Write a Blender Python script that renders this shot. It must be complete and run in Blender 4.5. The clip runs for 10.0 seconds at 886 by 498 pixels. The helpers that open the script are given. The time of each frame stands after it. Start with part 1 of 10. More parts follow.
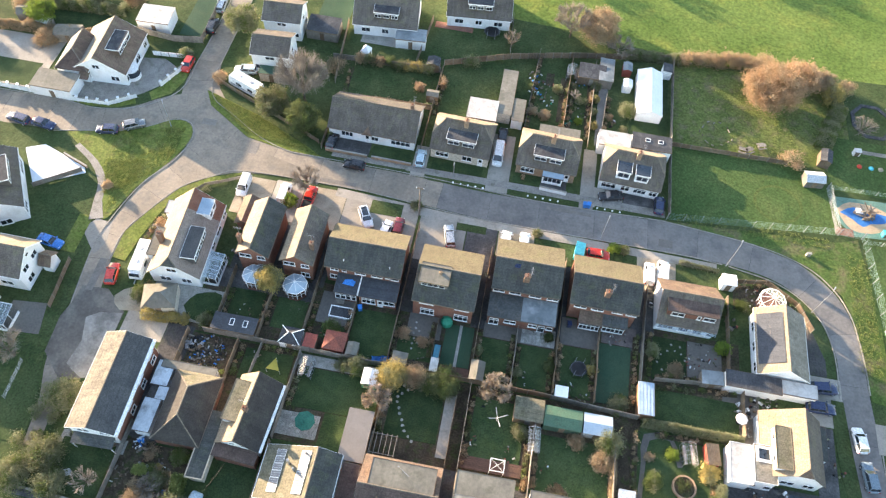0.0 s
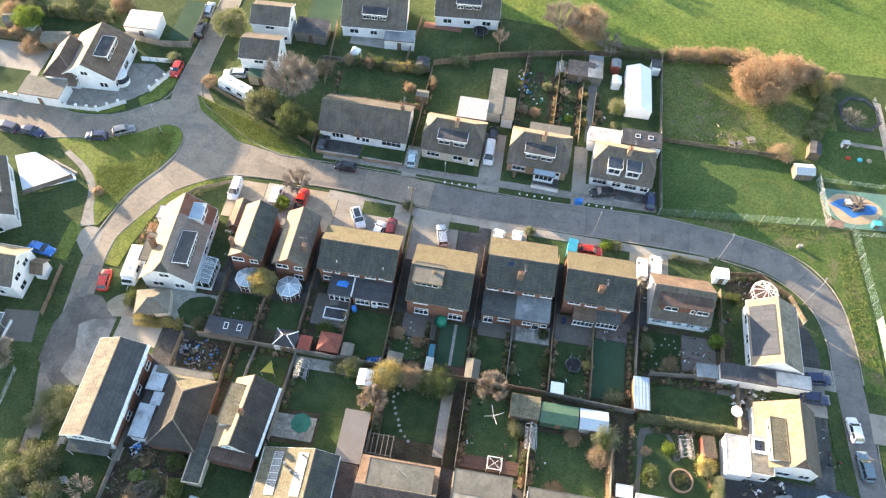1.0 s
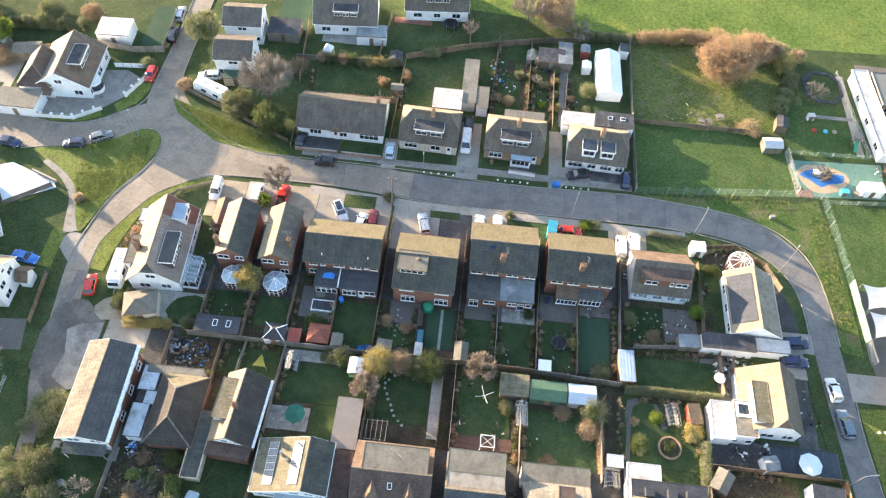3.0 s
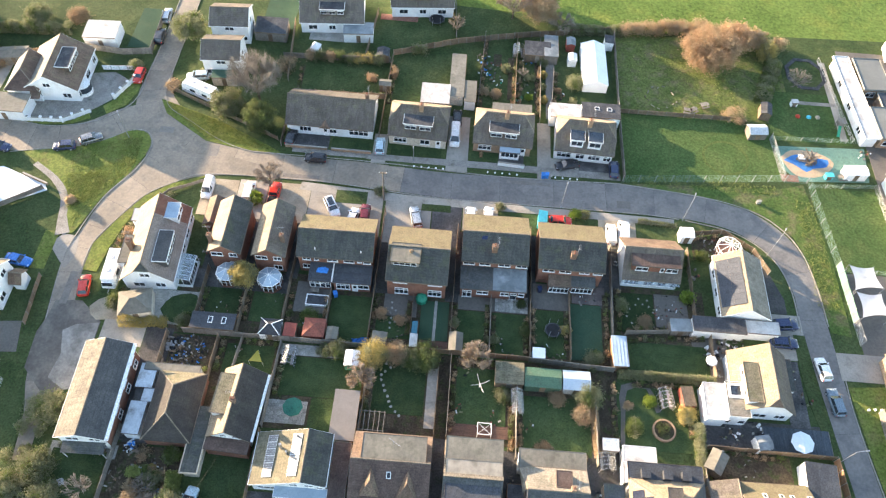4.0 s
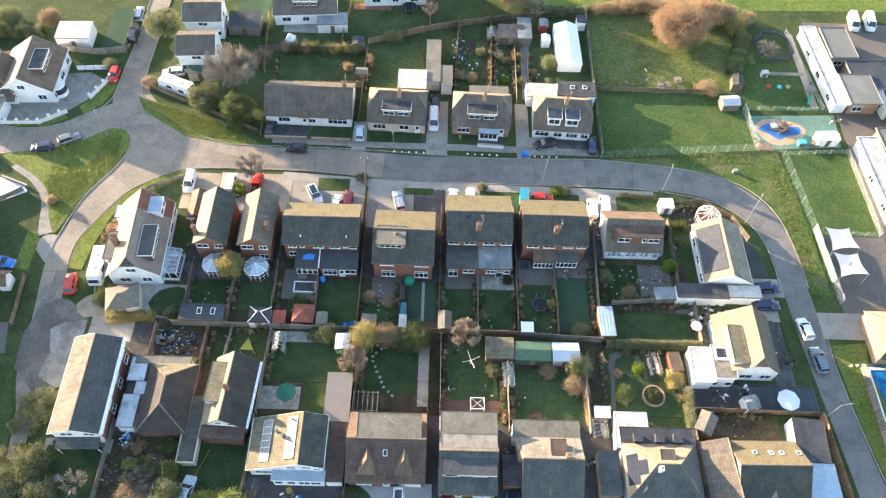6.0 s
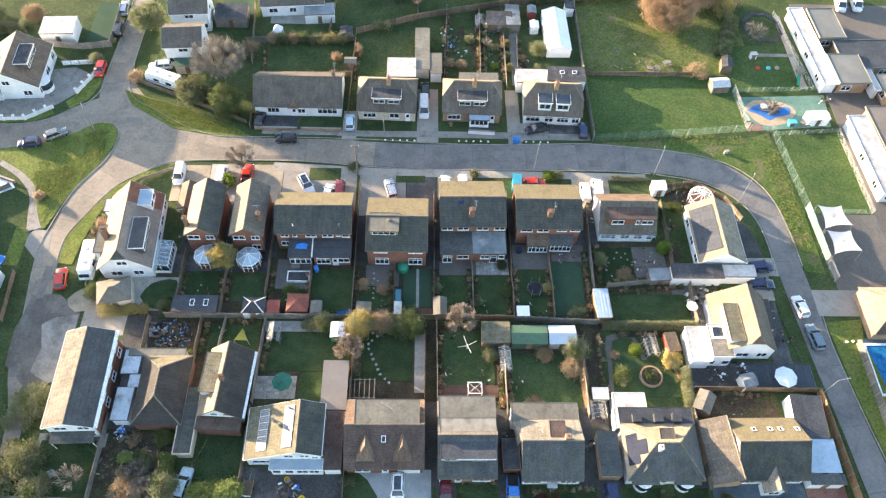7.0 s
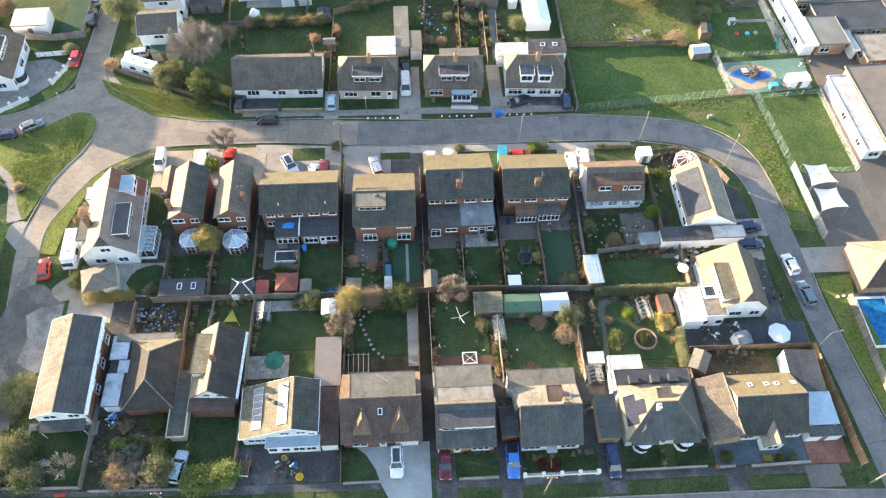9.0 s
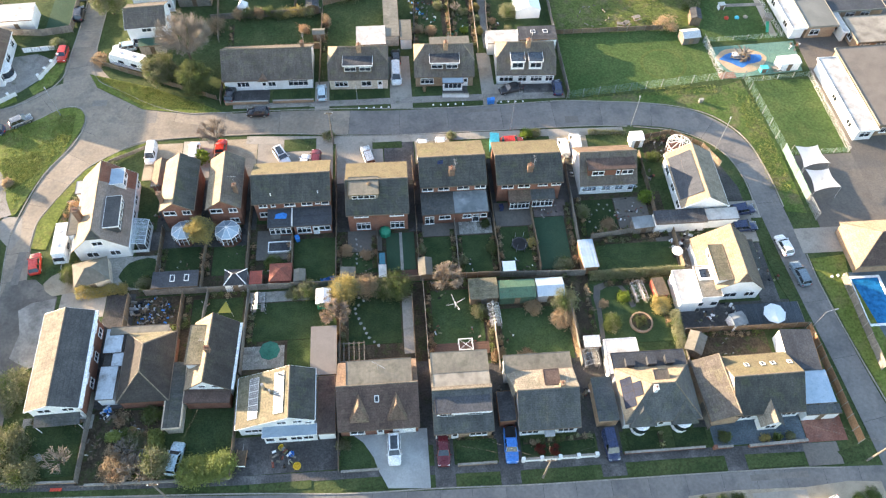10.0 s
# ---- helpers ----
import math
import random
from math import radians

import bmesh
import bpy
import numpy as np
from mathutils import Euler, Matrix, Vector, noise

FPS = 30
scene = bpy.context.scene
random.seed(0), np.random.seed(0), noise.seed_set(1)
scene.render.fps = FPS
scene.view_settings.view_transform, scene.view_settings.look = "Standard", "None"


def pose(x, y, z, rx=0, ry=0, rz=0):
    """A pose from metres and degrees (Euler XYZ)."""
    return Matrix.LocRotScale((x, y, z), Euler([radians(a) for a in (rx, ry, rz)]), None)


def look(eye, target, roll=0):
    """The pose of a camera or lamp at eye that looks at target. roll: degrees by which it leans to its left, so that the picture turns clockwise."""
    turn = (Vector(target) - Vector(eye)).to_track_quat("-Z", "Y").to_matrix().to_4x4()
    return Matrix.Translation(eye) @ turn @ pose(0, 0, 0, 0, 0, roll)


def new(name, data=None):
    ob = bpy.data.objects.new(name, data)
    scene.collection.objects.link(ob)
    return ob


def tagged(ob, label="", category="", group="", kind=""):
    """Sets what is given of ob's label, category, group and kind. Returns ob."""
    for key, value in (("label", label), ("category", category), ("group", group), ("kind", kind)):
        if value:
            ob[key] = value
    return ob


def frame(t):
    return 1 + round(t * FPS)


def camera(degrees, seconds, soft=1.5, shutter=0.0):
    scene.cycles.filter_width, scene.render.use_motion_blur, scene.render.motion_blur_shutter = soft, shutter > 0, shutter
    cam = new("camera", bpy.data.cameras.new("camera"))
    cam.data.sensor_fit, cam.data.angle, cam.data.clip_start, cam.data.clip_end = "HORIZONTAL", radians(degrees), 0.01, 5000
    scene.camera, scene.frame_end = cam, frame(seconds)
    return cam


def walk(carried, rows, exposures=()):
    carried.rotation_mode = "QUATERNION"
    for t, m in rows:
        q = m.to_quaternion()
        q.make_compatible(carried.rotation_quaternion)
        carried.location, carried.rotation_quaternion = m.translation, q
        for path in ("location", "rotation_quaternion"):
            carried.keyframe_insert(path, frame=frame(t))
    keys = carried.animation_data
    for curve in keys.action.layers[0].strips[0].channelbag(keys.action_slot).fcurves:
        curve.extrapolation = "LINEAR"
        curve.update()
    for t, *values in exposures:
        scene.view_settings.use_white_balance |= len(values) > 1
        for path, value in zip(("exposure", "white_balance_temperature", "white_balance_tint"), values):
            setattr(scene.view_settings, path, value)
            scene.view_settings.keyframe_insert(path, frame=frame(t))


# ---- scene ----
from collections import defaultdict

# camera: a small drone that backs away, sinks and turns slowly to the right
cam = camera(62.2, 10.0, soft=1.25)
ROWS = [
    (0.0, 0.000, -0.000, 105.183, 32.310, -3.016, 10.302),
    (0.5, 0.217, -0.139, 105.140, 32.395, -2.862, 9.733),
    (1.0, 0.191, -0.323, 105.113, 32.486, -2.786, 9.026),
    (1.5, 0.126, -0.951, 105.068, 32.670, -2.748, 8.197),
    (2.0, 0.171, -1.886, 105.091, 32.817, -2.661, 7.335),
    (2.5, 0.132, -2.674, 105.316, 32.782, -2.581, 6.491),
    (4.0, -0.015, -5.527, 105.320, 33.054, -2.307, 4.019),
    (4.5, -0.137, -6.296, 105.443, 33.028, -2.234, 3.196),
    (5.0, -0.134, -7.084, 105.501, 33.030, -2.098, 2.414),
    (5.5, -0.154, -7.938, 105.197, 33.102, -1.992, 1.661),
    (7.0, -0.551, -10.290, 102.799, 33.171, -1.735, -0.566),
    (7.5, -0.668, -11.076, 101.937, 33.175, -1.611, -1.267),
    (8.0, -0.890, -11.866, 101.161, 33.193, -1.521, -1.993),
    (8.5, -0.922, -12.668, 100.350, 33.236, -1.382, -2.631),
    (9.0, -1.006, -13.371, 99.719, 33.219, -1.251, -3.276),
    (9.5, -1.095, -14.057, 99.101, 33.204, -1.171, -3.885),
    (10.0, -1.089, -14.609, 98.447, 33.115, -1.055, -4.457),
]
walk(cam, [(t, pose(x, y, z, rx, ry, rz)) for t, x, y, z, rx, ry, rz in ROWS],
     exposures=((0.0, 2.42, 6750, 15), (10.0, 2.42, 6750, 15)))

# low winter sun from ahead and to the left, clear pale sky
SUN_FROM = radians(150.5)
SUN_UP = radians(10.0)
world = bpy.data.worlds.new("sky")
scene.world = world
world.use_nodes = True
wn, wl = world.node_tree.nodes, world.node_tree.links
sky = wn.new("ShaderNodeTexSky")
sky.sky_type = "NISHITA"
sky.sun_disc = False
sky.sun_elevation = SUN_UP
sky.sun_rotation = radians(90) - SUN_FROM
sky.air_density, sky.dust_density, sky.ozone_density = 1.0, 0.7, 1.2
wn["Background"].inputs["Strength"].default_value = 0.15
wl.new(sky.outputs["Color"], wn["Background"].inputs["Color"])
sun = new("sun", bpy.data.lights.new("sun", "SUN"))
sun.data.energy, sun.data.angle, sun.data.color = 4.8, radians(0.6), (1.0, 0.80, 0.56)
sun.matrix_world = look((0, 0, 0), (-math.cos(SUN_FROM) * math.cos(SUN_UP), -math.sin(SUN_FROM) * math.cos(SUN_UP), -math.sin(SUN_UP)))

# ---------------------------------------------------------------- materials
MATS = {}


def surface(name, a, b, rough=0.8, big=0.25, small=5.0, bump=0.25, metal=0.0, jitter=0.12, stain=None, stain_scale=0.9,
            stain_amount=0.5, rows=0.0, streak=0.0, coat=0.0, gloss=0.25, depth=0.03, speck=0.42, thin=0.0):
    """Two colours mixed by a broad noise, darkened by a fine one, with a third as stains; rows: courses of tiles up the slope."""
    m = bpy.data.materials.new(name)
    m.use_nodes = True
    n, l = m.node_tree.nodes, m.node_tree.links
    bsdf = n["Principled BSDF"]
    co = n.new("ShaderNodeTexCoord")
    info = n.new("ShaderNodeObjectInfo")
    shift = n.new("ShaderNodeVectorMath")
    shift.operation = "MULTIPLY_ADD"
    shift.inputs[1].default_value = (37.0, 53.0, 11.0)
    l.new(info.outputs["Random"], shift.inputs[0])
    l.new(co.outputs["Object"], shift.inputs[2])

    def grain(scale, detail, stretch=None):
        t = n.new("ShaderNodeTexNoise")
        t.inputs["Scale"].default_value, t.inputs["Detail"].default_value = scale, detail
        t.inputs["Roughness"].default_value = 0.62
        if stretch:
            mp = n.new("ShaderNodeMapping")
            mp.inputs["Scale"].default_value = stretch
            l.new(shift.outputs[0], mp.inputs["Vector"])
            l.new(mp.outputs[0], t.inputs["Vector"])
        else:
            l.new(shift.outputs[0], t.inputs["Vector"])
        return t.outputs["Fac"]

    def ranged(value, lo, hi, to_lo=0.0, to_hi=1.0):
        r = n.new("ShaderNodeMapRange")
        for k, v in zip((1, 2, 3, 4), (lo, hi, to_lo, to_hi)):
            r.inputs[k].default_value = v
        l.new(value, r.inputs[0])
        return r.outputs[0]

    def mixed(fac, x, y, blend="MIX"):
        k = n.new("ShaderNodeMix")
        k.data_type, k.blend_type = "RGBA", blend
        for sock, v in ((0, fac), (6, x), (7, y)):
            if isinstance(v, (int, float)):
                k.inputs[sock].default_value = v
            elif isinstance(v, tuple):
                k.inputs[sock].default_value = (*v, 1)
            else:
                l.new(v, k.inputs[sock])
        return k.outputs[2]

    broad, fine = grain(big, 5), grain(small, 8)
    col = mixed(ranged(broad, 0.36, 0.64), a, b)
    if stain:
        col = mixed(ranged(grain(stain_scale, 6), 0.5, 0.68, 0, stain_amount), col, stain)
    if streak:
        col = mixed(streak, col, mixed(1.0, col, ranged(grain(1.0, 4, (2.2, 0.35, 0.35)), 0.3, 0.7, 0.62, 1.30), "MULTIPLY"))
    col = mixed(1.0, col, ranged(fine, 0.3, 0.7, 1 - speck, 1 + speck), "MULTIPLY")
    col = mixed(1.0, col, ranged(info.outputs["Random"], 0, 1, 1 - jitter, 1 + jitter), "MULTIPLY")
    height = fine
    if rows:
        sep = n.new("ShaderNodeSeparateXYZ")
        l.new(co.outputs["Object"], sep.inputs[0])
        div = n.new("ShaderNodeMath")
        div.operation = "DIVIDE"
        div.inputs[1].default_value = rows
        l.new(sep.outputs["Z"], div.inputs[0])
        fr = n.new("ShaderNodeMath")
        fr.operation = "FRACT"
        l.new(div.outputs[0], fr.inputs[0])
        col = mixed(1.0, col, ranged(fr.outputs[0], 0.0, 0.25, 0.80, 1.0), "MULTIPLY")
        add = n.new("ShaderNodeMath")
        add.operation = "MULTIPLY_ADD"
        add.inputs[1].default_value = -0.8
        l.new(fr.outputs[0], add.inputs[0])
        l.new(fine, add.inputs[2])
        height = add.outputs[0]
    l.new(col, bsdf.inputs["Base Color"])
    l.new(ranged(fine, 0.3, 0.7, max(rough - 0.12, 0.02), min(rough + 0.08, 1.0)), bsdf.inputs["Roughness"])
    bsdf.inputs["Metallic"].default_value = metal
    bsdf.inputs["Specular IOR Level"].default_value = gloss
    bsdf.inputs["Coat Weight"].default_value = coat
    bsdf.inputs["Coat Roughness"].default_value = 0.06
    if bump:
        bp = n.new("ShaderNodeBump")
        bp.inputs["Strength"].default_value, bp.inputs["Distance"].default_value = bump, depth
        l.new(height, bp.inputs["Height"])
        l.new(bp.outputs[0], bsdf.inputs["Normal"])
    if thin:
        out = n["Material Output"]
        back = n.new("ShaderNodeBsdfTranslucent")
        l.new(col, back.inputs["Color"])
        both = n.new("ShaderNodeMixShader")
        both.inputs[0].default_value = thin
        l.new(bsdf.outputs[0], both.inputs[1])
        l.new(back.outputs[0], both.inputs[2])
        l.new(both.outputs[0], out.inputs["Surface"])
    MATS[name] = m
    return m


def clear_glass(name, tint, rough=0.05, through_light=1.0):
    m = bpy.data.materials.new(name)
    m.use_nodes = True
    b = m.node_tree.nodes["Principled BSDF"]
    b.inputs["Base Color"].default_value = (*tint, 1)
    b.inputs["Roughness"].default_value = rough
    b.inputs["Transmission Weight"].default_value = through_light
    b.inputs["IOR"].default_value = 1.3
    MATS[name] = m
    return m


# ground
surface("grass", (0.036, 0.060, 0.022), (0.064, 0.084, 0.034), 0.95, 0.16, 3.2, 1.0, stain=(0.105, 0.118, 0.045), stain_scale=0.35, stain_amount=0.45, jitter=0.1, gloss=0.1, depth=0.12)
# Field and verge: sunlight on the grass is mixed into these colours.
surface("field", (0.086, 0.134, 0.030), (0.122, 0.170, 0.042), 0.95, 0.07, 1.6, 1.0, stain=(0.20, 0.21, 0.05), stain_scale=0.15, stain_amount=0.5, jitter=0.03, gloss=0.1, depth=0.15)
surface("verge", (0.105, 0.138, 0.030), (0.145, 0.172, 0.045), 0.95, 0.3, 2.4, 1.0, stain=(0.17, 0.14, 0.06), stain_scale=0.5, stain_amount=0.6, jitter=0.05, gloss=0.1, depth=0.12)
surface("pitch", (0.048, 0.086, 0.026), (0.074, 0.112, 0.036), 0.95, 0.12, 2.4, 1.0, stain=(0.110, 0.128, 0.045), stain_scale=0.2, stain_amount=0.45, jitter=0.03, gloss=0.1, depth=0.1)
surface("pitch_pale", (0.068, 0.098, 0.029), (0.096, 0.124, 0.039), 0.95, 0.3, 2.4, 1.0, stain=(0.08, 0.10, 0.035), stain_scale=0.5, gloss=0.1, depth=0.1)
# Darker and less red, for the shade that lies on the back lawns.
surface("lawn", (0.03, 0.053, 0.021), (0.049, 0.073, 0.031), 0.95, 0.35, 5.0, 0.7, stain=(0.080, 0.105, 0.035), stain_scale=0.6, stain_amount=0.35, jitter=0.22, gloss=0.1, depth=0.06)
surface("turf", (0.036, 0.072, 0.044), (0.048, 0.086, 0.052), 0.9, 0.3, 9.0, 0.3, stain=(0.060, 0.085, 0.050), stain_scale=0.5, stain_amount=0.5, jitter=0.05, gloss=0.1)
surface("soil", (0.055, 0.042, 0.030), (0.095, 0.075, 0.050), 0.95, 0.5, 4.0, 1.0, stain=(0.050, 0.075, 0.022), stain_scale=0.8, stain_amount=0.8, gloss=0.1, depth=0.1)
surface("road", (0.206, 0.172, 0.134), (0.278, 0.234, 0.182), 0.80, 0.16, 2.2, 0.2, stain=(0.108, 0.104, 0.100), stain_scale=0.4, stain_amount=0.5, jitter=0.035, gloss=0.4, speck=0.2)
surface("road_repair", (0.165, 0.150, 0.134), (0.205, 0.186, 0.164), 0.85, 0.3, 2.6, 0.2, stain=(0.125, 0.116, 0.106), stain_scale=0.7, speck=0.2)
surface("yard_tarmac", (0.125, 0.112, 0.098), (0.175, 0.156, 0.134), 0.85, 0.15, 3.0, 0.2, stain=(0.085, 0.080, 0.074), stain_scale=0.3, stain_amount=0.6, speck=0.2)
surface("track_mud", (0.105, 0.094, 0.082), (0.165, 0.148, 0.128), 0.88, 0.2, 2.2, 0.3, stain=(0.24, 0.218, 0.188), stain_scale=0.22, stain_amount=0.7, speck=0.2)
surface("milky_roof", (0.29, 0.375, 0.455), (0.36, 0.44, 0.51), 0.35, 0.6, 5.0, 0.05, stain=(0.24, 0.31, 0.37), speck=0.08)
surface("stained_roof", (0.42, 0.47, 0.51), (0.54, 0.58, 0.61), 0.5, 0.5, 4.0, 0.1, speck=0.12, stain=(0.17, 0.165, 0.16), stain_scale=0.55, stain_amount=0.85)
surface("tarmac", (0.052, 0.050, 0.050), (0.082, 0.079, 0.077), 0.82, 0.25, 4.0, 0.3, stain=(0.21, 0.20, 0.19), stain_scale=0.4, stain_amount=0.45, jitter=0.1)
surface("tarmac_old", (0.052, 0.050, 0.050), (0.085, 0.080, 0.076), 0.9, 0.4, 4.0, 0.3, stain=(0.050, 0.060, 0.035), stain_scale=0.6, stain_amount=0.6, jitter=0.15)
surface("concrete", (0.27, 0.245, 0.21), (0.36, 0.33, 0.285), 0.85, 0.3, 4.0, 0.15, speck=0.16, stain=(0.17, 0.155, 0.13), stain_scale=0.6, stain_amount=0.7, jitter=0.12)
surface("concrete_worn", (0.21, 0.195, 0.175), (0.34, 0.32, 0.285), 0.85, 0.22, 2.5, 0.2, speck=0.22, stain=(0.105, 0.098, 0.088), stain_scale=0.28, stain_amount=0.85, jitter=0.08)
surface("pavement", (0.22, 0.20, 0.18), (0.29, 0.27, 0.24), 0.85, 0.4, 5.0, 0.25, stain=(0.12, 0.12, 0.09), stain_scale=0.6, stain_amount=0.7, jitter=0.05)
surface("kerb_stone", (0.25, 0.23, 0.20), (0.33, 0.305, 0.265), 0.85, 0.5, 6.0, 0.2, stain=(0.18, 0.17, 0.13), jitter=0.05)
surface("red_paving", (0.20, 0.085, 0.06), (0.27, 0.13, 0.095), 0.85, 0.4, 6.0, 0.3, stain=(0.14, 0.10, 0.085), jitter=0.1)
surface("red_brown_patio", (0.125, 0.098, 0.090), (0.185, 0.150, 0.136), 0.85, 0.6, 5.0, 0.3, stain=(0.09, 0.08, 0.075), stain_scale=0.8, stain_amount=0.6, speck=0.3, jitter=0.1)
surface("blue_paving", (0.078, 0.106, 0.124), (0.122, 0.152, 0.172), 0.8, 0.5, 5.0, 0.3, stain=(0.09, 0.10, 0.12), jitter=0.05)
surface("slab", (0.27, 0.26, 0.235), (0.36, 0.345, 0.31), 0.85, 0.6, 6.0, 0.2, stain=(0.16, 0.17, 0.13), jitter=0.22)
surface("gravel", (0.27, 0.225, 0.165), (0.37, 0.315, 0.235), 0.95, 0.5, 12.0, 0.8, jitter=0.08)
surface("sand_pad", (0.42, 0.30, 0.19), (0.50, 0.37, 0.24), 0.9, 0.5, 8.0, 0.2)
surface("blue_pad", (0.035, 0.14, 0.36), (0.05, 0.19, 0.45), 0.8, 0.5, 8.0, 0.15)
surface("teal_pad", (0.10, 0.19, 0.15), (0.14, 0.235, 0.18), 0.85, 0.4, 6.0, 0.2)
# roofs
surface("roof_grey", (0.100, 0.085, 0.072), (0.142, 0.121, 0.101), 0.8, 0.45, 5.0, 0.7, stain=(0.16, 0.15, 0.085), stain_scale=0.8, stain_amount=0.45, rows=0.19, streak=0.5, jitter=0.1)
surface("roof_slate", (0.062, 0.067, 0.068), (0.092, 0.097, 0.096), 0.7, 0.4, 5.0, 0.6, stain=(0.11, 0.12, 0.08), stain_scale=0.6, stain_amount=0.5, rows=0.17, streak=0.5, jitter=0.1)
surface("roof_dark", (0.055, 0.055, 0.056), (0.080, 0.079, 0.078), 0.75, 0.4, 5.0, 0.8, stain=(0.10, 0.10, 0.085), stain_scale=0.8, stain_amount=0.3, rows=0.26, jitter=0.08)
surface("roof_brown", (0.125, 0.085, 0.062), (0.180, 0.125, 0.092), 0.8, 0.45, 5.0, 0.7, stain=(0.19, 0.165, 0.10), stain_scale=0.8, stain_amount=0.45, rows=0.19, streak=0.4, jitter=0.1)
surface("roof_red", (0.165, 0.068, 0.045), (0.225, 0.105, 0.070), 0.8, 0.45, 5.0, 0.7, stain=(0.13, 0.10, 0.075), stain_scale=0.9, stain_amount=0.5, rows=0.19, streak=0.3, jitter=0.1)
# Mostly sun-facing slopes; their lit tone is part of this colour.
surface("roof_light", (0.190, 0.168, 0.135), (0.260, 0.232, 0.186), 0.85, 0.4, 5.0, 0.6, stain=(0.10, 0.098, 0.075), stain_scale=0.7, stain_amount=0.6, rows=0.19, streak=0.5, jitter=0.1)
surface("roof_plum", (0.082, 0.056, 0.047), (0.118, 0.080, 0.066), 0.8, 0.45, 5.0, 0.7, stain=(0.13, 0.105, 0.08), rows=0.19, streak=0.4, jitter=0.08)
# Moss tone, raised for slopes that catch the low sun.
surface("roof_moss_lit", (0.140, 0.125, 0.085), (0.190, 0.168, 0.115), 0.9, 0.5, 5.0, 0.7, stain=(0.10, 0.098, 0.055), stain_scale=0.7, stain_amount=0.7, rows=0.19, streak=0.5, jitter=0.08)
# Very dark: the shade on these slopes is put into the colour.
surface("roof_shaded", (0.040, 0.036, 0.033), (0.060, 0.054, 0.049), 0.85, 0.5, 5.0, 0.7, stain=(0.075, 0.074, 0.054), stain_scale=0.6, stain_amount=0.4, rows=0.19, streak=0.45, jitter=0.06)
# Dark partly from moss, partly from the shade painted on near slopes.
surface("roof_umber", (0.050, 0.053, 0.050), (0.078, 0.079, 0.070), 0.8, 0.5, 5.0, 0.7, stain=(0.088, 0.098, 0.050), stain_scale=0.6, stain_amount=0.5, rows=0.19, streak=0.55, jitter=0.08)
surface("meadow", (0.080, 0.108, 0.030), (0.128, 0.145, 0.046), 0.95, 0.3, 2.4, 1.0, stain=(0.160, 0.132, 0.080), stain_scale=0.5, stain_amount=0.75, jitter=0.05, gloss=0.1, depth=0.12)
surface("verge_weeds", (0.060, 0.098, 0.026), (0.100, 0.128, 0.038), 0.95, 0.35, 2.4, 1.0, stain=(0.140, 0.112, 0.070), stain_scale=0.35, stain_amount=0.85, jitter=0.05, gloss=0.1, depth=0.12)
surface("resin", (0.27, 0.28, 0.275), (0.34, 0.35, 0.345), 0.75, 0.3, 5.0, 0.1, stain=(0.22, 0.23, 0.225), stain_scale=0.5, speck=0.12)
# Tan with sunlight mixed in, for slopes that face the sun.
surface("roof_tan_sunlit", (0.245, 0.190, 0.130), (0.310, 0.245, 0.170), 0.85, 0.45, 5.0, 0.6, stain=(0.18, 0.155, 0.105), stain_scale=0.8, stain_amount=0.4, rows=0.19, streak=0.35, jitter=0.08)
surface("felt", (0.145, 0.136, 0.114), (0.205, 0.190, 0.156), 0.9, 0.35, 2.0, 0.3, speck=0.18, streak=0.25, stain=(0.10, 0.10, 0.078), stain_scale=0.7, stain_amount=0.75, jitter=0.15)
surface("felt_pale", (0.25, 0.225, 0.19), (0.32, 0.29, 0.24), 0.9, 0.35, 2.0, 0.3, speck=0.18, stain=(0.12, 0.105, 0.085), stain_scale=0.5, stain_amount=0.8, jitter=0.1)
surface("felt_hall", (0.175, 0.150, 0.128), (0.215, 0.186, 0.158), 0.85, 0.25, 3.0, 0.15, speck=0.08, stain=(0.145, 0.126, 0.108), stain_scale=0.3, stain_amount=0.6)
surface("felt_dark", (0.045, 0.047, 0.053), (0.065, 0.067, 0.073), 0.97, 0.35, 4.0, 0.3, stain=(0.14, 0.14, 0.13), stain_scale=0.7, stain_amount=0.4, jitter=0.1)
surface("felt_white", (0.420, 0.400, 0.375), (0.540, 0.525, 0.500), 0.8, 0.35, 4.0, 0.1, speck=0.14, stain=(0.26, 0.235, 0.21), stain_scale=0.55, stain_amount=0.7, jitter=0.05)
surface("felt_green", (0.045, 0.095, 0.066), (0.060, 0.120, 0.082), 0.85, 0.4, 6.0, 0.2, stain=(0.08, 0.10, 0.07))
surface("fibreglass", (0.185, 0.165, 0.150), (0.215, 0.192, 0.174), 0.75, 0.3, 4.0, 0.1, stain=(0.16, 0.145, 0.13), speck=0.08)
surface("wet_dark", (0.060, 0.064, 0.064), (0.085, 0.084, 0.078), 0.6, 0.5, 3.0, 0.15, stain=(0.125, 0.108, 0.085), stain_scale=0.4, stain_amount=0.6)
# Whitish blotches paint sky glare on wet felt.
surface("wet_felt", (0.130, 0.150, 0.160), (0.215, 0.240, 0.250), 0.5, 0.4, 2.5, 0.1, speck=0.12, stain=(0.40, 0.41, 0.42), stain_scale=0.35, stain_amount=0.7)
surface("membrane", (0.165, 0.168, 0.155), (0.205, 0.208, 0.192), 0.8, 0.2, 3.0, 0.1, stain=(0.135, 0.138, 0.126), stain_scale=0.25, stain_amount=0.5, speck=0.07, jitter=0.06)
surface("slate_blue", (0.044, 0.048, 0.056), (0.064, 0.069, 0.078), 0.7, 0.4, 5.0, 0.5, stain=(0.080, 0.082, 0.080), rows=0.19, jitter=0.06)
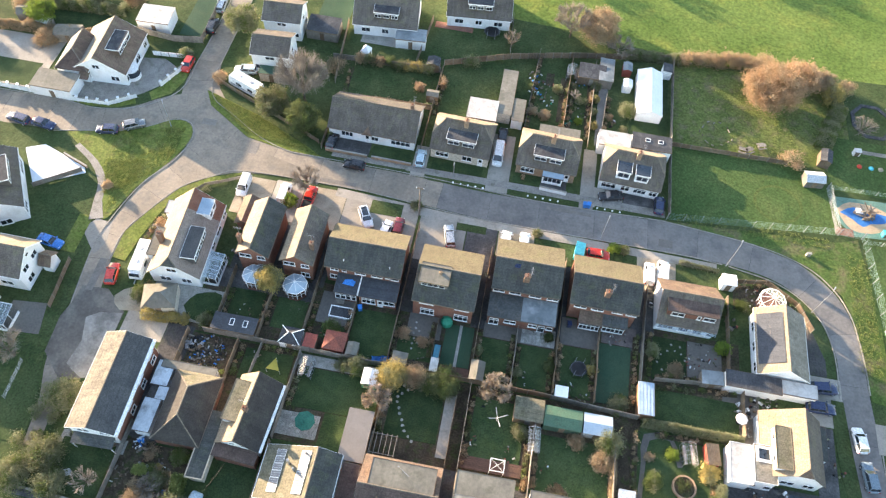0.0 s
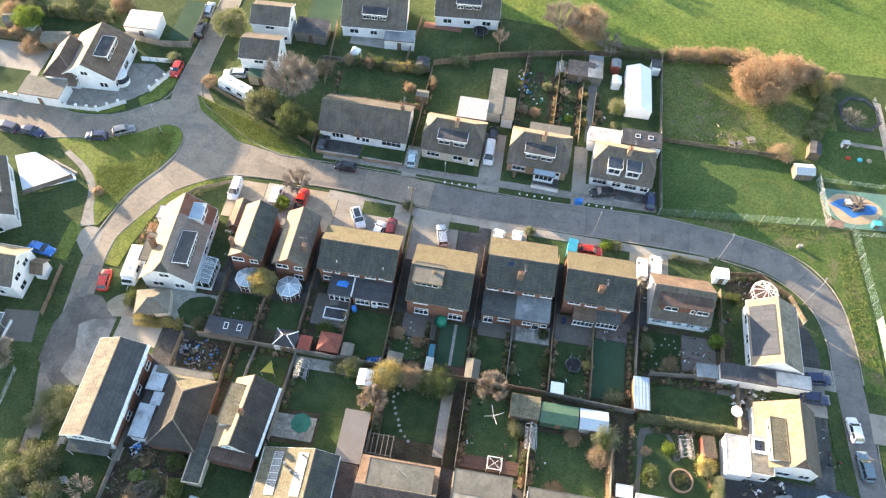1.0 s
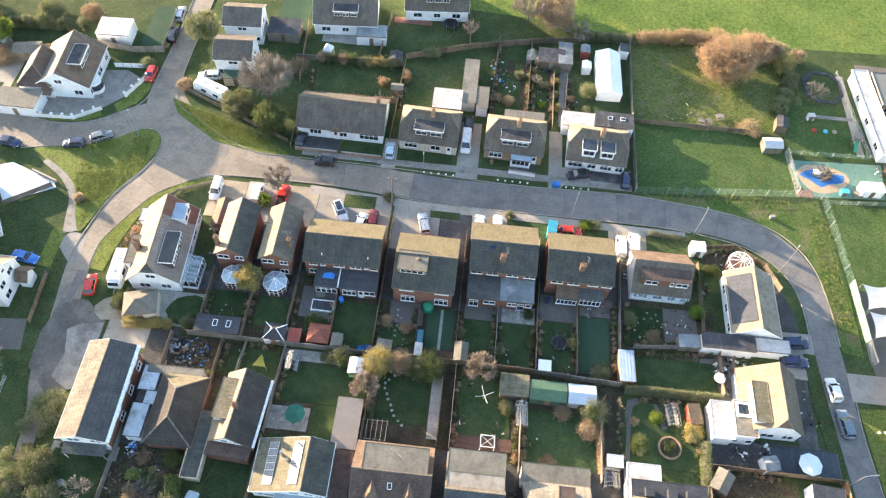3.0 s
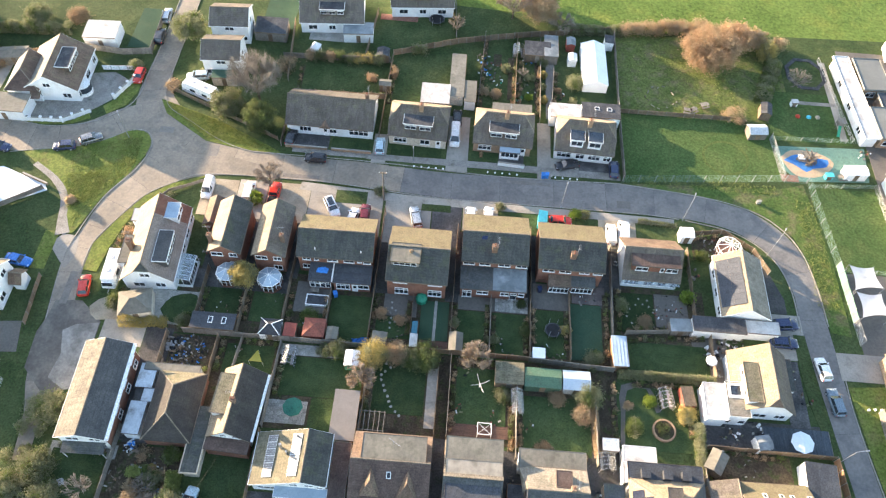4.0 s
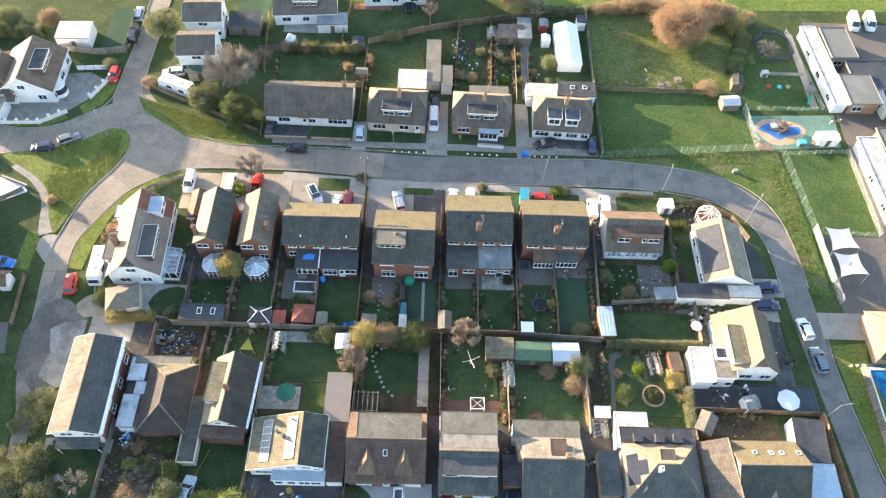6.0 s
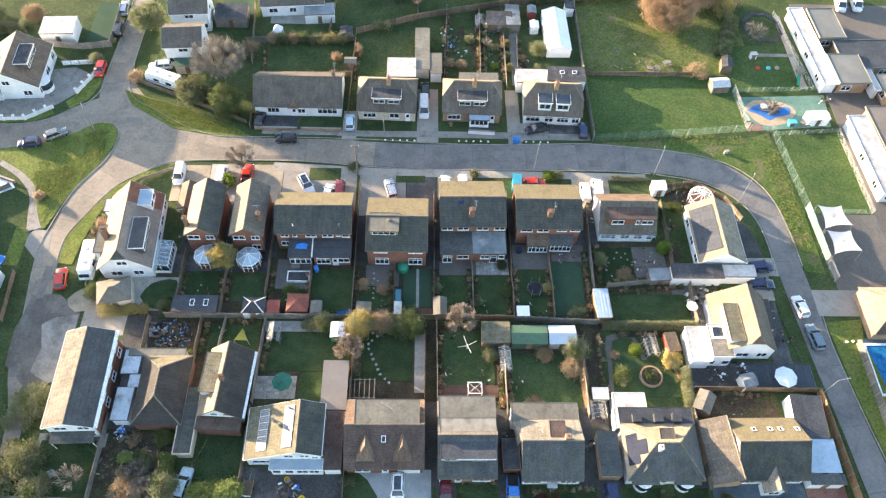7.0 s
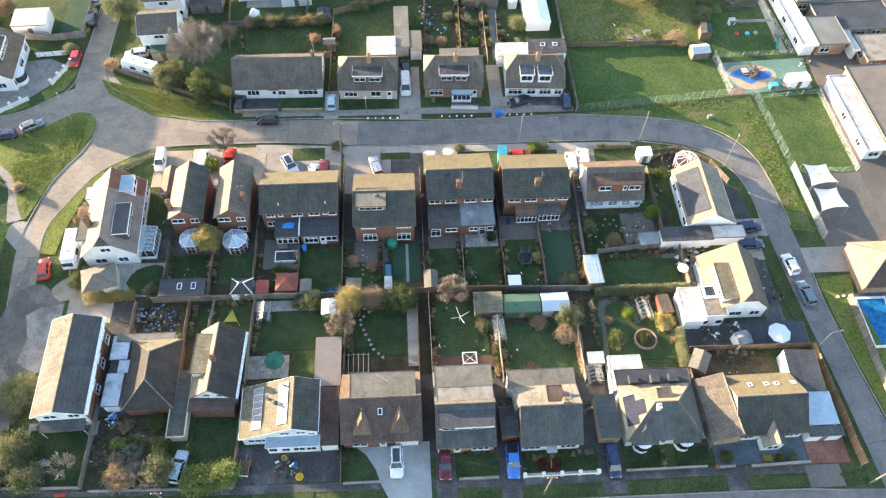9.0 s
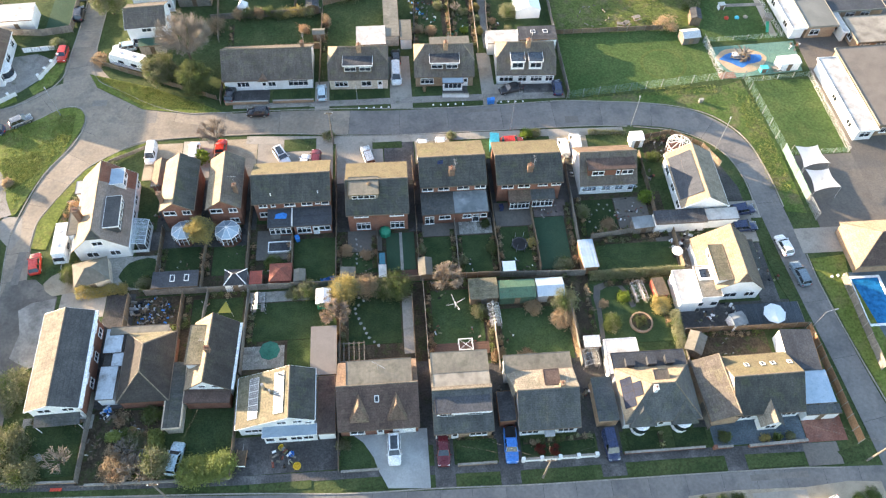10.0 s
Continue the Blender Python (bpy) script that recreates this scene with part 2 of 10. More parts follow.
surface("deck_blue", (0.050, 0.062, 0.075), (0.070, 0.084, 0.098), 0.7, 0.5, 5.0, 0.2, stain=(0.09, 0.10, 0.11), jitter=0.15)
surface("deck_brown", (0.105, 0.060, 0.045), (0.145, 0.085, 0.062), 0.8, 0.5, 5.0, 0.2, stain=(0.09, 0.065, 0.05), jitter=0.2)
surface("awning_olive", (0.20, 0.19, 0.035), (0.25, 0.23, 0.05), 0.8, 0.5, 5.0, 0.05, speck=0.1)
surface("terracotta", (0.190, 0.062, 0.045), (0.250, 0.085, 0.060), 0.85, 0.5, 5.0, 0.4, stain=(0.15, 0.08, 0.06), jitter=0.1)
surface("tin", (0.52, 0.54, 0.55), (0.62, 0.63, 0.63), 0.45, 0.4, 5.0, 0.2, metal=0.35, stain=(0.38, 0.36, 0.33), stain_scale=0.8)
surface("ridge_tile", (0.16, 0.135, 0.105), (0.21, 0.18, 0.14), 0.85, 0.6, 5.0, 0.4, stain=(0.10, 0.09, 0.075))
# For far slopes, with the low sun on them mixed into the colour.
surface("roof_ochre_sunlit", (0.128, 0.108, 0.066), (0.172, 0.144, 0.090), 0.85, 0.5, 5.0, 0.6, stain=(0.120, 0.118, 0.058), stain_scale=0.5, stain_amount=0.6, rows=0.19, streak=0.25, jitter=0.06)
# Pinkish tan, lightened by the haze that veils this slope.
surface("roof_rose_hazy", (0.215, 0.172, 0.145), (0.275, 0.222, 0.188), 0.85, 0.45, 5.0, 0.6, stain=(0.180, 0.150, 0.120), stain_scale=0.8, stain_amount=0.4, rows=0.19, streak=0.25, jitter=0.06)
# Panel colour raised to stand for the sky and sun it mirrors.
surface("solar_glare", (0.165, 0.168, 0.172), (0.2, 0.2, 0.2), 0.55, 1.0, 6.0, 0.0, gloss=0.4, jitter=0.08)
# Weathered tiles, lightened because this slope stands in the sun.
surface("roof_weathered_lit", (0.108, 0.098, 0.08), (0.158, 0.142, 0.114), 0.85, 0.3, 4.0, 0.6, stain=(0.215, 0.182, 0.140), stain_scale=0.4, stain_amount=0.7, rows=0.26, streak=0.6, jitter=0.08)
# Darker tarmac, greyed further for the shade on these roads.
surface("road_grey", (0.145, 0.136, 0.128), (0.195, 0.181, 0.166), 0.82, 0.16, 2.2, 0.2, stain=(0.092, 0.090, 0.090), stain_scale=0.35, stain_amount=0.55, jitter=0.05, gloss=0.4, speck=0.2)
# walls
surface("fascia_brown", (0.145, 0.112, 0.085), (0.185, 0.145, 0.110), 0.7, 0.8, 6.0, 0.1)
surface("fascia_cream", (0.40, 0.33, 0.25), (0.48, 0.40, 0.30), 0.7, 0.8, 6.0, 0.1, stain=(0.25, 0.20, 0.15))
surface("render", (0.70, 0.71, 0.71), (0.77, 0.78, 0.78), 0.85, 0.35, 5.0, 0.1, speck=0.10, stain=(0.54, 0.53, 0.50), stain_scale=0.5, stain_amount=0.5, jitter=0.05)
surface("cream", (0.52, 0.45, 0.36), (0.60, 0.53, 0.43), 0.85, 0.4, 5.0, 0.2, stain=(0.42, 0.36, 0.28), jitter=0.06)
surface("brick", (0.175, 0.080, 0.055), (0.240, 0.115, 0.080), 0.9, 0.8, 9.0, 0.4, stain=(0.16, 0.10, 0.08), stain_scale=1.2, rows=0.075, jitter=0.12)
surface("brick_stack", (0.150, 0.098, 0.070), (0.215, 0.145, 0.104), 0.9, 0.8, 9.0, 0.4, stain=(0.15, 0.11, 0.085), rows=0.075, jitter=0.1)
surface("brick_buff", (0.30, 0.20, 0.13), (0.38, 0.27, 0.18), 0.9, 0.8, 9.0, 0.4, stain=(0.22, 0.15, 0.11), rows=0.075, jitter=0.1)
surface("upvc", (0.78, 0.78, 0.77), (0.82, 0.82, 0.81), 0.35, 0.8, 6.0, 0.02, jitter=0.03)
surface("fascia_dark", (0.09, 0.075, 0.065), (0.12, 0.10, 0.085), 0.6, 0.8, 6.0, 0.1)
surface("pane", (0.018, 0.024, 0.032), (0.030, 0.038, 0.048), 0.06, 0.6, 2.0, 0.02, gloss=0.9, jitter=0.3)
surface("timber", (0.135, 0.095, 0.062), (0.195, 0.145, 0.100), 0.85, 0.6, 6.0, 0.4, stain=(0.11, 0.10, 0.085), jitter=0.2)
surface("timber_grey", (0.165, 0.148, 0.128), (0.225, 0.202, 0.175), 0.9, 0.6, 6.0, 0.4, stain=(0.11, 0.11, 0.085), jitter=0.2)
surface("timber_orange", (0.235, 0.130, 0.070), (0.310, 0.180, 0.100), 0.7, 0.6, 6.0, 0.3, jitter=0.12)
surface("timber_red", (0.22, 0.055, 0.040), (0.27, 0.075, 0.055), 0.75, 0.6, 6.0, 0.3, jitter=0.12)
surface("bark", (0.085, 0.066, 0.050), (0.135, 0.108, 0.082), 0.95, 2.0, 9.0, 0.6)
surface("twig", (0.180, 0.155, 0.128), (0.265, 0.228, 0.190), 0.9, 1.0, 5.0, 0.2, jitter=0.15)
surface("twig_pale", (0.235, 0.205, 0.170), (0.330, 0.290, 0.245), 0.9, 1.0, 5.0, 0.2, jitter=0.15)
surface("metal_grey", (0.33, 0.34, 0.35), (0.42, 0.43, 0.44), 0.45, 0.8, 6.0, 0.05, metal=0.6)
surface("screen_green", (0.120, 0.215, 0.180), (0.155, 0.260, 0.215), 0.6, 0.8, 6.0, 0.0)
surface("wire_green", (0.220, 0.340, 0.300), (0.290, 0.410, 0.360), 0.55, 0.8, 6.0, 0.0)
surface("black", (0.012, 0.012, 0.013), (0.022, 0.022, 0.024), 0.7, 0.8, 8.0, 0.1)
surface("tyre", (0.018, 0.018, 0.019), (0.028, 0.028, 0.029), 0.85, 2.0, 12.0, 0.2)
surface("alloy", (0.42, 0.43, 0.44), (0.52, 0.53, 0.54), 0.3, 2.0, 12.0, 0.0, metal=0.8)
surface("lamp_clear", (0.70, 0.72, 0.74), (0.80, 0.81, 0.82), 0.1, 2.0, 6.0, 0.0, coat=0.5)
surface("lamp_red", (0.35, 0.012, 0.012), (0.42, 0.02, 0.02), 0.15, 2.0, 6.0, 0.0, coat=0.5)
surface("solar", (0.068, 0.074, 0.086), (0.082, 0.088, 0.1), 0.95, 1.0, 6.0, 0.0, gloss=0.0, jitter=0.06)
surface("solar_dark", (0.024, 0.030, 0.050), (0.034, 0.040, 0.062), 0.9, 1.0, 6.0, 0.02, gloss=0.05, jitter=0.06)
surface("plastic_blue", (0.03, 0.17, 0.50), (0.04, 0.22, 0.58), 0.45, 0.8, 6.0, 0.1, jitter=0.15)
surface("plastic_cyan", (0.05, 0.38, 0.48), (0.08, 0.46, 0.55), 0.5, 0.8, 6.0, 0.1)
surface("teal_dark", (0.028, 0.115, 0.165), (0.040, 0.145, 0.200), 0.6, 0.8, 6.0, 0.1)
surface("plastic_green", (0.02, 0.22, 0.13), (0.03, 0.28, 0.17), 0.5, 0.8, 6.0, 0.1, jitter=0.15)
surface("plastic_red", (0.45, 0.045, 0.025), (0.52, 0.07, 0.04), 0.5, 0.8, 6.0, 0.1, jitter=0.15)
surface("plastic_yellow", (0.62, 0.42, 0.04), (0.70, 0.50, 0.06), 0.5, 0.8, 6.0, 0.1, jitter=0.1)
surface("canvas_pale", (0.50, 0.56, 0.62), (0.56, 0.62, 0.67), 0.7, 0.5, 4.0, 0.05, speck=0.06)
surface("canvas_white", (0.74, 0.75, 0.77), (0.80, 0.80, 0.81), 0.6, 0.5, 4.0, 0.05, stain=(0.68, 0.68, 0.68), jitter=0.04, speck=0.06)
surface("canvas_green", (0.02, 0.105, 0.075), (0.03, 0.135, 0.095), 0.8, 0.8, 6.0, 0.2)
surface("pool_water", (0.008, 0.115, 0.270), (0.012, 0.150, 0.330), 0.12, 0.6, 1.5, 0.1, gloss=0.2, jitter=0.0)
# leaves
surface("leaf_green", (0.095, 0.130, 0.038), (0.150, 0.185, 0.058), 0.8, 0.9, 8.0, 0.0, jitter=0.2, thin=0.35, gloss=0.25)
surface("leaf_dark", (0.078, 0.100, 0.042), (0.120, 0.142, 0.060), 0.8, 0.9, 8.0, 0.0, jitter=0.2, thin=0.35, gloss=0.25)
surface("leaf_olive", (0.172, 0.180, 0.100), (0.250, 0.250, 0.148), 0.85, 0.9, 8.0, 0.0, jitter=0.2, thin=0.35, gloss=0.2)
surface("leaf_gold", (0.31, 0.255, 0.095), (0.41, 0.335, 0.130), 0.8, 0.9, 8.0, 0.0, jitter=0.15, thin=0.35, gloss=0.2)
surface("leaf_copper", (0.36, 0.235, 0.145), (0.46, 0.320, 0.200), 0.85, 0.7, 8.0, 0.0, jitter=0.15, thin=0.35, gloss=0.2)
surface("leaf_tan", (0.31, 0.235, 0.150), (0.41, 0.320, 0.210), 0.9, 0.7, 8.0, 0.0, jitter=0.18, thin=0.35, gloss=0.15)
surface("leaf_bright", (0.16, 0.24, 0.035), (0.23, 0.30, 0.055), 0.8, 0.9, 8.0, 0.0, jitter=0.15, thin=0.35, gloss=0.25)
surface("leaf_laurel", (0.165, 0.205, 0.058), (0.255, 0.29, 0.09), 0.6, 0.9, 8.0, 0.0, jitter=0.22, thin=0.35, gloss=0.35)
surface("leaf_red", (0.17, 0.040, 0.030), (0.24, 0.070, 0.045), 0.8, 0.9, 8.0, 0.0, jitter=0.2, thin=0.35, gloss=0.2)
surface("grass_blade", (0.20, 0.235, 0.070), (0.27, 0.290, 0.095), 0.85, 0.9, 8.0, 0.0, jitter=0.1, thin=0.35, gloss=0.15)
clear_glass("glass", (0.93, 0.96, 0.97), 0.06)
clear_glass("poly_roof", (0.72, 0.80, 0.86), 0.25, 0.85)

PAINTS = {"white": (0.74, 0.75, 0.76), "red": (0.50, 0.035, 0.020), "maroon": (0.11, 0.014, 0.020), "navy": (0.022, 0.034, 0.085), "blue": (0.03, 0.17, 0.52),
          "silver": (0.40, 0.43, 0.46), "grey": (0.20, 0.21, 0.22), "black": (0.018, 0.018, 0.022), "ice": (0.40, 0.52, 0.58), "teal": (0.06, 0.14, 0.20), "steel": (0.15, 0.20, 0.24)}
for key, c in PAINTS.items():
    surface("paint_" + key, c, tuple(v * 0.94 for v in c), 0.32, 1.0, 6.0, 0.0, coat=0.8, jitter=0.02, metal=0.5 if key in ("silver", "grey") else 0.0)

# ---------------------------------------------------------------- building blocks
def link_mesh(name, bm, mat, parent=None, label="", normals=True):
    me = bpy.data.meshes.new(name)
    if normals:
        bmesh.ops.recalc_face_normals(bm, faces=bm.faces)
    bm.to_mesh(me)
    bm.free()
    me.materials.append(MATS[mat])
    ob = new(name, me)
    if parent is not None:
        ob.parent = parent
    if label:
        ob["label"] = label
    return ob


def part(name, bm, mat, parent, label="", at=None):
    ob = link_mesh(name, bm, mat, parent, label)
    if at is not None:
        ob.matrix_basis = at
    return ob


def shared(name, me, parent, at):
    """One more object on a mesh that is there already."""
    ob = new(name, me)
    ob.parent = parent
    ob.matrix_basis = at
    return ob


def thing(name, at, label, category, group=""):
    ob = new(name)
    ob.empty_display_size = 0.2
    ob.matrix_basis = at
    return tagged(ob, label, category, group)


def box(bm, x0, x1, y0, y1, z0, z1, top=0.0):
    """A box; top: how far each upper edge is drawn in."""
    v = [bm.verts.new(p) for p in ((x0, y0, z0), (x1, y0, z0), (x1, y1, z0), (x0, y1, z0),
                                   (x0 + top, y0 + top, z1), (x1 - top, y0 + top, z1), (x1 - top, y1 - top, z1), (x0 + top, y1 - top, z1))]
    for f in ((3, 2, 1, 0), (4, 5, 6, 7), (0, 1, 5, 4), (1, 2, 6, 5), (2, 3, 7, 6), (3, 0, 4, 7)):
        bm.faces.new([v[i] for i in f])
    return bm


def boxes(*rows):
    bm = bmesh.new()
    for r in rows:
        box(bm, *r)
    return bm


def plate(bm, pts, thick, drop=None):
    """A plate under the polygon pts: thick downwards (or along drop)."""
    d = Vector(drop) if drop else Vector((0, 0, -thick))
    up = [bm.verts.new(p) for p in pts]
    lo = [bm.verts.new(Vector(p) + d) for p in pts]
    bm.faces.new(up)
    bm.faces.new(lo[::-1])
    for i in range(len(pts)):
        j = (i + 1) % len(pts)
        bm.faces.new((up[i], lo[i], lo[j], up[j]))
    return bm


def rod(bm, p, q, r0, r1=None, n=6):
    p, q = Vector(p), Vector(q)
    r1 = r0 if r1 is None else r1
    w = (q - p).normalized()
    u = w.orthogonal().normalized()
    v = w.cross(u)
    rings = []
    for c, r in ((p, r0), (q, r1)):
        rings.append([bm.verts.new(c + (u * math.cos(2 * math.pi * i / n) + v * math.sin(2 * math.pi * i / n)) * r) for i in range(n)])
    bm.faces.new(rings[0][::-1])
    bm.faces.new(rings[1])
    for i in range(n):
        j = (i + 1) % n
        bm.faces.new((rings[0][i], rings[0][j], rings[1][j], rings[1][i]))
    return bm


def lathe(bm, profile, n=16, at=(0, 0, 0)):
    """Rings of (radius, height), closed at both ends."""
    rings = [[bm.verts.new((at[0] + r * math.cos(2 * math.pi * i / n), at[1] + r * math.sin(2 * math.pi * i / n), at[2] + z)) for i in range(n)] for r, z in profile]
    bm.faces.new(rings[0][::-1])
    bm.faces.new(rings[-1])
    for a, b in zip(rings, rings[1:]):
        for i in range(n):
            j = (i + 1) % n
            bm.faces.new((a[i], a[j], b[j], b[i]))
    return bm


def smooth_line(pts, step=1.0):
    """A smooth line through points of any number of values."""
    p = [np.array(q, float) for q in pts]
    p = [2 * p[0] - p[1]] + p + [2 * p[-1] - p[-2]]
    out = []
    for a, b, c, d in zip(p, p[1:], p[2:], p[3:]):
        k = max(2, int(np.hypot(*(c - b)[:2]) / step))
        for i in range(k):
            t = i / k
            out.append(0.5 * (2 * b + (c - a) * t + (2 * a - 5 * b + 4 * c - d) * t * t + (3 * b - a - 3 * c + d) * t ** 3))
    out.append(p[-2])
    return out


# ---------------------------------------------------------------- ground
def area(name, x0, x1, y0, y1, z, mat, label, turn=0.0):
    """A level patch of ground with a rim, its top at z."""
    cx, cy = (x0 + x1) / 2, (y0 + y1) / 2
    bm = boxes((x0 - cx, x1 - cx, y0 - cy, y1 - cy, -0.3, z))
    ob = link_mesh(name, bm, mat)
    ob.matrix_basis = pose(cx, cy, 0, 0, 0, turn)
    return tagged(ob, label, name.replace("_", " "), kind="structure")


def patch(name, pts, z, mat, label, curved=False):
    q = [(p[0], p[1]) for p in (smooth_line(list(pts) + [pts[0]], 1.0)[:-1] if curved else pts)]
    bm = plate(bmesh.new(), [(x, y, z) for x, y in q], z + 0.3)
    return tagged(link_mesh(name, bm, mat), label, name.replace("_", " "), kind="structure")


def tube(pts, r, n=4):
    """One bent tube through the points."""
    bm = bmesh.new()
    pts = [Vector(p) for p in pts]
    rings = []
    for i, p in enumerate(pts):
        w = (pts[min(i + 1, len(pts) - 1)] - pts[max(i - 1, 0)]).normalized()
        u = w.orthogonal().normalized()
        v = w.cross(u)
        rings.append([bm.verts.new(p + (u * math.cos(2 * math.pi * k / n) + v * math.sin(2 * math.pi * k / n)) * r) for k in range(n)])
    for a, b in zip(rings, rings[1:]):
        for k in range(n):
            bm.faces.new((a[k], a[(k + 1) % n], b[(k + 1) % n], b[k]))
    return bm


def ribbon(name, pts, z, mat, label, slab=0.0):
    """A road along a smooth line of (x, y, half width); slab: the length of its separate concrete bays."""
    line = smooth_line(pts, 1.5)
    rows = []
    for i, p in enumerate(line):
        d = line[min(i + 1, len(line) - 1)][:2] - line[max(i - 1, 0)][:2]
        d = d / np.hypot(*d)
        s = np.array((-d[1], d[0])) * p[2]
        rows.append((p[:2], d, s))

    def strip(part_rows, top):
        bm = bmesh.new()
        vs = [[bm.verts.new((*(c + s * k), top)) for k in (1, 0.5, 0, -0.5, -1)] for c, s in part_rows]
        for a, b in zip(vs, vs[1:]):
            for i in range(4):
                bm.faces.new((a[i], a[i + 1], b[i + 1], b[i]))
        return bm
    if not slab:
        return tagged(link_mesh(name, strip([(c, s) for c, d, s in rows], z), mat), label, "road" if "road" in name else "path", kind="structure")
    root = tagged(link_mesh(name, strip([(c, s) for c, d, s in rows], z - 0.018), "tarmac"), label, "road", kind="structure")
    k = max(1, round(slab / 1.5))
    for i in range(0, len(rows) - 1, k):
        seg = [(c, s) for c, d, s in rows[i:i + k + 1]]
        if len(seg) < 2:
            continue
        seg[0] = (seg[0][0] + rows[i][1] * 0.02, seg[0][1])
        seg[-1] = (seg[-1][0] - rows[min(i + k, len(rows) - 1)][1] * 0.02, seg[-1][1])
        part("road_bay", strip(seg, z), mat, root)
    return root


def kerb(pts, label="pale concrete kerb stones along the road", height=0.12):
    line = smooth_line(pts, 0.915)
    k = tagged(new("kerb"), label, "kerb", kind="structure")
    first = None
    for a, b in zip(line, line[1:]):
        d = b - a
        at = pose(a[0], a[1], 0, 0, 0, math.degrees(math.atan2(d[1], d[0]))) @ Matrix.Diagonal((np.hypot(*d), 1, 1, 1))
        if first is None:
            first = part("kerb_stone", boxes((0.01, 0.99, -0.08, 0.08, -0.05, height)), "kerb_stone", k, at=at)
        else:
            shared("kerb_stone", first.data, k, at)
    return k

ground = tagged(link_mesh("ground", plate(bmesh.new(), [(-1500, -1500, 0), (1500, -1500, 0), (1500, 1500, 0), (-1500, 1500, 0)], 1.0), "grass"),
                "rough winter grass and soil round the houses", "ground", kind="structure")
patch("playing_field", [(-4, 127), (12, 126), (36, 122.5), (70, 125), (140, 128), (400, 300), (-40, 300)], 0.012, "field", "wide bright green mown playing field", False)
patch("football_lawn", [(31.8, 81.1), (61.4, 84.2), (61.0, 94.6), (55.0, 98.4), (31.8, 98.3)], 0.016, "pitch", "mown green lawn with a worn ring, fenced in")
area("wild_garden", 32.2, 66.5, 98.9, 122.0, 0.014, "meadow", "rough sunny grass with scattered logs")
area("school_lawn", 61.5, 77.0, 94.5, 108.0, 0.018, "pitch", "school play lawn of short green grass")
area("small_lawn", 66.2, 79.0, 65.2, 83.4, 0.016, "pitch", "sunlit mown lawn inside the school fence")

# roads
ribbon("road_north", [(-59.0, 160, 2.1), (-59.2, 125, 2.0), (-59.2, 110, 2.0), (-59.4, 100, 2.4), (-58.6, 93, 3.4), (-55.5, 86, 5.0), (-52.5, 80.5, 4.5)], 0.020, "road", "worn pale concrete side street", slab=4.5)
ribbon("road_west", [(-110, 80.0, 3.7), (-95, 80.2, 3.7), (-83, 80.5, 3.6), (-75, 80.6, 2.9), (-68, 82.6, 3.0), (-62.5, 86.6, 3.0), (-56.5, 89.0, 3.2)], 0.024, "road", "worn pale concrete street with parked cars", slab=4.5)
# Pale concrete, coloured warmer for the sun on the junction.
ribbon("road_main", [(-57.5, 88, 4.0), (-51, 82.6, 5.4), (-43, 79.3, 4.0), (-34, 78.4, 2.8), (-20, 78.2, 2.8), (-9, 77.5, 2.85)], 0.028, "road", "worn pale concrete estate road at the junction", slab=9.0)
ribbon("road_east", [(-9, 77.5, 2.85), (0, 77.0, 2.9), (20, 77.1, 3.1), (35, 77.2, 3.2), (46, 76.0, 2.8), (53, 73.8, 2.9), (58.6, 68.6, 2.7), (60.9, 61, 2.2), (61.1, 55, 2.2), (61.5, 48.5, 2.2), (62.0, 41, 2.05), (62.6, 34, 2.0),
                     (63.6, 25, 2.05), (64.4, 18, 2.3), (65.5, 10, 2.8), (68, -25, 3.0)], 0.028, "road_grey", "worn grey estate road with dark patches", slab=9.0)
patch("road_corner", [(-53.0, 70.6), (-50.2, 72.4), (-46.0, 74.4), (-41.0, 75.3), (-34.0, 75.8), (-34.0, 78.0), (-42.0, 80.0), (-52.0, 79.0), (-55.4, 73.0)], 0.034, "road", "worn pale concrete at the mouth of the lane")
ribbon("road_branch", [(-50.0, 81.0, 5.0), (-53.5, 75.0, 3.6), (-57.3, 68.8, 2.9), (-59.9, 62.0, 2.1), (-61.2, 54.5, 1.9), (-60.3, 46, 1.9), (-59.8, 40, 2.2), (-59.3, 34, 1.9), (-58.3, 29, 1.3), (-57.6, 22, 1.1)], 0.032, "road", "narrow worn concrete lane", slab=4.5)
ribbon("road_south", [(-90, 13.0, 3.0), (-60, 11.6, 3.0), (-44, 10.9, 3.0), (-10, 8.9, 3.0), (16, 8.2, 3.0), (50, 7.85, 3.0), (67, 6.8, 3.4)], 0.036, "road_grey", "worn concrete road at the front of the houses", slab=4.5)
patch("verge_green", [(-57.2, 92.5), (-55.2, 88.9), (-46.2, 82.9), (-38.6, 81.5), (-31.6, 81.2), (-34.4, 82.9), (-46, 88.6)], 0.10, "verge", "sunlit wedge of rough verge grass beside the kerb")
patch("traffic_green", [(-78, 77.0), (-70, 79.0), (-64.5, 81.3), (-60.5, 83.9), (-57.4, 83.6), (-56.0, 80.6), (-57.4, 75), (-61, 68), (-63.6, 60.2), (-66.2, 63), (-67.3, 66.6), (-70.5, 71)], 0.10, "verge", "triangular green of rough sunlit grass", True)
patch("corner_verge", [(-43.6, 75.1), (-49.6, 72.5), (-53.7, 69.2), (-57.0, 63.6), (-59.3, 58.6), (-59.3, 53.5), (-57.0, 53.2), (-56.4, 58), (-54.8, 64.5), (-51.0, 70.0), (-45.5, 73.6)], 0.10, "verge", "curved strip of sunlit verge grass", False)
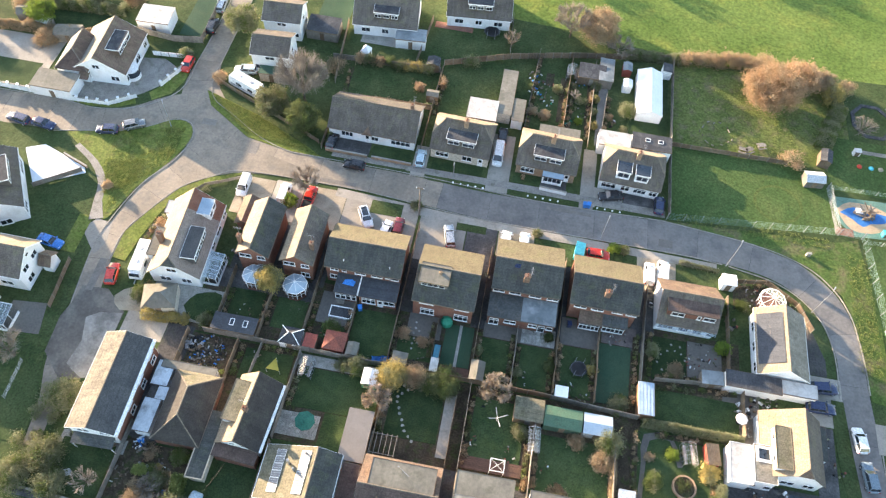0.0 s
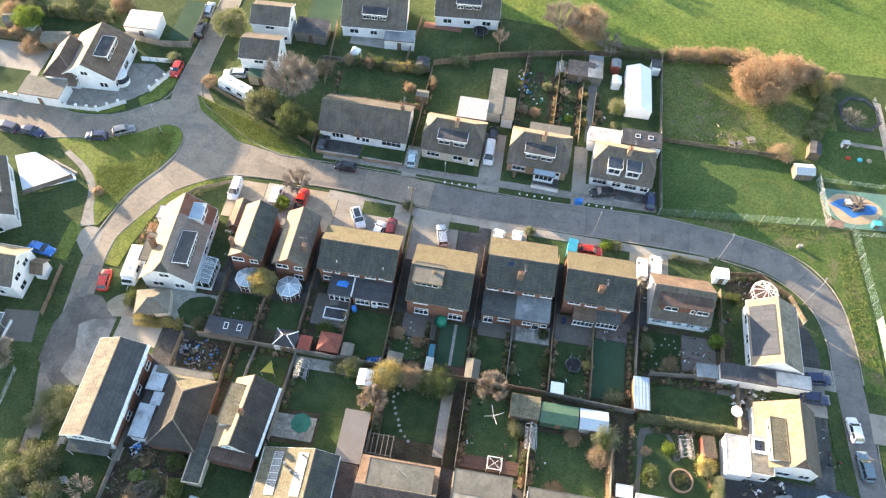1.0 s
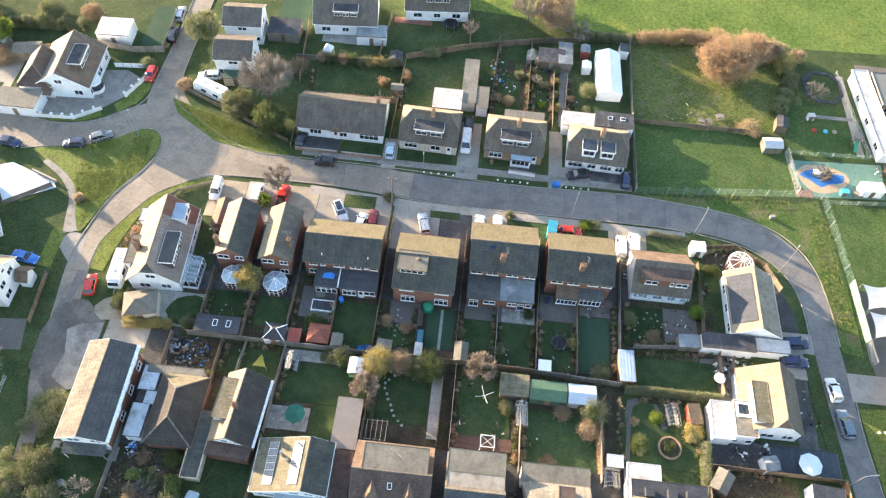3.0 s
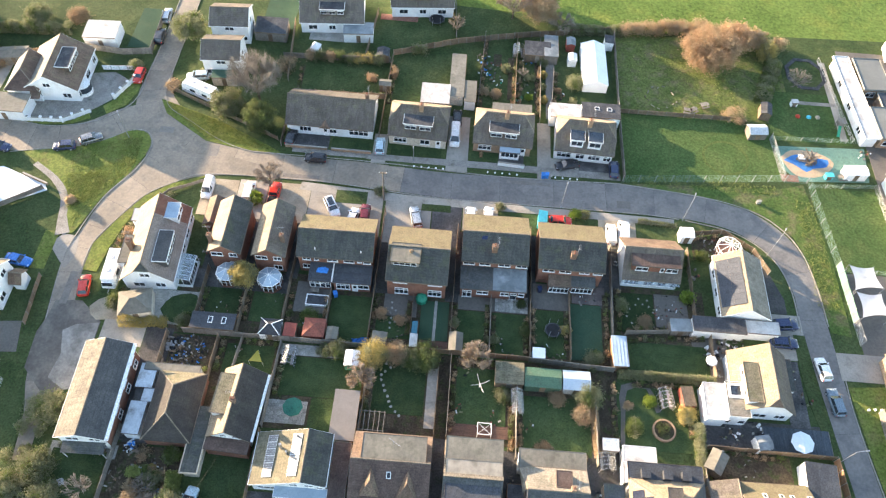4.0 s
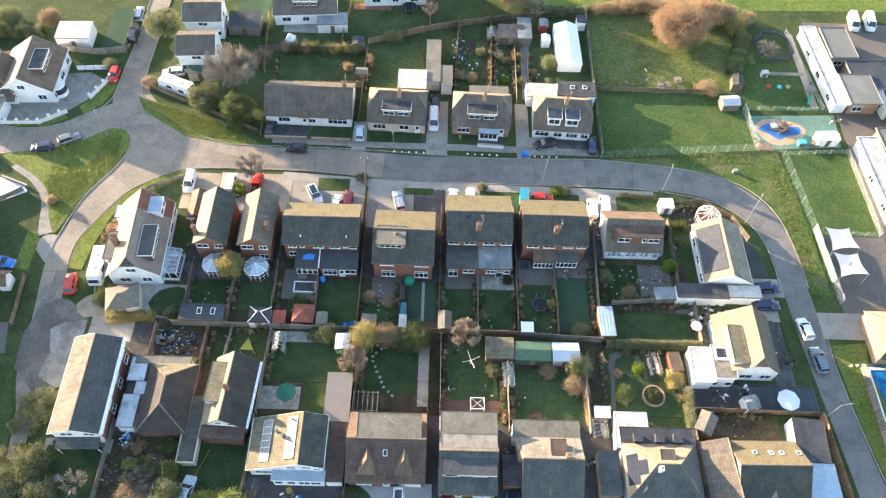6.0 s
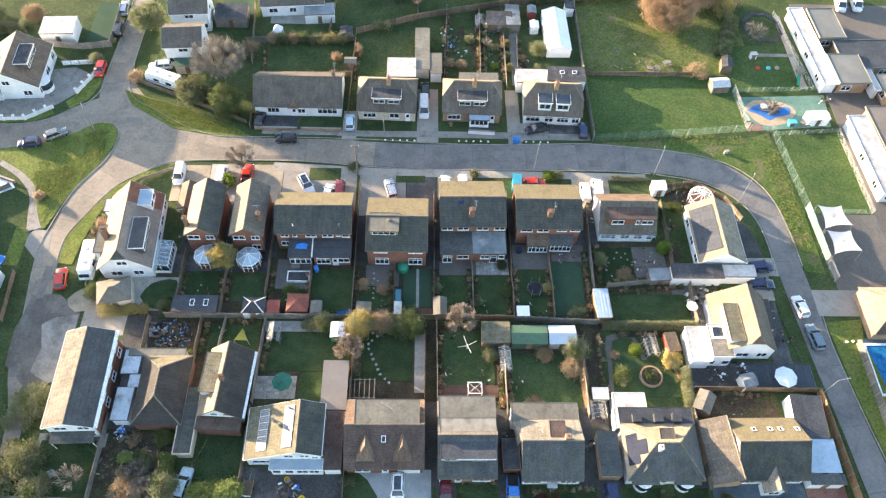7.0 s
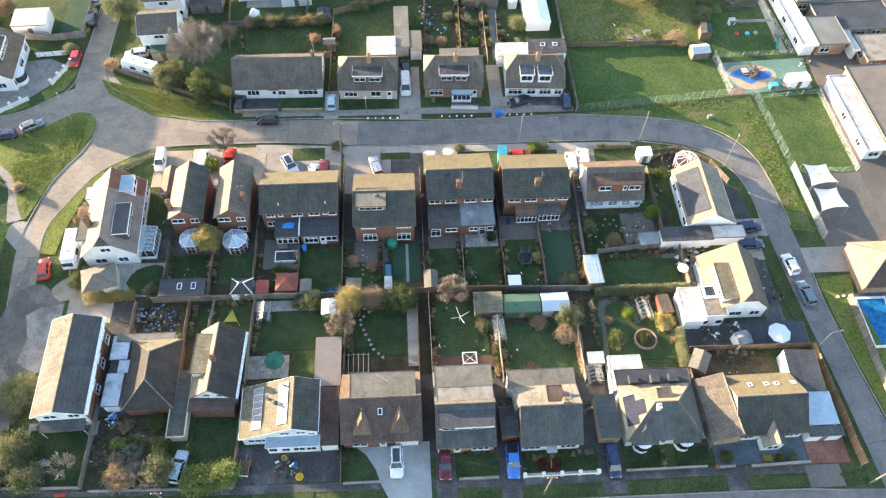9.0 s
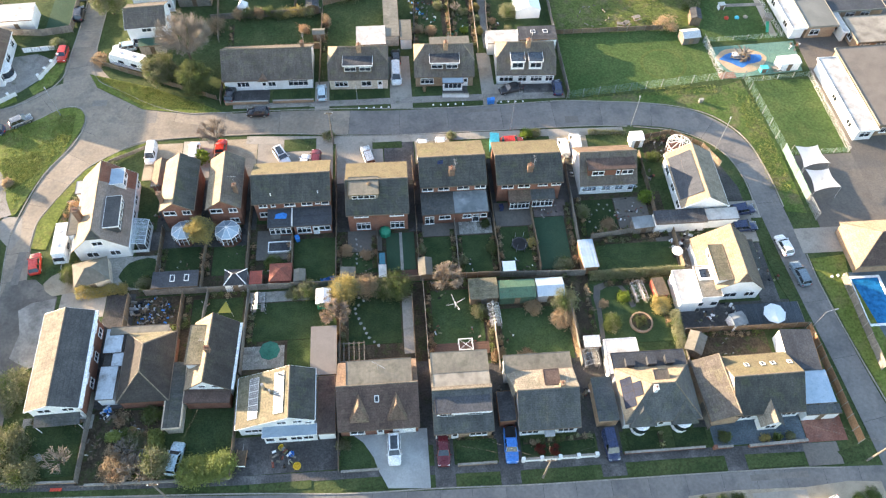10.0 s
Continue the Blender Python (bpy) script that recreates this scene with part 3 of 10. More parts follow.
patch("east_verge", [(31.5, 80.7), (46, 79.0), (56, 76.2), (61.2, 71.4), (63.3, 62), (63.6, 53.0), (67.0, 52.4), (66.9, 68), (65.2, 83.8), (61.0, 82.4)], 0.08, "verge_weeds", "weedy verge grass between the road and the school fence")
patch("pool_verge", [(64.3, 43.5), (65.5, 30), (67.8, 14), (73, 13), (69.4, 40), (70.2, 44)], 0.08, "verge", "green verge beside the pool garden")
kerb([(31, 80.55), (8, 80.0), (-13, 81.0), (-33, 81.2), (-38.5, 81.5), (-44.2, 83.6), (-50.5, 87.6), (-55.2, 90.7), (-57.1, 95.5), (-57.1, 103), (-57.1, 140)])
kerb([(30, 80.6), (46, 78.9), (54.8, 76.4), (59.4, 72.8), (62.0, 68), (63.2, 61), (63.5, 54)])
kerb([(64.1, 44.5), (64.3, 38), (65.9, 25), (68.6, 9)])
kerb([(41, 73.5), (32, 74.0), (2, 73.9), (-8, 74.3), (-19, 75.3), (-27, 75.6), (-44, 75.2), (-49.7, 72.5), (-53.8, 69.3), (-57.1, 63.7), (-59.4, 58.7), (-59.6, 53)])
kerb([(42, 73.4), (50.6, 71.4), (56.2, 67.0), (58.5, 60.8), (58.7, 52.5)])
kerb([(-80.5, 76.7), (-74.8, 78.0), (-69, 79.2), (-64.5, 81.3), (-60.5, 84.0), (-57.2, 83.8), (-55.7, 80.3), (-57, 75), (-60.6, 68.4), (-62.7, 60), (-63.1, 54.4), (-62.0, 44.2)])
kerb([(-95, 84.1), (-83, 84.2), (-76.6, 83.5), (-71.7, 84.2), (-67, 86.0), (-62.9, 90), (-61.6, 94), (-61.7, 99), (-61.4, 108), (-61.3, 140)])
kerb([(-58, 14.5), (-44, 13.9), (-24, 12.9), (-10, 11.9), (2, 11.7), (16, 11.25), (34, 11.1), (43, 11.0), (52, 10.85), (57.3, 10.45)])

# pavements
ribbon("pavement_north", [(-30, 82.6, 0.6), (-13, 82.3, 0.7), (8, 82.3, 0.8), (31, 82.0, 0.8)], 0.07, "pavement", "narrow concrete pavement beside the road verge")
ribbon("pavement_south", [(-27, 74.3, 0.9), (-8, 73.2, 0.9), (2, 73.0, 0.8), (20, 72.9, 0.8), (40, 72.6, 0.8)], 0.064, "concrete", "worn concrete pavement in front of the driveways")
ribbon("pavement_front", [(-58, 16.0, 0.6), (-44, 15.4, 0.6), (-24, 14.6, 0.6), (-10, 14.4, 0.6), (14, 13.9, 0.6), (37, 13.9, 0.6), (54, 13.6, 0.6)], 0.048, "tarmac", "grey pavement below the front garden walls")
ribbon("path_green", [(-75, 74.5, 0.5), (-70.3, 71.3, 0.6), (-67.2, 67.5, 0.7), (-66.3, 63.8, 0.7), (-65.0, 60.0, 1.2)], 0.11, "pavement", "narrow worn footpath along the green")

# paved yards and drives, from west to east
DRIVES = [
    
    ("yard", -52.8, -46.0, 40.6, 45.0, "concrete", "pale concrete yard behind the long roof"), ("yard", -45.9, -41.6, 39.6, 44.2, "tarmac_old", "dark boarded yard behind the side passage"), ("yard", -46.0, -40.5, 26.0, 40.2, "tarmac", "dark narrow side yard"),
    ("driveway", -44.0, -37.9, 66.3, 74.3, "gravel", "sandy gravel driveway beside the garage"), ("driveway", -37.8, -32.6, 66.3, 74.6, "concrete", "pale concrete driveway beside the house"),
    ("driveway", -32.5, -25.0, 66.2, 74.6, "gravel", "worn sandy driveway with tyre marks"), ("driveway", -24.9, -11.9, 64.6, 73.4, "concrete", "broad pale concrete driveway"),
    ("driveway", -11.4, -3.2, 63.6, 72.4, "concrete", "cracked pale concrete driveway"), ("driveway", -3.0, 2.2, 63.6, 72.4, "tarmac", "dark tarmac parking bay"),
    ("driveway", 2.4, 8.6, 67.2, 72.3, "gravel", "sandy gravel driveway beside the house"), ("driveway", 26.4, 33.0, 66.0, 72.2, "gravel", "sandy gravel driveway beside the house"),
    ("driveway", -31.5, -23.5, 83.4, 86.6, "tarmac", "dark tarmac driveway in front of the bungalow"), ("driveway", -15.2, -12.6, 80.8, 88.0, "concrete", "narrow concrete driveway between the bungalows"),
    ("driveway", -1.4, 2.6, 80.4, 94.0, "concrete", "worn concrete driveway between the bungalows"), ("driveway", 15.6, 18.1, 80.0, 94.0, "concrete", "pale concrete strip drive"),
    ("driveway", 18.1, 23.3, 80.9, 85.4, "concrete", "pale concrete front drive"), ("driveway", 23.4, 31.0, 81.8, 85.6, "tarmac", "smooth dark tarmac front drive"),
    ("school_yard", 68.2, 120.0, 48.0, 64.8, "yard_tarmac", "grey tarmac school playground with sunlit streaks"), ("school_yard", 79.5, 120.0, 40.0, 121.6, "yard_tarmac", "grey tarmac round the school"),
]
DRIVES += [
    ("driveway", 63.6, 74.0, 44.6, 49.4, "concrete", "pale concrete crossover to the school gate"), ("driveway", 53.2, 59.0, 47.4, 55.6, "concrete", "pale concrete front drive beside the road"),
    ("driveway", 54.0, 57.0, 36.2, 47.2, "tarmac", "dark patchy front drive"), ("yard", -25.0, -11.0, 15.2, 20.4, "tarmac", "black tarmac forecourt with worn patches"),
    ("driveway", 1.9, 4.6, 11.6, 18.6, "tarmac", "narrow grey concrete driveway"), ("driveway", 10.6, 13.8, 11.5, 19.5, "tarmac", "narrow grey concrete driveway"),
    ("driveway", 24.3, 27.6, 11.6, 18.6, "tarmac", "worn grey driveway in front of the garage"), ("driveway", 40.4, 53.4, 14.6, 18.4, "blue_paving", "blue-grey block paved front yard"),
    ("driveway", 53.5, 59.2, 14.2, 18.0, "red_paving", "red block paved driveway"), ("pavement", 52.5, 57.4, 11.0, 14.1, "yard_tarmac", "worn grey crossover in front of the red drive"),
    ("patio", 35.0, 40.4, 51.4, 57.6, "yard_tarmac", "cluttered grey slab patio"), ("patio", 21.3, 26.8, 54.6, 58.0, "red_brown_patio", "grey-brown block paved patio"),
    ("patio", 14.8, 20.8, 53.0, 57.8, "yard_tarmac", "small grey slab patio"), ("patio", 2.6, 14.0, 51.8, 54.6, "yard_tarmac", "grey slab patio behind the kitchen"),
    ("patio", -9.4, -4.0, 49.6, 53.6, "yard_tarmac", "worn grey slab patio"), ("patio", -23.9, -18.4, 49.0, 54.6, "yard_tarmac", "grey slab patio with a raised bed"),
    ("patio", -42.8, -25.4, 52.0, 55.5, "tarmac", "dark paving behind the narrow houses"), ("yard", 40.8, 48.0, 31.8, 36.6, "tarmac", "dark cluttered side yard"),
    ("yard", 41.0, 52.8, 26.6, 31.4, "soil", "bare brown back yard"), ("yard", -41.5, -34.5, 37.2, 43.4, "soil", "scrapyard garden of bare earth"),
]
DRIVES += [
    ("path", -24.6, -11.2, 41.4, 43.2, "slab", "pale slab path below the fence"), ("path", -1.3, 0.2, 31.4, 41.0, "concrete", "long concrete garden path"),
    ("path", 0.3, 2.0, 30.0, 43.4, "soil", "muddy alley between the garden fences"),
    ("yard", -45.4, -40.8, 15.5, 25.8, "soil", "muddy track between the plots"), ("yard", -40.7, -34.6, 15.4, 25.4, "soil", "overgrown front plot of bare earth"),
]
area("garden_soil", -34.4, 28.0, 29.6, 43.3, 0.010, "soil", "dark worked soil and weeds between the lawns")
area("garden_soil", -42.8, 27.2, 43.7, 56.0, 0.012, "soil", "dark worked soil and weeds between the lawns")
area("garden_soil", 28.0, 43.2, 42.9, 58.6, 0.014, "soil", "dark worked soil and weeds between the lawns")
for x0, x1, y0, y1 in ((-40.2, -37.6, 55.6, 66.4), (-33.3, -30.9, 55.2, 66.4), (-26.2, -24.2, 55.0, 66.4), (-11.9, -9.0, 53.6, 64.6), (0.4, 2.8, 53.0, 67.0), (13.2, 15.4, 54.0, 67.4), (25.8, 29.6, 54.0, 67.2),
                       (0.0, 2.2, 17.6, 30.0), (10.0, 13.8, 17.8, 29.0), (21.8, 28.2, 17.6, 30.0), (38.2, 40.6, 17.4, 27.8), (-13.8, -10.6, 17.0, 30.0), (-44.4, -40.6, 25.0, 38.2)):
    area("side_passage", x0, x1, y0, y1, 0.030, "tarmac_old", "dark narrow paved passage between the houses")
area("yard", 40.4, 46.0, 41.6, 50.6, 0.032, "yard_tarmac", "cluttered brown slab yard behind the bungalow")
area("yard", 40.2, 58.4, 31.9, 36.6, 0.030, "tarmac_old", "dark cluttered yard beside the deck")
for i, (nm, x0, x1, y0, y1, m, lab) in enumerate(DRIVES):
    area(nm, x0, x1, y0, y1, 0.042 + 0.004 * (i % 5), m, lab)
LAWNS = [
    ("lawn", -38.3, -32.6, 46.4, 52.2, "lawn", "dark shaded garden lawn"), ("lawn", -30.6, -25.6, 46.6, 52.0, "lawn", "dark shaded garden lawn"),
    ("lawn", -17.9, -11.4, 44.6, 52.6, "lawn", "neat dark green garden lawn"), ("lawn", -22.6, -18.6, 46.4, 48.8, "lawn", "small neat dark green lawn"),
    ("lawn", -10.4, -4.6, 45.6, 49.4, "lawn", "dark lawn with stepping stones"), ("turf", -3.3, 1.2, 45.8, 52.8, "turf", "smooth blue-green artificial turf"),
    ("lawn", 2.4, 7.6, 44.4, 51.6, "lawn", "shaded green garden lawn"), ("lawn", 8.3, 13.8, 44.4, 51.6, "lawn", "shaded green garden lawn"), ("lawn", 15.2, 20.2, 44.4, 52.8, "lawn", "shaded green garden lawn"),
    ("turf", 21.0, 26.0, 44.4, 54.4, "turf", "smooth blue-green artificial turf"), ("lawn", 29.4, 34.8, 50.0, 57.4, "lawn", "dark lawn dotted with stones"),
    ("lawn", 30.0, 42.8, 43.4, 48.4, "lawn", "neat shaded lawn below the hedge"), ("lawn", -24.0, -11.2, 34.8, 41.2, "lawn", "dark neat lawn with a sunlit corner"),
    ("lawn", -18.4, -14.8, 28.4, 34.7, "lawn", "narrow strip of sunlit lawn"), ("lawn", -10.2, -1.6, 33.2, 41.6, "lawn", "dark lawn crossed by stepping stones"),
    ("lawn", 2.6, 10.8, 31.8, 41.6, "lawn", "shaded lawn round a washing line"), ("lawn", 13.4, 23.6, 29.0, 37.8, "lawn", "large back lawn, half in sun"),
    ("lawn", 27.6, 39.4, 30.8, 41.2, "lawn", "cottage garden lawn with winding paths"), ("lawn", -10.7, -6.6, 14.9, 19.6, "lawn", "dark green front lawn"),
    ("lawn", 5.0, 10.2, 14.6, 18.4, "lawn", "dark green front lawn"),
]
LAWNS += [
    ("lawn", 14.0, 24.0, 14.6, 17.4, "lawn", "shaded green front lawn"), ("lawn", 28.6, 33.2, 14.7, 17.4, "lawn", "small dark front lawn"), ("lawn", 35.0, 39.7, 14.7, 17.4, "lawn", "small dark front lawn"),
    ("verge", -10.4, -4.6, 12.3, 13.8, "grass", "mown green grass verge"), ("verge", 4.9, 10.3, 11.7, 12.9, "grass", "mown green grass verge"), ("verge", 13.3, 23.2, 11.45, 13.25, "grass", "mown green grass verge"),
    ("verge", 28.4, 41.3, 11.25, 13.1, "grass", "mown green grass verge"), ("verge", 44.1, 52.4, 11.25, 12.7, "grass", "mown green grass verge"), ("verge", -22.6, -14.5, 12.9, 14.0, "grass", "mown green grass verge"),
    ("lawn", -53.5, -45.8, 16.8, 24.2, "lawn", "shaded green front lawn"), ("lawn", -31.2, -25.2, 16.0, 26.0, "lawn", "long shaded side lawn"), ("verge", -30, -16.2, 80.9, 81.8, "grass", "narrow mown grass verge"),
    ("verge", -11.8, -2.2, 80.4, 81.5, "grass", "grass verge with white stones"), ("verge", 3.2, 14.4, 80.2, 81.4, "grass", "grass verge with white stones"),
    ("verge", 18.4, 28.0, 80.3, 81.2, "grass", "grass verge with white stones"), ("lawn", -23.0, -16.0, 83.4, 86.0, "lawn", "narrow dark front lawn"),
    ("lawn", -11.8, -2.4, 83.2, 85.6, "lawn", "narrow dark front lawn"), ("lawn", 3.2, 8.6, 83.2, 85.6, "lawn", "small dark front lawn"), ("verge", -20.4, -14.8, 71.2, 74.0, "grass", "square of mown front grass"),
    ("verge", -5.0, 0.2, 70.9, 72.4, "grass", "square of mown front grass"),
]
LAWNS += [
    ("lawn", -32.8, -25.3, 37.4, 42.5, "lawn", "dark garden lawn beside the grey fence"),
    ("lawn", -68.0, -65.6, 53.0, 60.5, "verge", "sunlit corner of lawn"), ("lawn", 23.0, 31.0, 98.2, 116.0, "lawn", "shaded lawn round a marquee"),
]
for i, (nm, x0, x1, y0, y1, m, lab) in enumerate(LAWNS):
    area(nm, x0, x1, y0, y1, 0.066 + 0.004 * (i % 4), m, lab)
patch("driveway", [(-9.4, 20.0), (1.2, 20.0), (1.2, 11.8), (-4.4, 12.2), (-5.6, 14.6), (-6.2, 16.4), (-7.6, 18.6)], 0.09, "resin", "smooth pale blue-grey resin driveway")
patch("patio", [(-83.4, 71.8), (-80.3, 73.3), (-71.5, 69.9), (-70.8, 68.8), (-78.4, 64.5)], 0.09, "canvas_pale", "bright white paved corner patio")
patch("play_pad", [(61.4, 93.0), (79.0, 94.0), (78.0, 85.6), (64.8, 84.6), (62.0, 87.5)], 0.05, "teal_pad", "green rubber play surface")
patch("play_pad", [(62.0, 90.0), (64.5, 92.2), (69.5, 92.0), (72.2, 89.6), (69.0, 86.2), (64.4, 86.0)], 0.06, "sand_pad", "sand-coloured rubber play surface", True)
patch("play_pad", [(62.6, 89.6), (65.2, 91.2), (68.8, 90.6), (71.2, 90.4), (70.6, 88.6), (68.0, 88.0), (66.5, 87.0), (64.8, 88.4)], 0.07, "blue_pad", "bright blue wet-pour play surface", True)
area("play_pad", 61.4, 64.6, 84.4, 86.0, 0.065, "red_paving", "dark red rubber strip by the gate")

# hazy gardens in the north-west
area("yard", -104.0, -88.4, 89.0, 99.0, 0.05, "concrete", "pale paved yard beyond the white house")
area("lawn", -103.0, -90.0, 85.0, 92.0, 0.07, "lawn", "green side lawn beside the white wall")
area("lawn", -96.0, -83.0, 101.5, 108.0, 0.07, "lawn", "round dark lawn behind the white house")
area("lawn", -70.0, -64.0, 99.0, 103.2, 0.07, "lawn", "small dark lawn below the fence")
area("lawn", -68.0, -63.2, 106.0, 118.0, 0.07, "turf", "bright green play lawn behind the garage")
area("lawn", -42.4, -35.8, 115.0, 126.0, 0.07, "turf", "bright green back lawn")
area("patio", -32.0, -22.0, 112.4, 115.6, 0.06, "slab", "grey patio behind the far bungalow")
area("patio", -18.0, -10.0, 120.4, 122.2, 0.06, "red_paving", "red brick patio behind the far bungalow")
area("patio", -54.0, -44.5, 23.2, 25.2, 0.06, "slab", "grey paving in front of the long bungalow")
area("yard", -50.6, -38.6, 44.9, 51.0, 0.06, "slab", "curved grey patio beside the white house")

patch("yard", [(-84.0, 86.0), (-77.2, 85.2), (-72.6, 85.7), (-68.6, 89.0), (-66.1, 91.8), (-65.2, 97.0), (-68.0, 98.6), (-72.0, 98.0), (-79.0, 92.0), (-84.0, 89.0)], 0.05, "pavement", "smooth grey front yard of the white house")
patch("verge", [(-84.0, 85.6), (-77.2, 84.8), (-72.4, 85.2), (-69.6, 87.4), (-68.9, 86.2), (-72.2, 84.4), (-76.8, 83.8), (-84.0, 84.5)], 0.09, "verge", "curved grass verge below the white wall")
patch("verge", [(-67.6, 89.4), (-65.6, 91.8), (-64.6, 97.0), (-62.2, 97.0), (-62.3, 93.6), (-63.4, 90.2), (-66.4, 87.6)], 0.09, "verge", "grass verge beside the side street")
# repairs in the road surface
for x0, x1, y0, y1, lab in ((-55.4, -52.8, 84.2, 85.6, "dark square repair in the concrete road"), (-45.0, -43.4, 79.4, 82.0, "dark square repair in the concrete road"), (-30.6, -24.0, 76.0, 76.8, "long dark trench repair in the road"), (10.0, 18.0, 78.6, 79.3, "long dark trench repair in the road"),
                            (30.0, 32.4, 75.0, 76.6, "dark square repair in the concrete road"), (-22.0, -16.0, 8.6, 9.6, "long dark trench repair in the road"), (24.0, 27.0, 7.0, 9.0, "dark square repair in the concrete road"), (44.0, 52.0, 9.6, 10.4, "long dark trench repair in the road"),
                            (-61.0, -59.8, 47.0, 53.0, "long dark trench repair in the lane")):
    area("road_repair", x0, x1, y0, y1, 0.046, "road_repair", lab)
patch("verge", [(57.2, 52.0), (57.2, 46.0), (57.6, 40.0), (59.0, 33.4), (60.3, 31.2), (61.0, 14.4), (62.1, 14.4), (61.7, 21.0), (60.8, 30.0), (60.1, 38.0), (59.6, 44.0), (59.1, 52.0)], 0.09, "grass", "strip of verge grass beside the east road")
patch("verge", [(57.0, 12.7), (57.9, 11.2), (60.2, 11.2), (61.0, 12.0), (61.0, 13.4)], 0.09, "grass", "corner of verge grass at the road junction")
patch("verge", [(35.0, 8.3), (41.2, 8.6), (45.0, 8.5), (51.0, 8.3), (57.2, 8.7), (61.5, 8.3), (61.5, 4.6), (35.0, 4.6)], 0.055, "gravel", "worn sandy strip on the far side of the road")
area("driveway", 43.6, 51.0, 2.0, 8.0, 0.065, "concrete", "pale concrete driveway across the sandy strip")
patch("forecourt", [(-61.6, 47.6), (-57.4, 47.8), (-53.4, 44.4), (-53.2, 33.4), (-58.0, 31.8), (-62.2, 35.8), (-62.6, 41.8), (-62.0, 44.0)], 0.040, "track_mud", "muddy grey-brown forecourt worn into the lane")
patch("forecourt", [(-58.7, 42.4), (-57.0, 43.6), (-53.5, 44.2), (-53.3, 33.4), (-55.2, 32.8), (-57.0, 33.8), (-58.2, 34.6), (-57.6, 38.4)], 0.048, "concrete_worn", "pale stained concrete apron beside the long block")
patch("driveway", [(-56.0, 46.9), (-55.0, 48.2), (-52.6, 49.6), (-50.6, 47.0), (-50.4, 45.2), (-54.2, 44.6), (-55.5, 45.6)], 0.052, "gravel", "red-tan cobbled fan of the driveway")
patch("yard", [(-70.8, 42.9), (-65.5, 43.4), (-64.4, 38.2), (-69.6, 37.8), (-71.4, 38.4)], 0.05, "yard_tarmac", "grey tarmac yard beside the lane")
patch("verge", [(-65.0, 42.7), (-65.3, 52.0), (-64.6, 54.6), (-63.2, 54.4), (-62.2, 44.0), (-62.8, 41.8)], 0.09, "grass", "mown verge between the fence and the lane")
patch("verge", [(-64.2, 34.0), (-62.4, 35.6), (-60.6, 32.0), (-59.6, 27.0), (-58.8, 22.0), (-63.8, 22.0)], 0.06, "grass", "rough dark grass beside the muddy lane")
patch("verge", [(-57.9, 31.7), (-54.7, 32.4), (-52.6, 31.0), (-52.6, 26.0), (-56.6, 26.0)], 0.06, "grass", "dark grass corner below the forecourt")
area("pavement", 41.3, 44.1, 11.1, 14.3, 0.064, "tarmac", "dark crossing between the verges")
area("path", -1.18, -0.72, 45.7, 52.9, 0.09, "slab", "straight grey path across the turf")
area("path", 17.3, 19.0, 95.4, 112.2, 0.06, "pavement", "worn grey path between the back gardens")
patch("yard", [(53.3, 66.2), (55.4, 63.2), (57.0, 58.6), (57.0, 55.7), (53.3, 55.7)], 0.05, "tarmac_old", "dark grey paved yard beside the solar bungalow")
patch("garden_soil", [(42.6, 65.2), (42.6, 69.6), (48.0, 70.6), (52.6, 67.2), (53.2, 65.4)], 0.05, "soil", "dark worked soil of the corner garden")
area("path", 68.0, 76.6, 104.8, 105.7, 0.08, "pavement", "narrow concrete path across the school lawn")
area("path", 74.9, 76.3, 95.6, 117.6, 0.06, "concrete", "pale concrete strip along the school wing")
area("terrace", 8.3, 13.0, 82.9, 87.4, 0.12, "tarmac", "dark paved front terrace behind a white wall")
area("vegetable_bed", 9.6, 11.0, 99.6, 111.6, 0.07, "soil", "dug vegetable bed along the garden fence")
area("vegetable_bed", 6.6, 8.2, 108.8, 112.4, 0.07, "soil", "dug vegetable bed in the back garden")
area("vegetable_bed", 15.0, 16.4, 99.0, 111.0, 0.07, "soil", "dug vegetable bed beside the path")
patch("path", [(-66.4, 57.8), (-64.8, 60.2), (-62.0, 59.8), (-61.4, 56.0), (-62.4, 53.4), (-64.6, 55.8)], 0.045, "concrete", "worn concrete spur where the footpath meets the lane")
patch("lawn", [(-44.8, 47.4), (-43.5, 49.8), (-39.6, 50.4), (-39.2, 45.6), (-42.9, 45.4)], 0.085, "lawn", "dark curved lawn beside the patio", True)

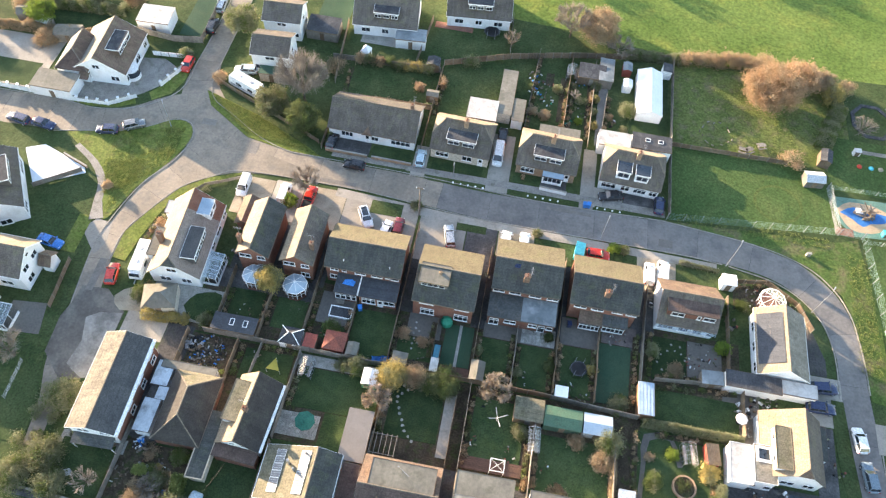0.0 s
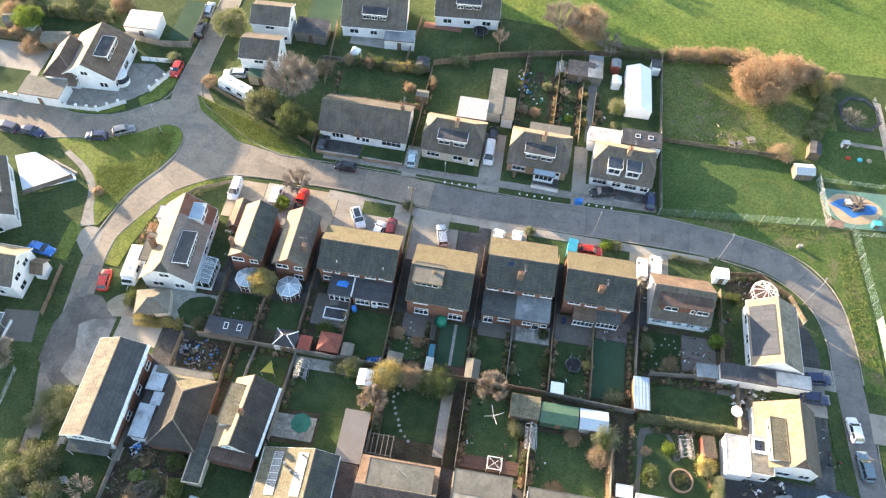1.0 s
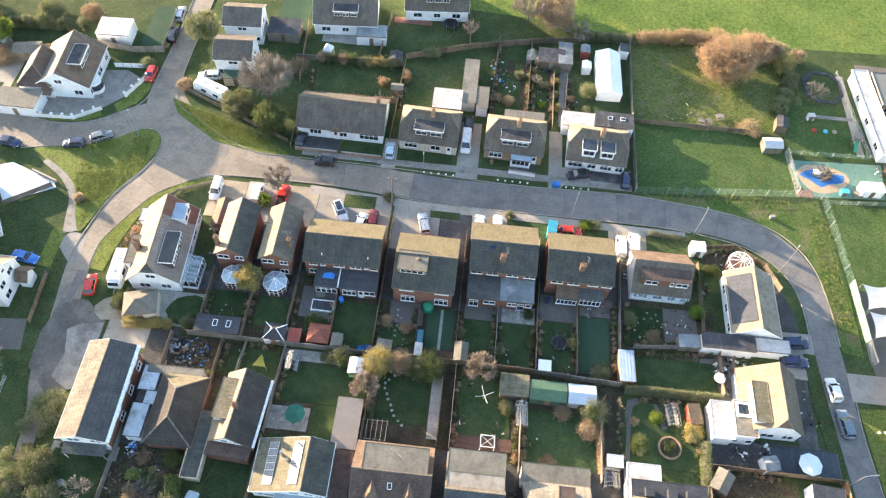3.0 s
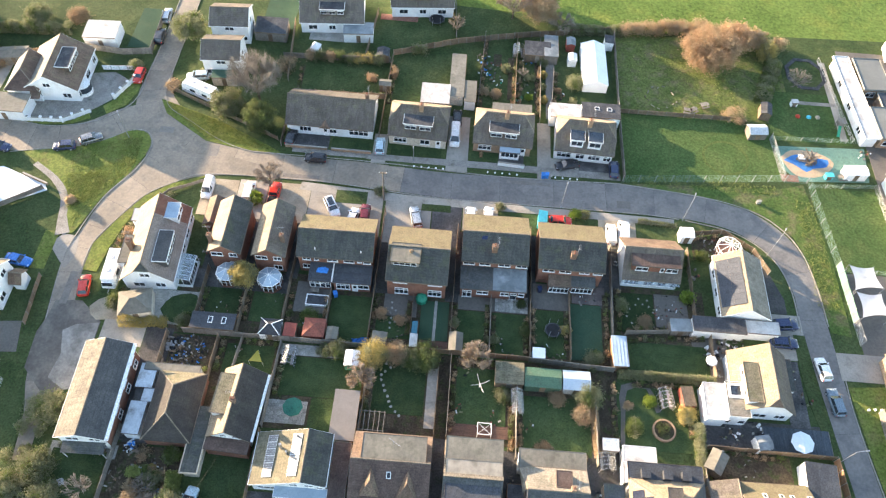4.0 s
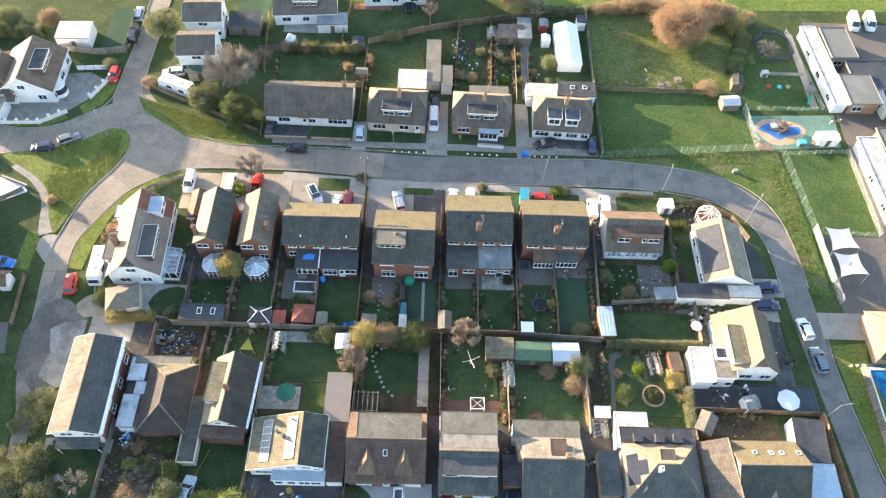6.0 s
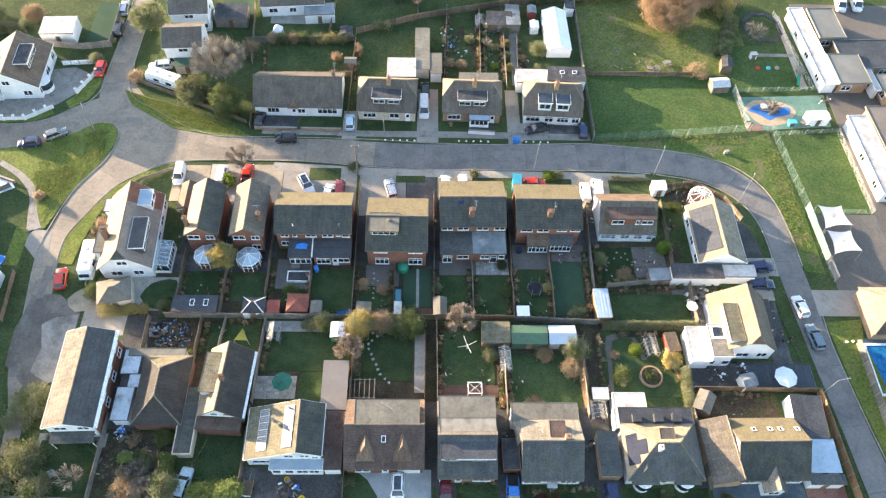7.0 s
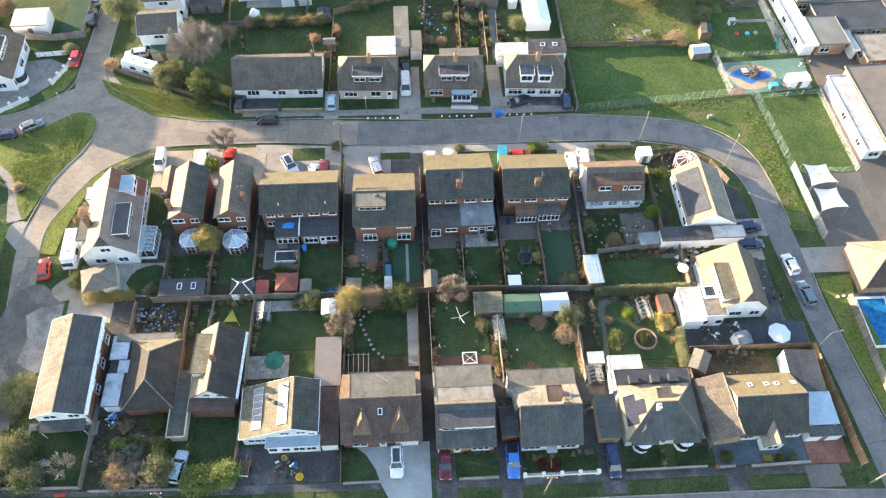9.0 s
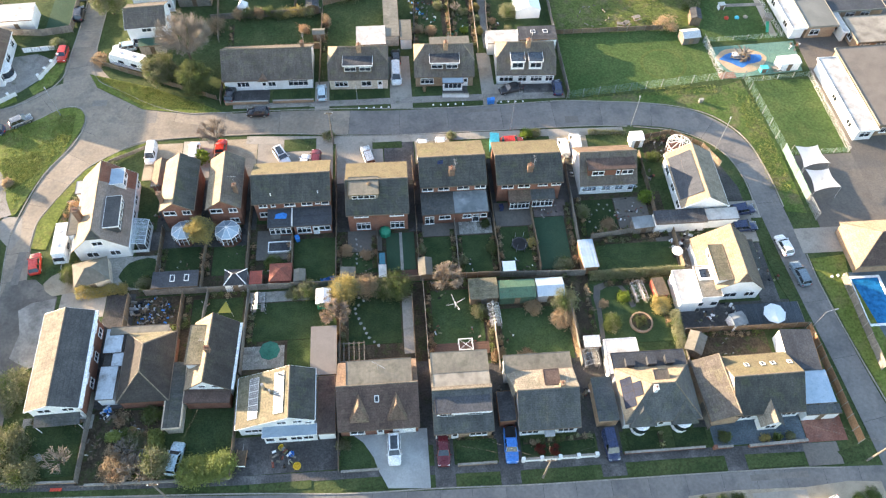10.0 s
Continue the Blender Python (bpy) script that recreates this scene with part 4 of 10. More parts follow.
# ---------------------------------------------------------------- houses
def ring_frame(w, h, bars_x, bars_z, t=0.07, d=0.09):
    """A window frame in the xz plane, centred, facing -y: one lattice with holes for the panes."""
    def cuts(half, bars):
        c = [-half, -half + t]
        for b in bars:
            c += [b - t / 2, b + t / 2]
        return c + [half - t, half]
    xs, zs = cuts(w / 2, bars_x), cuts(h / 2, bars_z)
    bm = bmesh.new()
    f, b = [[[bm.verts.new((x, y, z)) for z in zs] for x in xs] for y in (-d, 0.0)]

    def solid(i, k):
        return 0 <= i < len(xs) - 1 and 0 <= k < len(zs) - 1 and (i % 2 == 0 or k % 2 == 0)
    for i in range(len(xs) - 1):
        for k in range(len(zs) - 1):
            if not solid(i, k):
                continue
            bm.faces.new((f[i][k], f[i + 1][k], f[i + 1][k + 1], f[i][k + 1]))
            bm.faces.new((b[i][k], b[i][k + 1], b[i + 1][k + 1], b[i + 1][k]))
            for (ni, nk), (p, q) in (((i - 1, k), ((i, k), (i, k + 1))), ((i + 1, k), ((i + 1, k), (i + 1, k + 1))), ((i, k - 1), ((i, k), (i + 1, k))), ((i, k + 1), ((i, k + 1), (i + 1, k + 1)))):
                if not solid(ni, nk):
                    bm.faces.new((f[p[0]][p[1]], f[q[0]][q[1]], b[q[0]][q[1]], b[p[0]][p[1]]))
    return bm


def window(parent, x, y, z, w, h, face=0, lights=0, mat="upvc", sill=True):
    """A window whose middle is at (x, y, z) of its thing; face: degrees it is turned from facing -y."""
    lights = lights or max(1, round(w / 0.85))
    bars = [-w / 2 + w * i / lights for i in range(1, lights)]
    at = pose(x, y, z, 0, 0, face)
    fr = part("window", ring_frame(w, h, bars, [h * 0.22] if h > 1.25 else []), mat, parent, at=at)
    part("pane", boxes((-w / 2 + 0.05, w / 2 - 0.05, -0.045, -0.015, -h / 2 + 0.05, h / 2 - 0.05)), "pane", fr)
    if sill:
        part("sill", boxes((-w / 2 - 0.06, w / 2 + 0.06, -0.16, 0, -h / 2 - 0.06, -h / 2)), mat, fr)
    return fr


def door(parent, x, y, z0, w=0.95, h=2.05, face=0, mat="upvc"):
    at = pose(x, y, z0, 0, 0, face)
    bm = boxes((-w / 2, w / 2, -0.07, 0, 0, h), (-w / 2 + 0.12, w / 2 - 0.12, -0.085, -0.07, 0.15, h * 0.42), (-w / 2 + 0.12, w / 2 - 0.12, -0.085, -0.07, h * 0.48, h - 0.12))
    d = part("door", bm, mat, parent, at=at)
    part("pane", boxes((-w / 2 + 0.2, w / 2 - 0.2, -0.095, -0.085, h * 0.55, h - 0.2)), "pane", d)
    part("handle", rod(bmesh.new(), (w / 2 - 0.12, -0.12, 1.0), (w / 2 - 0.12, -0.12, 1.2), 0.02), "metal_grey", d)
    return d


def chimney(parent, x, y, z0, z1, w=0.6, d=0.9, mat="brick_stack", pots=2, aerial=True):
    bm = boxes((-w / 2, w / 2, -d / 2, d / 2, z0, z1), (-w / 2 - 0.06, w / 2 + 0.06, -d / 2 - 0.06, d / 2 + 0.06, z1, z1 + 0.12), (-w / 2 - 0.03, w / 2 + 0.03, -d / 2 - 0.03, d / 2 + 0.03, z1 - 0.2, z1 - 0.1))
    c = part("chimney", bm, mat, parent, at=pose(x, y, 0))
    for i in range(pots):
        part("chimney_pot", lathe(bmesh.new(), [(0.13, z1 + 0.1), (0.11, z1 + 0.35), (0.13, z1 + 0.42), (0.09, z1 + 0.42)], 10, (0, (i - (pots - 1) / 2) * 0.4, 0)), "roof_red", c)
    if aerial:
        bm = rod(bmesh.new(), (w / 2 + 0.03, 0, z1 - 0.3), (w / 2 + 0.03, 0, z1 + 1.7), 0.022, n=5)
        rod(bm, (w / 2 + 0.03, -0.6, z1 + 1.6), (w / 2 + 0.03, 0.7, z1 + 1.6), 0.018, n=5)
        for k in range(6):
            yk = -0.5 + 0.22 * k
            rod(bm, (w / 2 - 0.25, yk, z1 + 1.6), (w / 2 + 0.31, yk, z1 + 1.6), 0.01, n=4)
        part("aerial", bm, "metal_grey", c)
    return c


def roof_faces(L, W, ea, eb, ridge, ry, fa, fb):
    """The slopes of a roof along x. ea, eb: eaves at -y and +y; fa, fb: how far up (0 hip to 1 gable) the ends rise before they slope back."""
    x0, x1, y0, y1 = -L / 2, L / 2, -W / 2, W / 2
    ends = []
    for x, s, f in ((x0, 1, fa), (x1, -1, fb)):
        lo = (x, y0 + (ry - y0) * f, ea + (ridge - ea) * f)
        hi = (x, y1 + (ry - y1) * f, eb + (ridge - eb) * f)
        top = (x + s * (1 - f) * W * 0.46, ry, ridge)
        ends.append((lo, hi, top))
    (al, ah, at), (bl, bh, bt) = ends
    near = [(x0, y0, ea), (x1, y0, ea)] + ([bl] if fb > 0 else []) + ([bt] if fb < 1 else []) + ([at] if fa < 1 else []) + ([al] if fa > 0 else [])
    far = [(x1, y1, eb), (x0, y1, eb)] + ([ah] if fa > 0 else []) + ([at] if fa < 1 else []) + ([bt] if fb < 1 else []) + ([bh] if fb > 0 else [])
    out = [near, far]
    if fa < 1:
        out.append([ah, al, at])
    if fb < 1:
        out.append([bl, bh, bt])
    return out, at, bt


def house(cx, cy, yaw, L, W, eave, ridge, wall="brick", roof="roof_grey", label="", fa=1.0, fb=1.0, ea=None, eb=None, ry=0.0, over=0.3, verge_trim="fascia_brown", gable=None, slopes=None, category="house"):
    """A house with its ridge along its own x; L and W over the eaves. Returns its root."""
    h = thing("house", pose(cx, cy, 0, 0, 0, yaw), label, category)
    ea, eb = ea or eave, eb or eave
    faces, at, bt = roof_faces(L, W, ea, eb, ridge, ry, fa, fb)
    for i, f in enumerate(faces):
        bm = plate(bmesh.new(), f, 0.14)
        part("roof_slope", bm, (slopes[i] if slopes else roof), h)
    bm = bmesh.new()
    rod(bm, Vector(at) + Vector((0, 0, -0.02)), Vector(bt) + Vector((0, 0, -0.02)), 0.11, n=8)
    for i, (f, top) in enumerate(((fa, at), (fb, bt))):
        if f < 1:
            for p in faces[2 + (i if fa < 1 else 0)][:2]:
                rod(bm, Vector(p) + Vector((0, 0, -0.02)), Vector(top) + Vector((0, 0, -0.02)), 0.10, n=6)
    part("ridge_tiles", bm, "ridge_tile", h)
    # walls under the roof, with the gable ends carried up
    lx, wy = L / 2 - over * 0.8, W / 2 - over
    th = 0.28

    def under(y):
        if y < ry:
            return ea + (ridge - ea) * (y + W / 2) / (ry + W / 2)
        return eb + (ridge - eb) * (W / 2 - y) / (W / 2 - ry)
    for y, e in ((-wy, under(-wy)), (wy, under(wy))):
        s = 1 if y > 0 else -1
        part("wall", boxes((-lx, lx, min(y, y - s * th), max(y, y - s * th), 0, e - 0.16)), wall, h)
    for x, f in ((-lx, fa), (lx, fb)):
        s = 1 if x > 0 else -1
        top = f if f > 0 else 0.0
        pts = [(-wy + th, 0), (wy - th, 0), (wy - th, under(wy - th) - 0.17)]
        if top > 0:
            yb, ya = W / 2 + (ry - W / 2) * top, -W / 2 + (ry + W / 2) * top
            zt = min(ea + (ridge - ea) * top, ridge) - 0.17
            pts += [(yb, zt), (ya, zt)] if top < 1 else [(ry, ridge - 0.17)]
        else:
            pts[2] = (wy - th, min(ea, eb) - 0.1)
        pts.append((-wy + th, under(-wy + th) - 0.17 if top > 0 else min(ea, eb) - 0.1))
        bm = plate(bmesh.new(), [(x, p[0], p[1]) for p in pts], 0, drop=(-s * th, 0, 0))
        part("wall", bm, gable or wall, h)
        if top >= 1:
            bm = bmesh.new()
            for y, e in ((-W / 2, ea), (W / 2, eb)):
                plate(bm, [(s * L / 2, y, e - 0.02), (s * L / 2, ry, ridge - 0.02), (s * L / 2, ry, ridge - 0.24), (s * L / 2, y, e - 0.24)], 0, drop=(s * 0.035, 0, 0))
            part("bargeboard", bm, verge_trim, h)
    for y, e in ((-W / 2, ea), (W / 2, eb)):
        s = 1 if y > 0 else -1
        part("gutter", boxes((-L / 2, L / 2, min(y, y + s * 0.11), max(y, y + s * 0.11), e - 0.20, e - 0.09)), verge_trim, h)
    return h


def flat_block(parent, x0, x1, y0, y1, z0, z1, wall, roof, name="extension", lip="fascia_dark", fall=0.0):
    """A flat-roofed block on a house; fall: how much lower the -y edge of its roof lies."""
    g = 0.12
    b = part(name, boxes((x0 + g, x1 - g, y0 + g, y1 - g, z0, z1 - 0.16 - fall)), wall, parent)
    bm = plate(bmesh.new(), [(x0, y0, z1 - fall), (x1, y0, z1 - fall), (x1, y1, z1), (x0, y1, z1)], 0.15)
    part("flat_roof", bm, roof, b)
    bm = bmesh.new()
    for a, c in (((x0, y0, z1 - fall), (x1, y0, z1 - fall)), ((x1, y0, z1 - fall), (x1, y1, z1)), ((x1, y1, z1), (x0, y1, z1)), ((x0, y1, z1), (x0, y0, z1 - fall))):
        a, c = Vector(a), Vector(c)
        d = (c - a).normalized()
        o = Vector((d.y, -d.x, 0)).normalized() * 0.05
        plate(bm, [a + o + Vector((0, 0, 0.04)), c + o + Vector((0, 0, 0.04)), c + Vector((0, 0, 0.04)), a + Vector((0, 0, 0.04))], 0.22)
    part("fascia", bm, lip, b)
    return b


def solar_array(parent, origin, along, up, cols, rows, w=1.0, h=1.65, mat="solar", gap=0.03, rim_mat="slab"):
    """Panels on a slope, from the lower left corner; along and up are directions in the slope."""
    a, u = Vector(along).normalized(), Vector(up).normalized()
    n = a.cross(u).normalized()
    arr = part("solar_array", rod(bmesh.new(), Vector(origin) + n * 0.05, Vector(origin) + n * 0.05 + a * (cols * (w + gap)), 0.02, n=4), "metal_grey", parent)
    bm = boxes((0, w, 0, h, 0, 0.035))
    first = part("solar_panel", bm, mat, arr)
    me = first.data
    rim = bmesh.new()
    for r in ((0, w, 0, 0.035, 0.035, 0.045), (0, w, h - 0.035, h, 0.035, 0.045), (0, 0.035, 0.035, h - 0.035, 0.035, 0.045), (w - 0.035, w, 0.035, h - 0.035, 0.035, 0.045),
              (w * 0.33, w * 0.33 + 0.012, 0.035, h - 0.035, 0.035, 0.039), (w * 0.66, w * 0.66 + 0.012, 0.035, h - 0.035, 0.035, 0.039)):
        box(rim, *r)
    rim_ob = part("panel_rim", rim, rim_mat, first)
    base = Matrix(((a.x, u.x, n.x, 0), (a.y, u.y, n.y, 0), (a.z, u.z, n.z, 0), (0, 0, 0, 1)))
    for i in range(cols):
        for j in range(rows):
            at = Matrix.Translation(Vector(origin) + a * (i * (w + gap)) + u * (j * (h + gap)) + n * 0.07) @ base
            if i == j == 0:
                first.matrix_basis = at
            else:
                p = shared("solar_panel", me, arr, at)
                shared("panel_rim", rim_ob.data, p, Matrix())
    return arr


def skylight(parent, x, y, z, w, h, pitch, face=0):
    at = pose(x, y, z, pitch, 0, face) if not face else pose(x, y, z, 0, 0, face) @ pose(0, 0, 0, pitch, 0, 0)
    s = part("skylight", boxes((-w / 2, w / 2, -h / 2, -h / 2 + 0.08, 0, 0.09), (-w / 2, w / 2, h / 2 - 0.08, h / 2, 0, 0.09), (-w / 2, -w / 2 + 0.08, -h / 2 + 0.08, h / 2 - 0.08, 0, 0.09), (w / 2 - 0.08, w / 2, -h / 2 + 0.08, h / 2 - 0.08, 0, 0.09)), "upvc", parent, at=at)
    part("pane", boxes((-w / 2 + 0.06, w / 2 - 0.06, -h / 2 + 0.06, h / 2 - 0.06, 0.02, 0.06)), "pane", s)
    return s


def dormer(parent, x0, x1, y_face, y_back, z_sill, z_top, wall="upvc", roof="felt_dark", cheeks=None, windows=2, wh=0.8, face="s", lip=""):
    """A flat-topped dormer that looks along -y (or, with face e or w, along x: then the x and y spans are taken as given)."""
    if face == "s":
        d = flat_block(parent, x0, x1, y_face, y_back, z_sill, z_top, cheeks or wall, roof, "dormer", lip or ("upvc" if wall == "upvc" else "fascia_dark"))
        n = windows
        for i in range(n):
            xc = x0 + (x1 - x0) * (i + 0.5) / n
            window(d, xc, y_face + 0.115, z_sill + 0.22 + (z_top - 0.3 - z_sill) / 2, (x1 - x0) / n * 0.78, min(wh, z_top - z_sill - 0.4), 0, sill=False)
        return d
    d = flat_block(parent, x0, x1, y_face, y_back, z_sill, z_top, cheeks or wall, roof, "dormer", lip or ("upvc" if wall == "upvc" else "fascia_dark"))
    for i in range(windows):
        yc = y_face + (y_back - y_face) * (i + 0.5) / windows
        x = x1 - 0.115 if face == "e" else x0 + 0.115
        window(d, x, yc, z_sill + 0.2 + (z_top - 0.3 - z_sill) / 2, (y_back - y_face) / windows * 0.7, min(wh, z_top - z_sill - 0.4), 90 if face == "e" else -90, sill=False)
    return d


def conservatory(cx, cy, yaw, w, d, h, label, sides=0, glass="glass", cover="poly_roof"):
    """A white framed glass room: lean-to, or with sides, a many-sided one with a pointed roof."""
    c = thing("conservatory", pose(cx, cy, 0, 0, 0, yaw), label, "conservatory")
    if sides:
        r = w / 2
        pts = [(r * math.cos(2 * math.pi * (i + 0.5) / sides), r * math.sin(2 * math.pi * (i + 0.5) / sides) * d / w) for i in range(sides)]
        apex = (0, 0, h + 0.9)
        part("dwarf_wall", plate(bmesh.new(), [(x, y, 0.6) for x, y in pts], 0.6), "brick", c)
        for i in range(sides):
            a, b = pts[i], pts[(i + 1) % sides]
            part("post", rod(bmesh.new(), (*a, 0.6), (*a, h), 0.06), "upvc", c)
            bm = rod(bmesh.new(), (*a, h), (*b, h), 0.07)
            rod(bm, (*a, 1.5), (*b, 1.5), 0.03)
            m = ((a[0] + b[0]) / 2, (a[1] + b[1]) / 2)
            rod(bm, (*m, 0.6), (*m, h), 0.04)
            part("rail", bm, "upvc", c)
            part("rafter", rod(bmesh.new(), (*a, h), apex, 0.045), "upvc", c)
            g = part("wall_pane", plate(bmesh.new(), [(*a, 0.6), (*b, 0.6), (*b, h), (*a, h)], 0, drop=(0.01, 0.01, 0)), glass, c)
            g.visible_shadow = False
            g = part("roof_pane", plate(bmesh.new(), [(*a, h + 0.02), (*b, h + 0.02), (apex[0], apex[1], apex[2] + 0.02)], 0.012), cover, c)
            g.visible_shadow = False
        part("finial", lathe(bmesh.new(), [(0.05, h + 0.85), (0.09, h + 0.95), (0.02, h + 1.2)], 8), "upvc", c)
        return c
    hb = h + 0.55
    part("dwarf_wall", boxes((-w / 2, w / 2, -d / 2, -d / 2 + 0.12, 0, 0.6), (-w / 2, -w / 2 + 0.12, -d / 2 + 0.12, d / 2, 0, 0.6), (w / 2 - 0.12, w / 2, -d / 2 + 0.12, d / 2, 0, 0.6)), "upvc", c)
    n = max(3, round(w / 0.75))
    for i in range(n + 1):
        x = -w / 2 + 0.05 + (w - 0.1) * i / n
        bm = rod(bmesh.new(), (x, -d / 2 + 0.05, 0.6), (x, -d / 2 + 0.05, h), 0.045)
        part("post", bm, "upvc", c)
        part("rafter", rod(bmesh.new(), (x, -d / 2 + 0.05, h), (x, d / 2, hb), 0.04), "upvc", c)
    part("rail", boxes((-w / 2, w / 2, -d / 2, -d / 2 + 0.12, h - 0.06, h + 0.06), (-w / 2, w / 2, d / 2 - 0.1, d / 2, hb - 0.05, hb + 0.08)), "upvc", c)
    for i in range(n):
        xa, xb = -w / 2 + w * i / n, -w / 2 + w * (i + 1) / n
        part("roof_pane", plate(bmesh.new(), [(xa, -d / 2, h + 0.05), (xb, -d / 2, h + 0.05), (xb, d / 2, hb + 0.05), (xa, d / 2, hb + 0.05)], 0.015), "poly_roof", c).visible_shadow = False
        part("wall_pane", boxes((xa, xb, -d / 2 + 0.045, -d / 2 + 0.06, 0.6, h - 0.06)), glass, c).visible_shadow = False
    for x in (-w / 2 + 0.05, w / 2 - 0.06):
        part("wall_pane", plate(bmesh.new(), [(x, -d / 2 + 0.1, 0.6), (x, d / 2, 0.6), (x, d / 2, hb - 0.05), (x, -d / 2 + 0.1, h - 0.05)], 0, drop=(0.012, 0, 0)), glass, c).visible_shadow = False
        part("post", rod(bmesh.new(), (x, 0, 0.6), (x, 0, h + 0.2), 0.045), "upvc", c)
    return c


def shed(cx, cy, yaw, w, d, h, wall, roof, label, pitch=0.35, kind="gable", name="shed", category="shed"):
    """A garden building: w along its ridge."""
    s = thing(name, pose(cx, cy, 0, 0, 0, yaw), label, category)
    g = 0.1
    o = 0.12
    if kind == "gable":
        r = h + d * pitch * 0.5
        part("wall", plate(bmesh.new(), [(-w / 2 + g, -d / 2 + g, 0), (-w / 2 + g, d / 2 - g, 0), (-w / 2 + g, d / 2 - g, h - 0.05), (-w / 2 + g, 0, r - 0.09), (-w / 2 + g, -d / 2 + g, h - 0.05)], 0, drop=(w - 2 * g, 0, 0)), wall, s)
        part("roof_slope", plate(bmesh.new(), [(-w / 2, -d / 2, h), (w / 2, -d / 2, h), (w / 2, 0, r), (-w / 2, 0, r)], 0.06), roof, s)
        part("roof_slope", plate(bmesh.new(), [(w / 2, d / 2, h), (-w / 2, d / 2, h), (-w / 2, 0, r + 0.004), (w / 2, 0, r + 0.004)], 0.06), roof, s)
    elif kind == "hip":
        r = h + d * pitch * 0.5
        k = min(w, d) * 0.5
        part("wall", boxes((-w / 2 + g, w / 2 - g, -d / 2 + g, d / 2 - g, 0, h - 0.04)), wall, s)
        a, b = (-w / 2 + k, 0, r), (w / 2 - k + 0.001, 0, r)
        for f in ([(-w / 2, -d / 2, h), (w / 2, -d / 2, h), b, a], [(w / 2, d / 2, h), (-w / 2, d / 2, h), a, b], [(-w / 2, d / 2, h), (-w / 2, -d / 2, h), a], [(w / 2, -d / 2, h), (w / 2, d / 2, h), b]):
            part("roof_slope", plate(bmesh.new(), f, 0.06), roof, s)
    else:
        part("wall", boxes((-w / 2 + g, w / 2 - g, -d / 2 + g, d / 2 - g, 0, h - 0.1)), wall, s)
        part("roof", plate(bmesh.new(), [(-w / 2, -d / 2, h), (w / 2, -d / 2, h), (w / 2, d / 2, h + d * pitch * 0.3), (-w / 2, d / 2, h + d * pitch * 0.3)], 0.08), roof, s)
        part("trim", boxes((-w / 2 - o * 0.2, w / 2 + o * 0.2, -d / 2 - 0.04, -d / 2, h - 0.16, h + 0.02)), "timber", s)
    part("door", boxes((-0.42, 0.42, -d / 2 + g - 0.03, -d / 2 + g, 0.05, min(1.85, h - 0.2))), "timber" if wall != "timber" else "timber_grey", s)
    return s


def greenhouse(cx, cy, yaw, w, d, h, label):
    """w along the ridge."""
    s = thing("greenhouse", pose(cx, cy, 0, 0, 0, yaw), label, "greenhouse")
    r = h + 0.6
    n = max(3, round(w / 0.65))
    for i in range(n + 1):
        x = -w / 2 + w * i / n
        bm = bmesh.new()
        for y in (-d / 2, d / 2):
            rod(bm, (x, y, 0), (x, y, h), 0.025, n=4)
            rod(bm, (x, y, h), (x, 0, r), 0.025, n=4)
        part("frame_rib", bm, "alloy", s)
    bm = bmesh.new()
    for y, z in ((-d / 2, h), (d / 2, h), (0, r), (-d / 2, 0.05), (d / 2, 0.05)):
        rod(bm, (-w / 2, y, z), (w / 2, y, z), 0.03, n=4)
    part("frame_rail", bm, "alloy", s)
    for y in (-d / 2, d / 2):
        for i in range(n):
            xa, xb = -w / 2 + w * i / n, -w / 2 + w * (i + 1) / n
            part("roof_pane", plate(bmesh.new(), [(xa, y, h), (xb, y, h), (xb, 0, r), (xa, 0, r)], 0.008), "glass", s).visible_shadow = False
        part("wall_pane", boxes((-w / 2, w / 2, y - 0.004, y + 0.004, 0.05, h)), "glass", s).visible_shadow = False
    part("staging", boxes((-w / 2 + 0.1, w / 2 - 0.1, -d / 2 + 0.1, -d / 2 + 0.6, 0.7, 0.75), (-w / 2 + 0.1, w / 2 - 0.1, d / 2 - 0.6, d / 2 - 0.1, 0.7, 0.75)), "timber_grey", s)
    return s

# middle row, backs to the camera: two-storey brick houses
def rear_windows(h, L, W, rows, over=0.3):
    """rows: (x, z, w, h) on the wall that faces -y."""
    for x, z, w, hh in rows:
        window(h, x, -W / 2 + over, z, w, hh)


def gable_windows(h, L, rows, over=0.24, end=-1):
    """rows: (y, z, w, h) on the gable at -x (end -1) or +x."""
    for y, z, w, hh in rows:
        window(h, end * (L / 2 - over), y, z, w, hh, -90 if end < 0 else 90)


# This row: shaded colour on the near slope, sunlit on the far one.
semi_a = house(-17.9, 60.6, 0.4, 12.4, 8.3, 4.9, 7.0, "brick", "roof_umber", "pair of two-storey red brick houses with a dark olive roof", slopes=["roof_umber", "roof_ochre_sunlit"])
rear_windows(semi_a, 12.4, 8.3, [(-4.6, 4.1, 1.3, 0.95), (-3.0, 4.1, 0.7, 0.8), (-0.4, 4.1, 1.7, 0.95), (2.3, 4.1, 1.7, 0.95), (4.0, 4.2, 0.7, 0.7), (5.2, 4.1, 1.2, 0.95), (-4.7, 1.7, 1.5, 1.1)])
e1 = flat_block(semi_a, -4.0, -0.25, -7.2, -3.9, 0, 3.1, "brick", "slate_blue", fall=0.5)
for k in range(4):
    window(e1, -3.4 + 0.86 * k, -7.08, 1.45, 0.82, 1.6, 0, 1, sill=False)
e2 = flat_block(semi_a, -0.05, 6.1, -7.2, -3.9, 0, 3.1, "brick", "slate_blue", fall=0.5)
window(e2, 1.6, -7.08, 1.4, 2.2, 1.5)
window(e2, 4.9, -7.08, 1.6, 1.8, 1.1)
